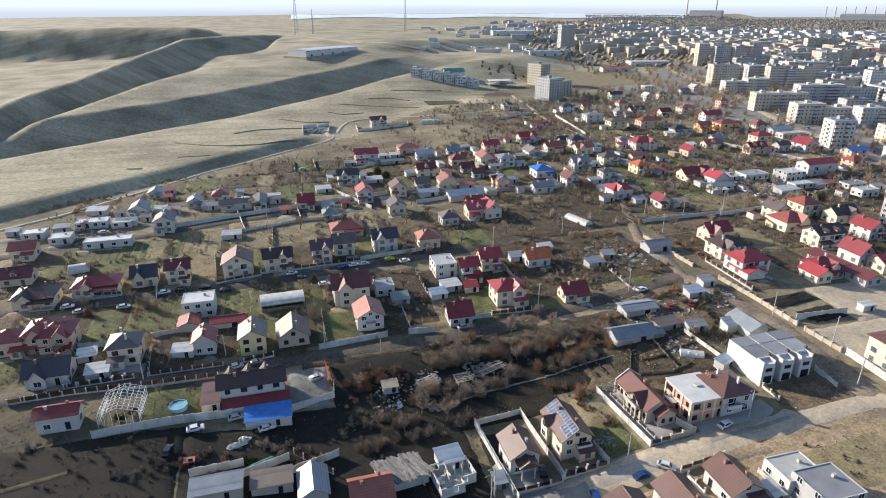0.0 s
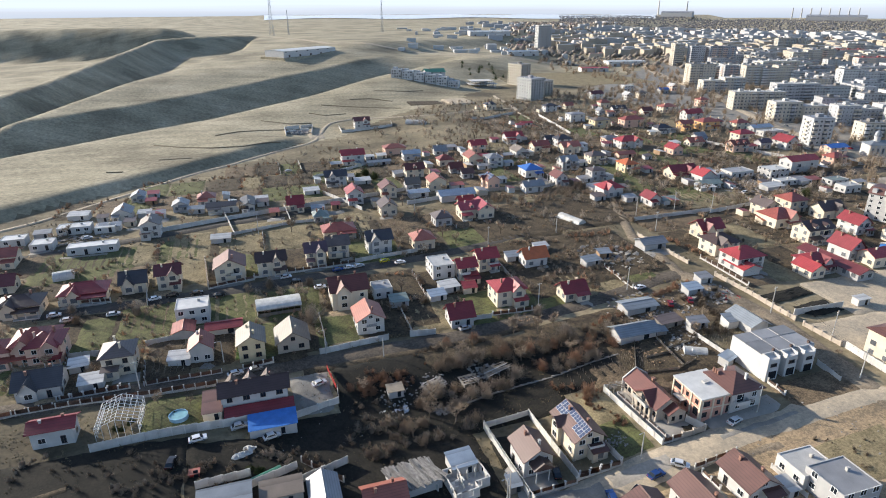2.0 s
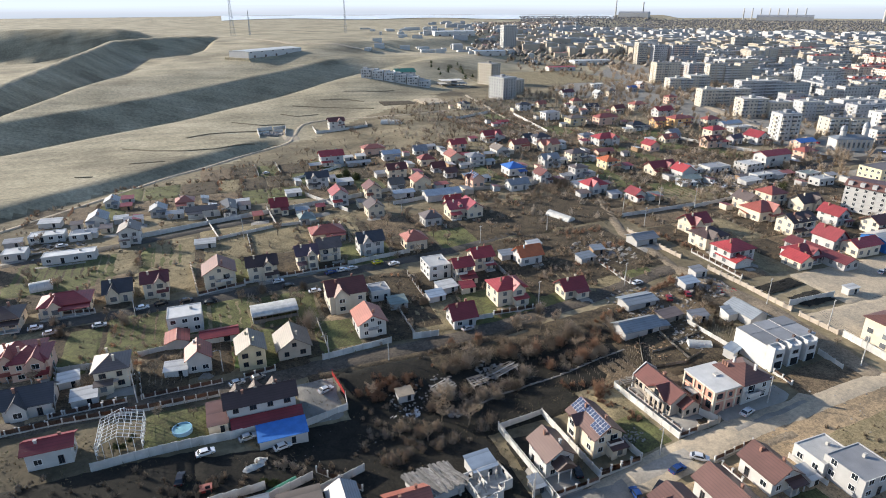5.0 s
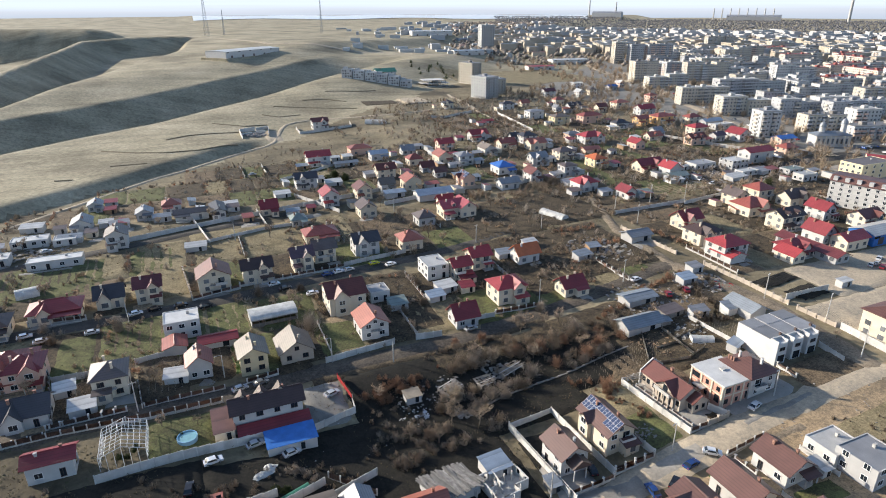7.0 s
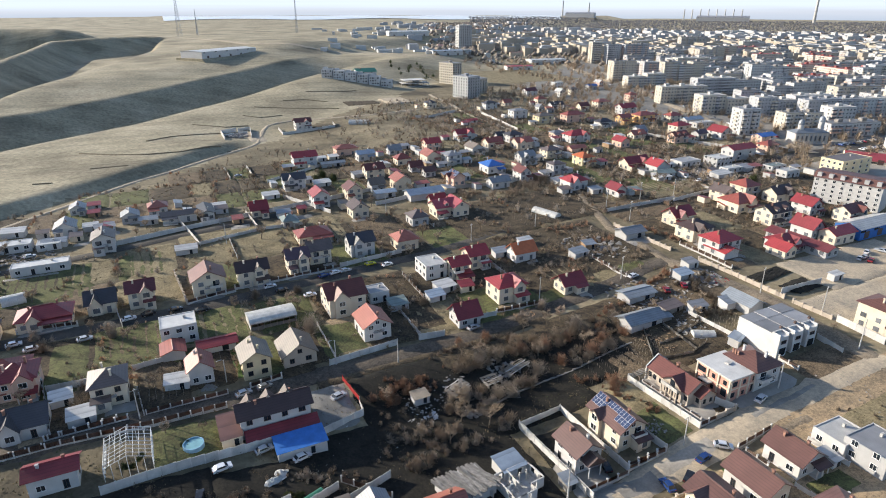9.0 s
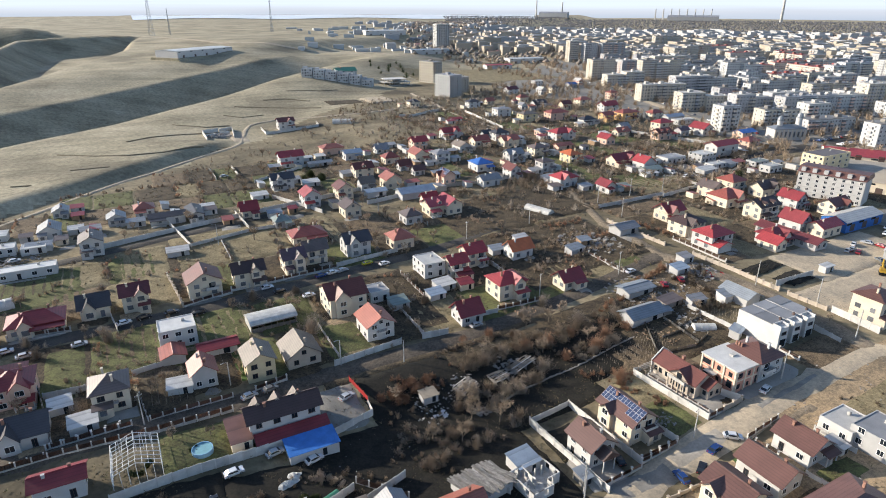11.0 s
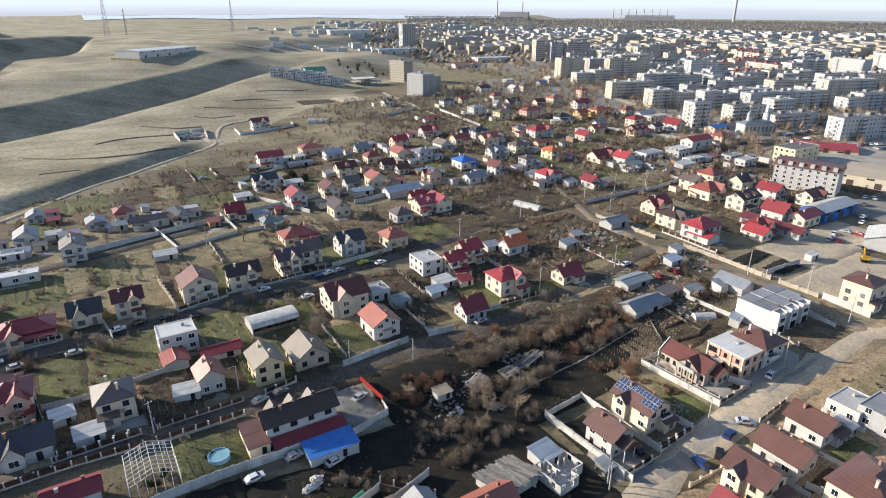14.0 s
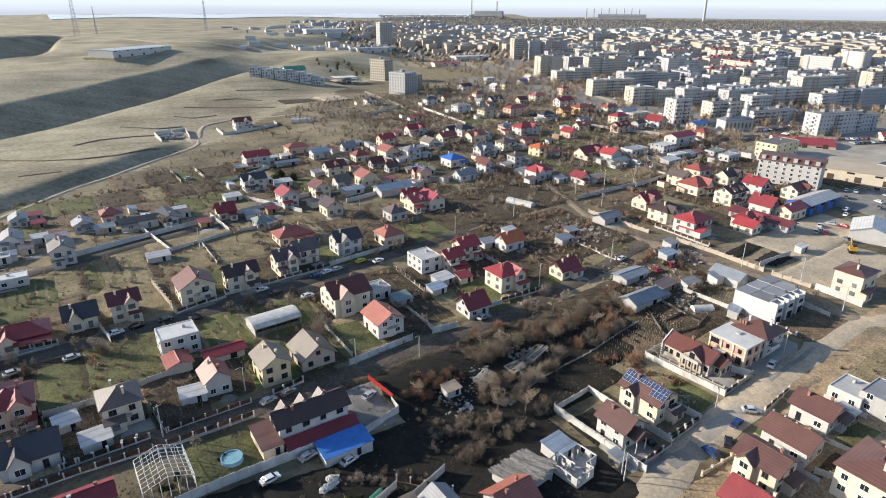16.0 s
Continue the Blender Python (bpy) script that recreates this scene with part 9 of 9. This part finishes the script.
strip("road", [(-180, 1648), (-71, 1549), (38, 1281), (86, 1044), (124, 880), (207, 840), (304, 831), (354, 760), (416, 737), (464, 734), (520, 742)], 11, "pale_dirt", 0.4, "broad pale main road over the plateau")
strip("road", [(489, 454), (530, 563), (575, 666), (616, 755), (665, 864), (711, 975)], 12, "pale_dirt", 0.4, "broad main road into the town")
strip("road", [(464, 734), (520, 700), (590, 690)], 9, "asphalt", 0.4, "road between the sales halls")


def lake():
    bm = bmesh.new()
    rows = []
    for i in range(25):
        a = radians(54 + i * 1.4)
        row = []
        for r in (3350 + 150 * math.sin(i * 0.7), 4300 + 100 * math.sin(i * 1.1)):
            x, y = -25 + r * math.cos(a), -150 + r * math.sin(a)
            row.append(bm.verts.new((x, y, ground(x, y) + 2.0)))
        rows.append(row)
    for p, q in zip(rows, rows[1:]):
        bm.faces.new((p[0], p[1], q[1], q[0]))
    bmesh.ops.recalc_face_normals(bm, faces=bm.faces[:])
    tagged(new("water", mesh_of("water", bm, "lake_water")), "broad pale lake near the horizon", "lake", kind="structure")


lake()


def mast(x, y, h, w, label):
    """A lattice mast: four legs, rings and diagonals."""
    top = thing("lattice_mast", x, y, ground(x, y) - 1, 15, label, "mast", "radio masts")
    levels = [(i / 12, w * (1 - i / 12 * 0.85)) for i in range(13)]
    for sx, sy in ((-1, -1), (1, -1), (1, 1), (-1, 1)):
        bm = bmesh.new()
        add_tube(bm, (sx * w / 2, sy * w / 2, 0), (sx * w * 0.075, sy * w * 0.075, h), 0.28, 0.2, 4)
        part("leg", mesh_of("leg", bm, "metal"), top)
    for (f0, w0), (f1, w1) in zip(levels, levels[1:]):
        bm = bmesh.new()
        c0 = [(-w0 / 2, -w0 / 2), (w0 / 2, -w0 / 2), (w0 / 2, w0 / 2), (-w0 / 2, w0 / 2)]
        c1 = [(-w1 / 2, -w1 / 2), (w1 / 2, -w1 / 2), (w1 / 2, w1 / 2), (-w1 / 2, w1 / 2)]
        for i in range(4):
            add_tube(bm, (*c0[i], h * f0), (*c1[(i + 1) % 4], h * f1), 0.14, 0.14, 3)
            add_tube(bm, (*c0[i], h * f0), (*c0[(i + 1) % 4], h * f0), 0.14, 0.14, 3)
        part("lattice", mesh_of("lattice", bm, "metal"), top)


mast(60, 1360, 95, 9, "tall grey lattice radio mast on the plateau")
mast(330, 1420, 80, 5, "slim grey lattice radio mast")
mast(100, 1400, 55, 3, "slim grey lattice radio mast")


def chimney_stack(x, y, h, r):
    top = thing("industrial_chimney", x, y, ground(x, y), 0, "tall tapered factory chimney on the horizon", "chimney", "factory chimneys")
    bm = bmesh.new()
    add_tube(bm, (0, 0, -2), (0, 0, h), r, r * 0.6, 12)
    part("shaft", mesh_of("shaft", bm, "concrete"), top)


chimney_stack(2900, 1860, 150, 7)
for i in range(8):
    chimney_stack(2900 - i * 26, 2270 + i * 32, 62, 4)
chimney_stack(2200, 2900, 90, 5)
chimney_stack(2330, 2830, 80, 5)
hall("factory", 2830, 2330, -50, 260, 60, 22, 30, "wall_grey", "roof_grey", "long grey factory on the horizon", 6)
hall("factory", 2250, 2800, -50, 160, 50, 24, 30, "wall_grey", "roof_grey", "grey factory on the horizon", 6)
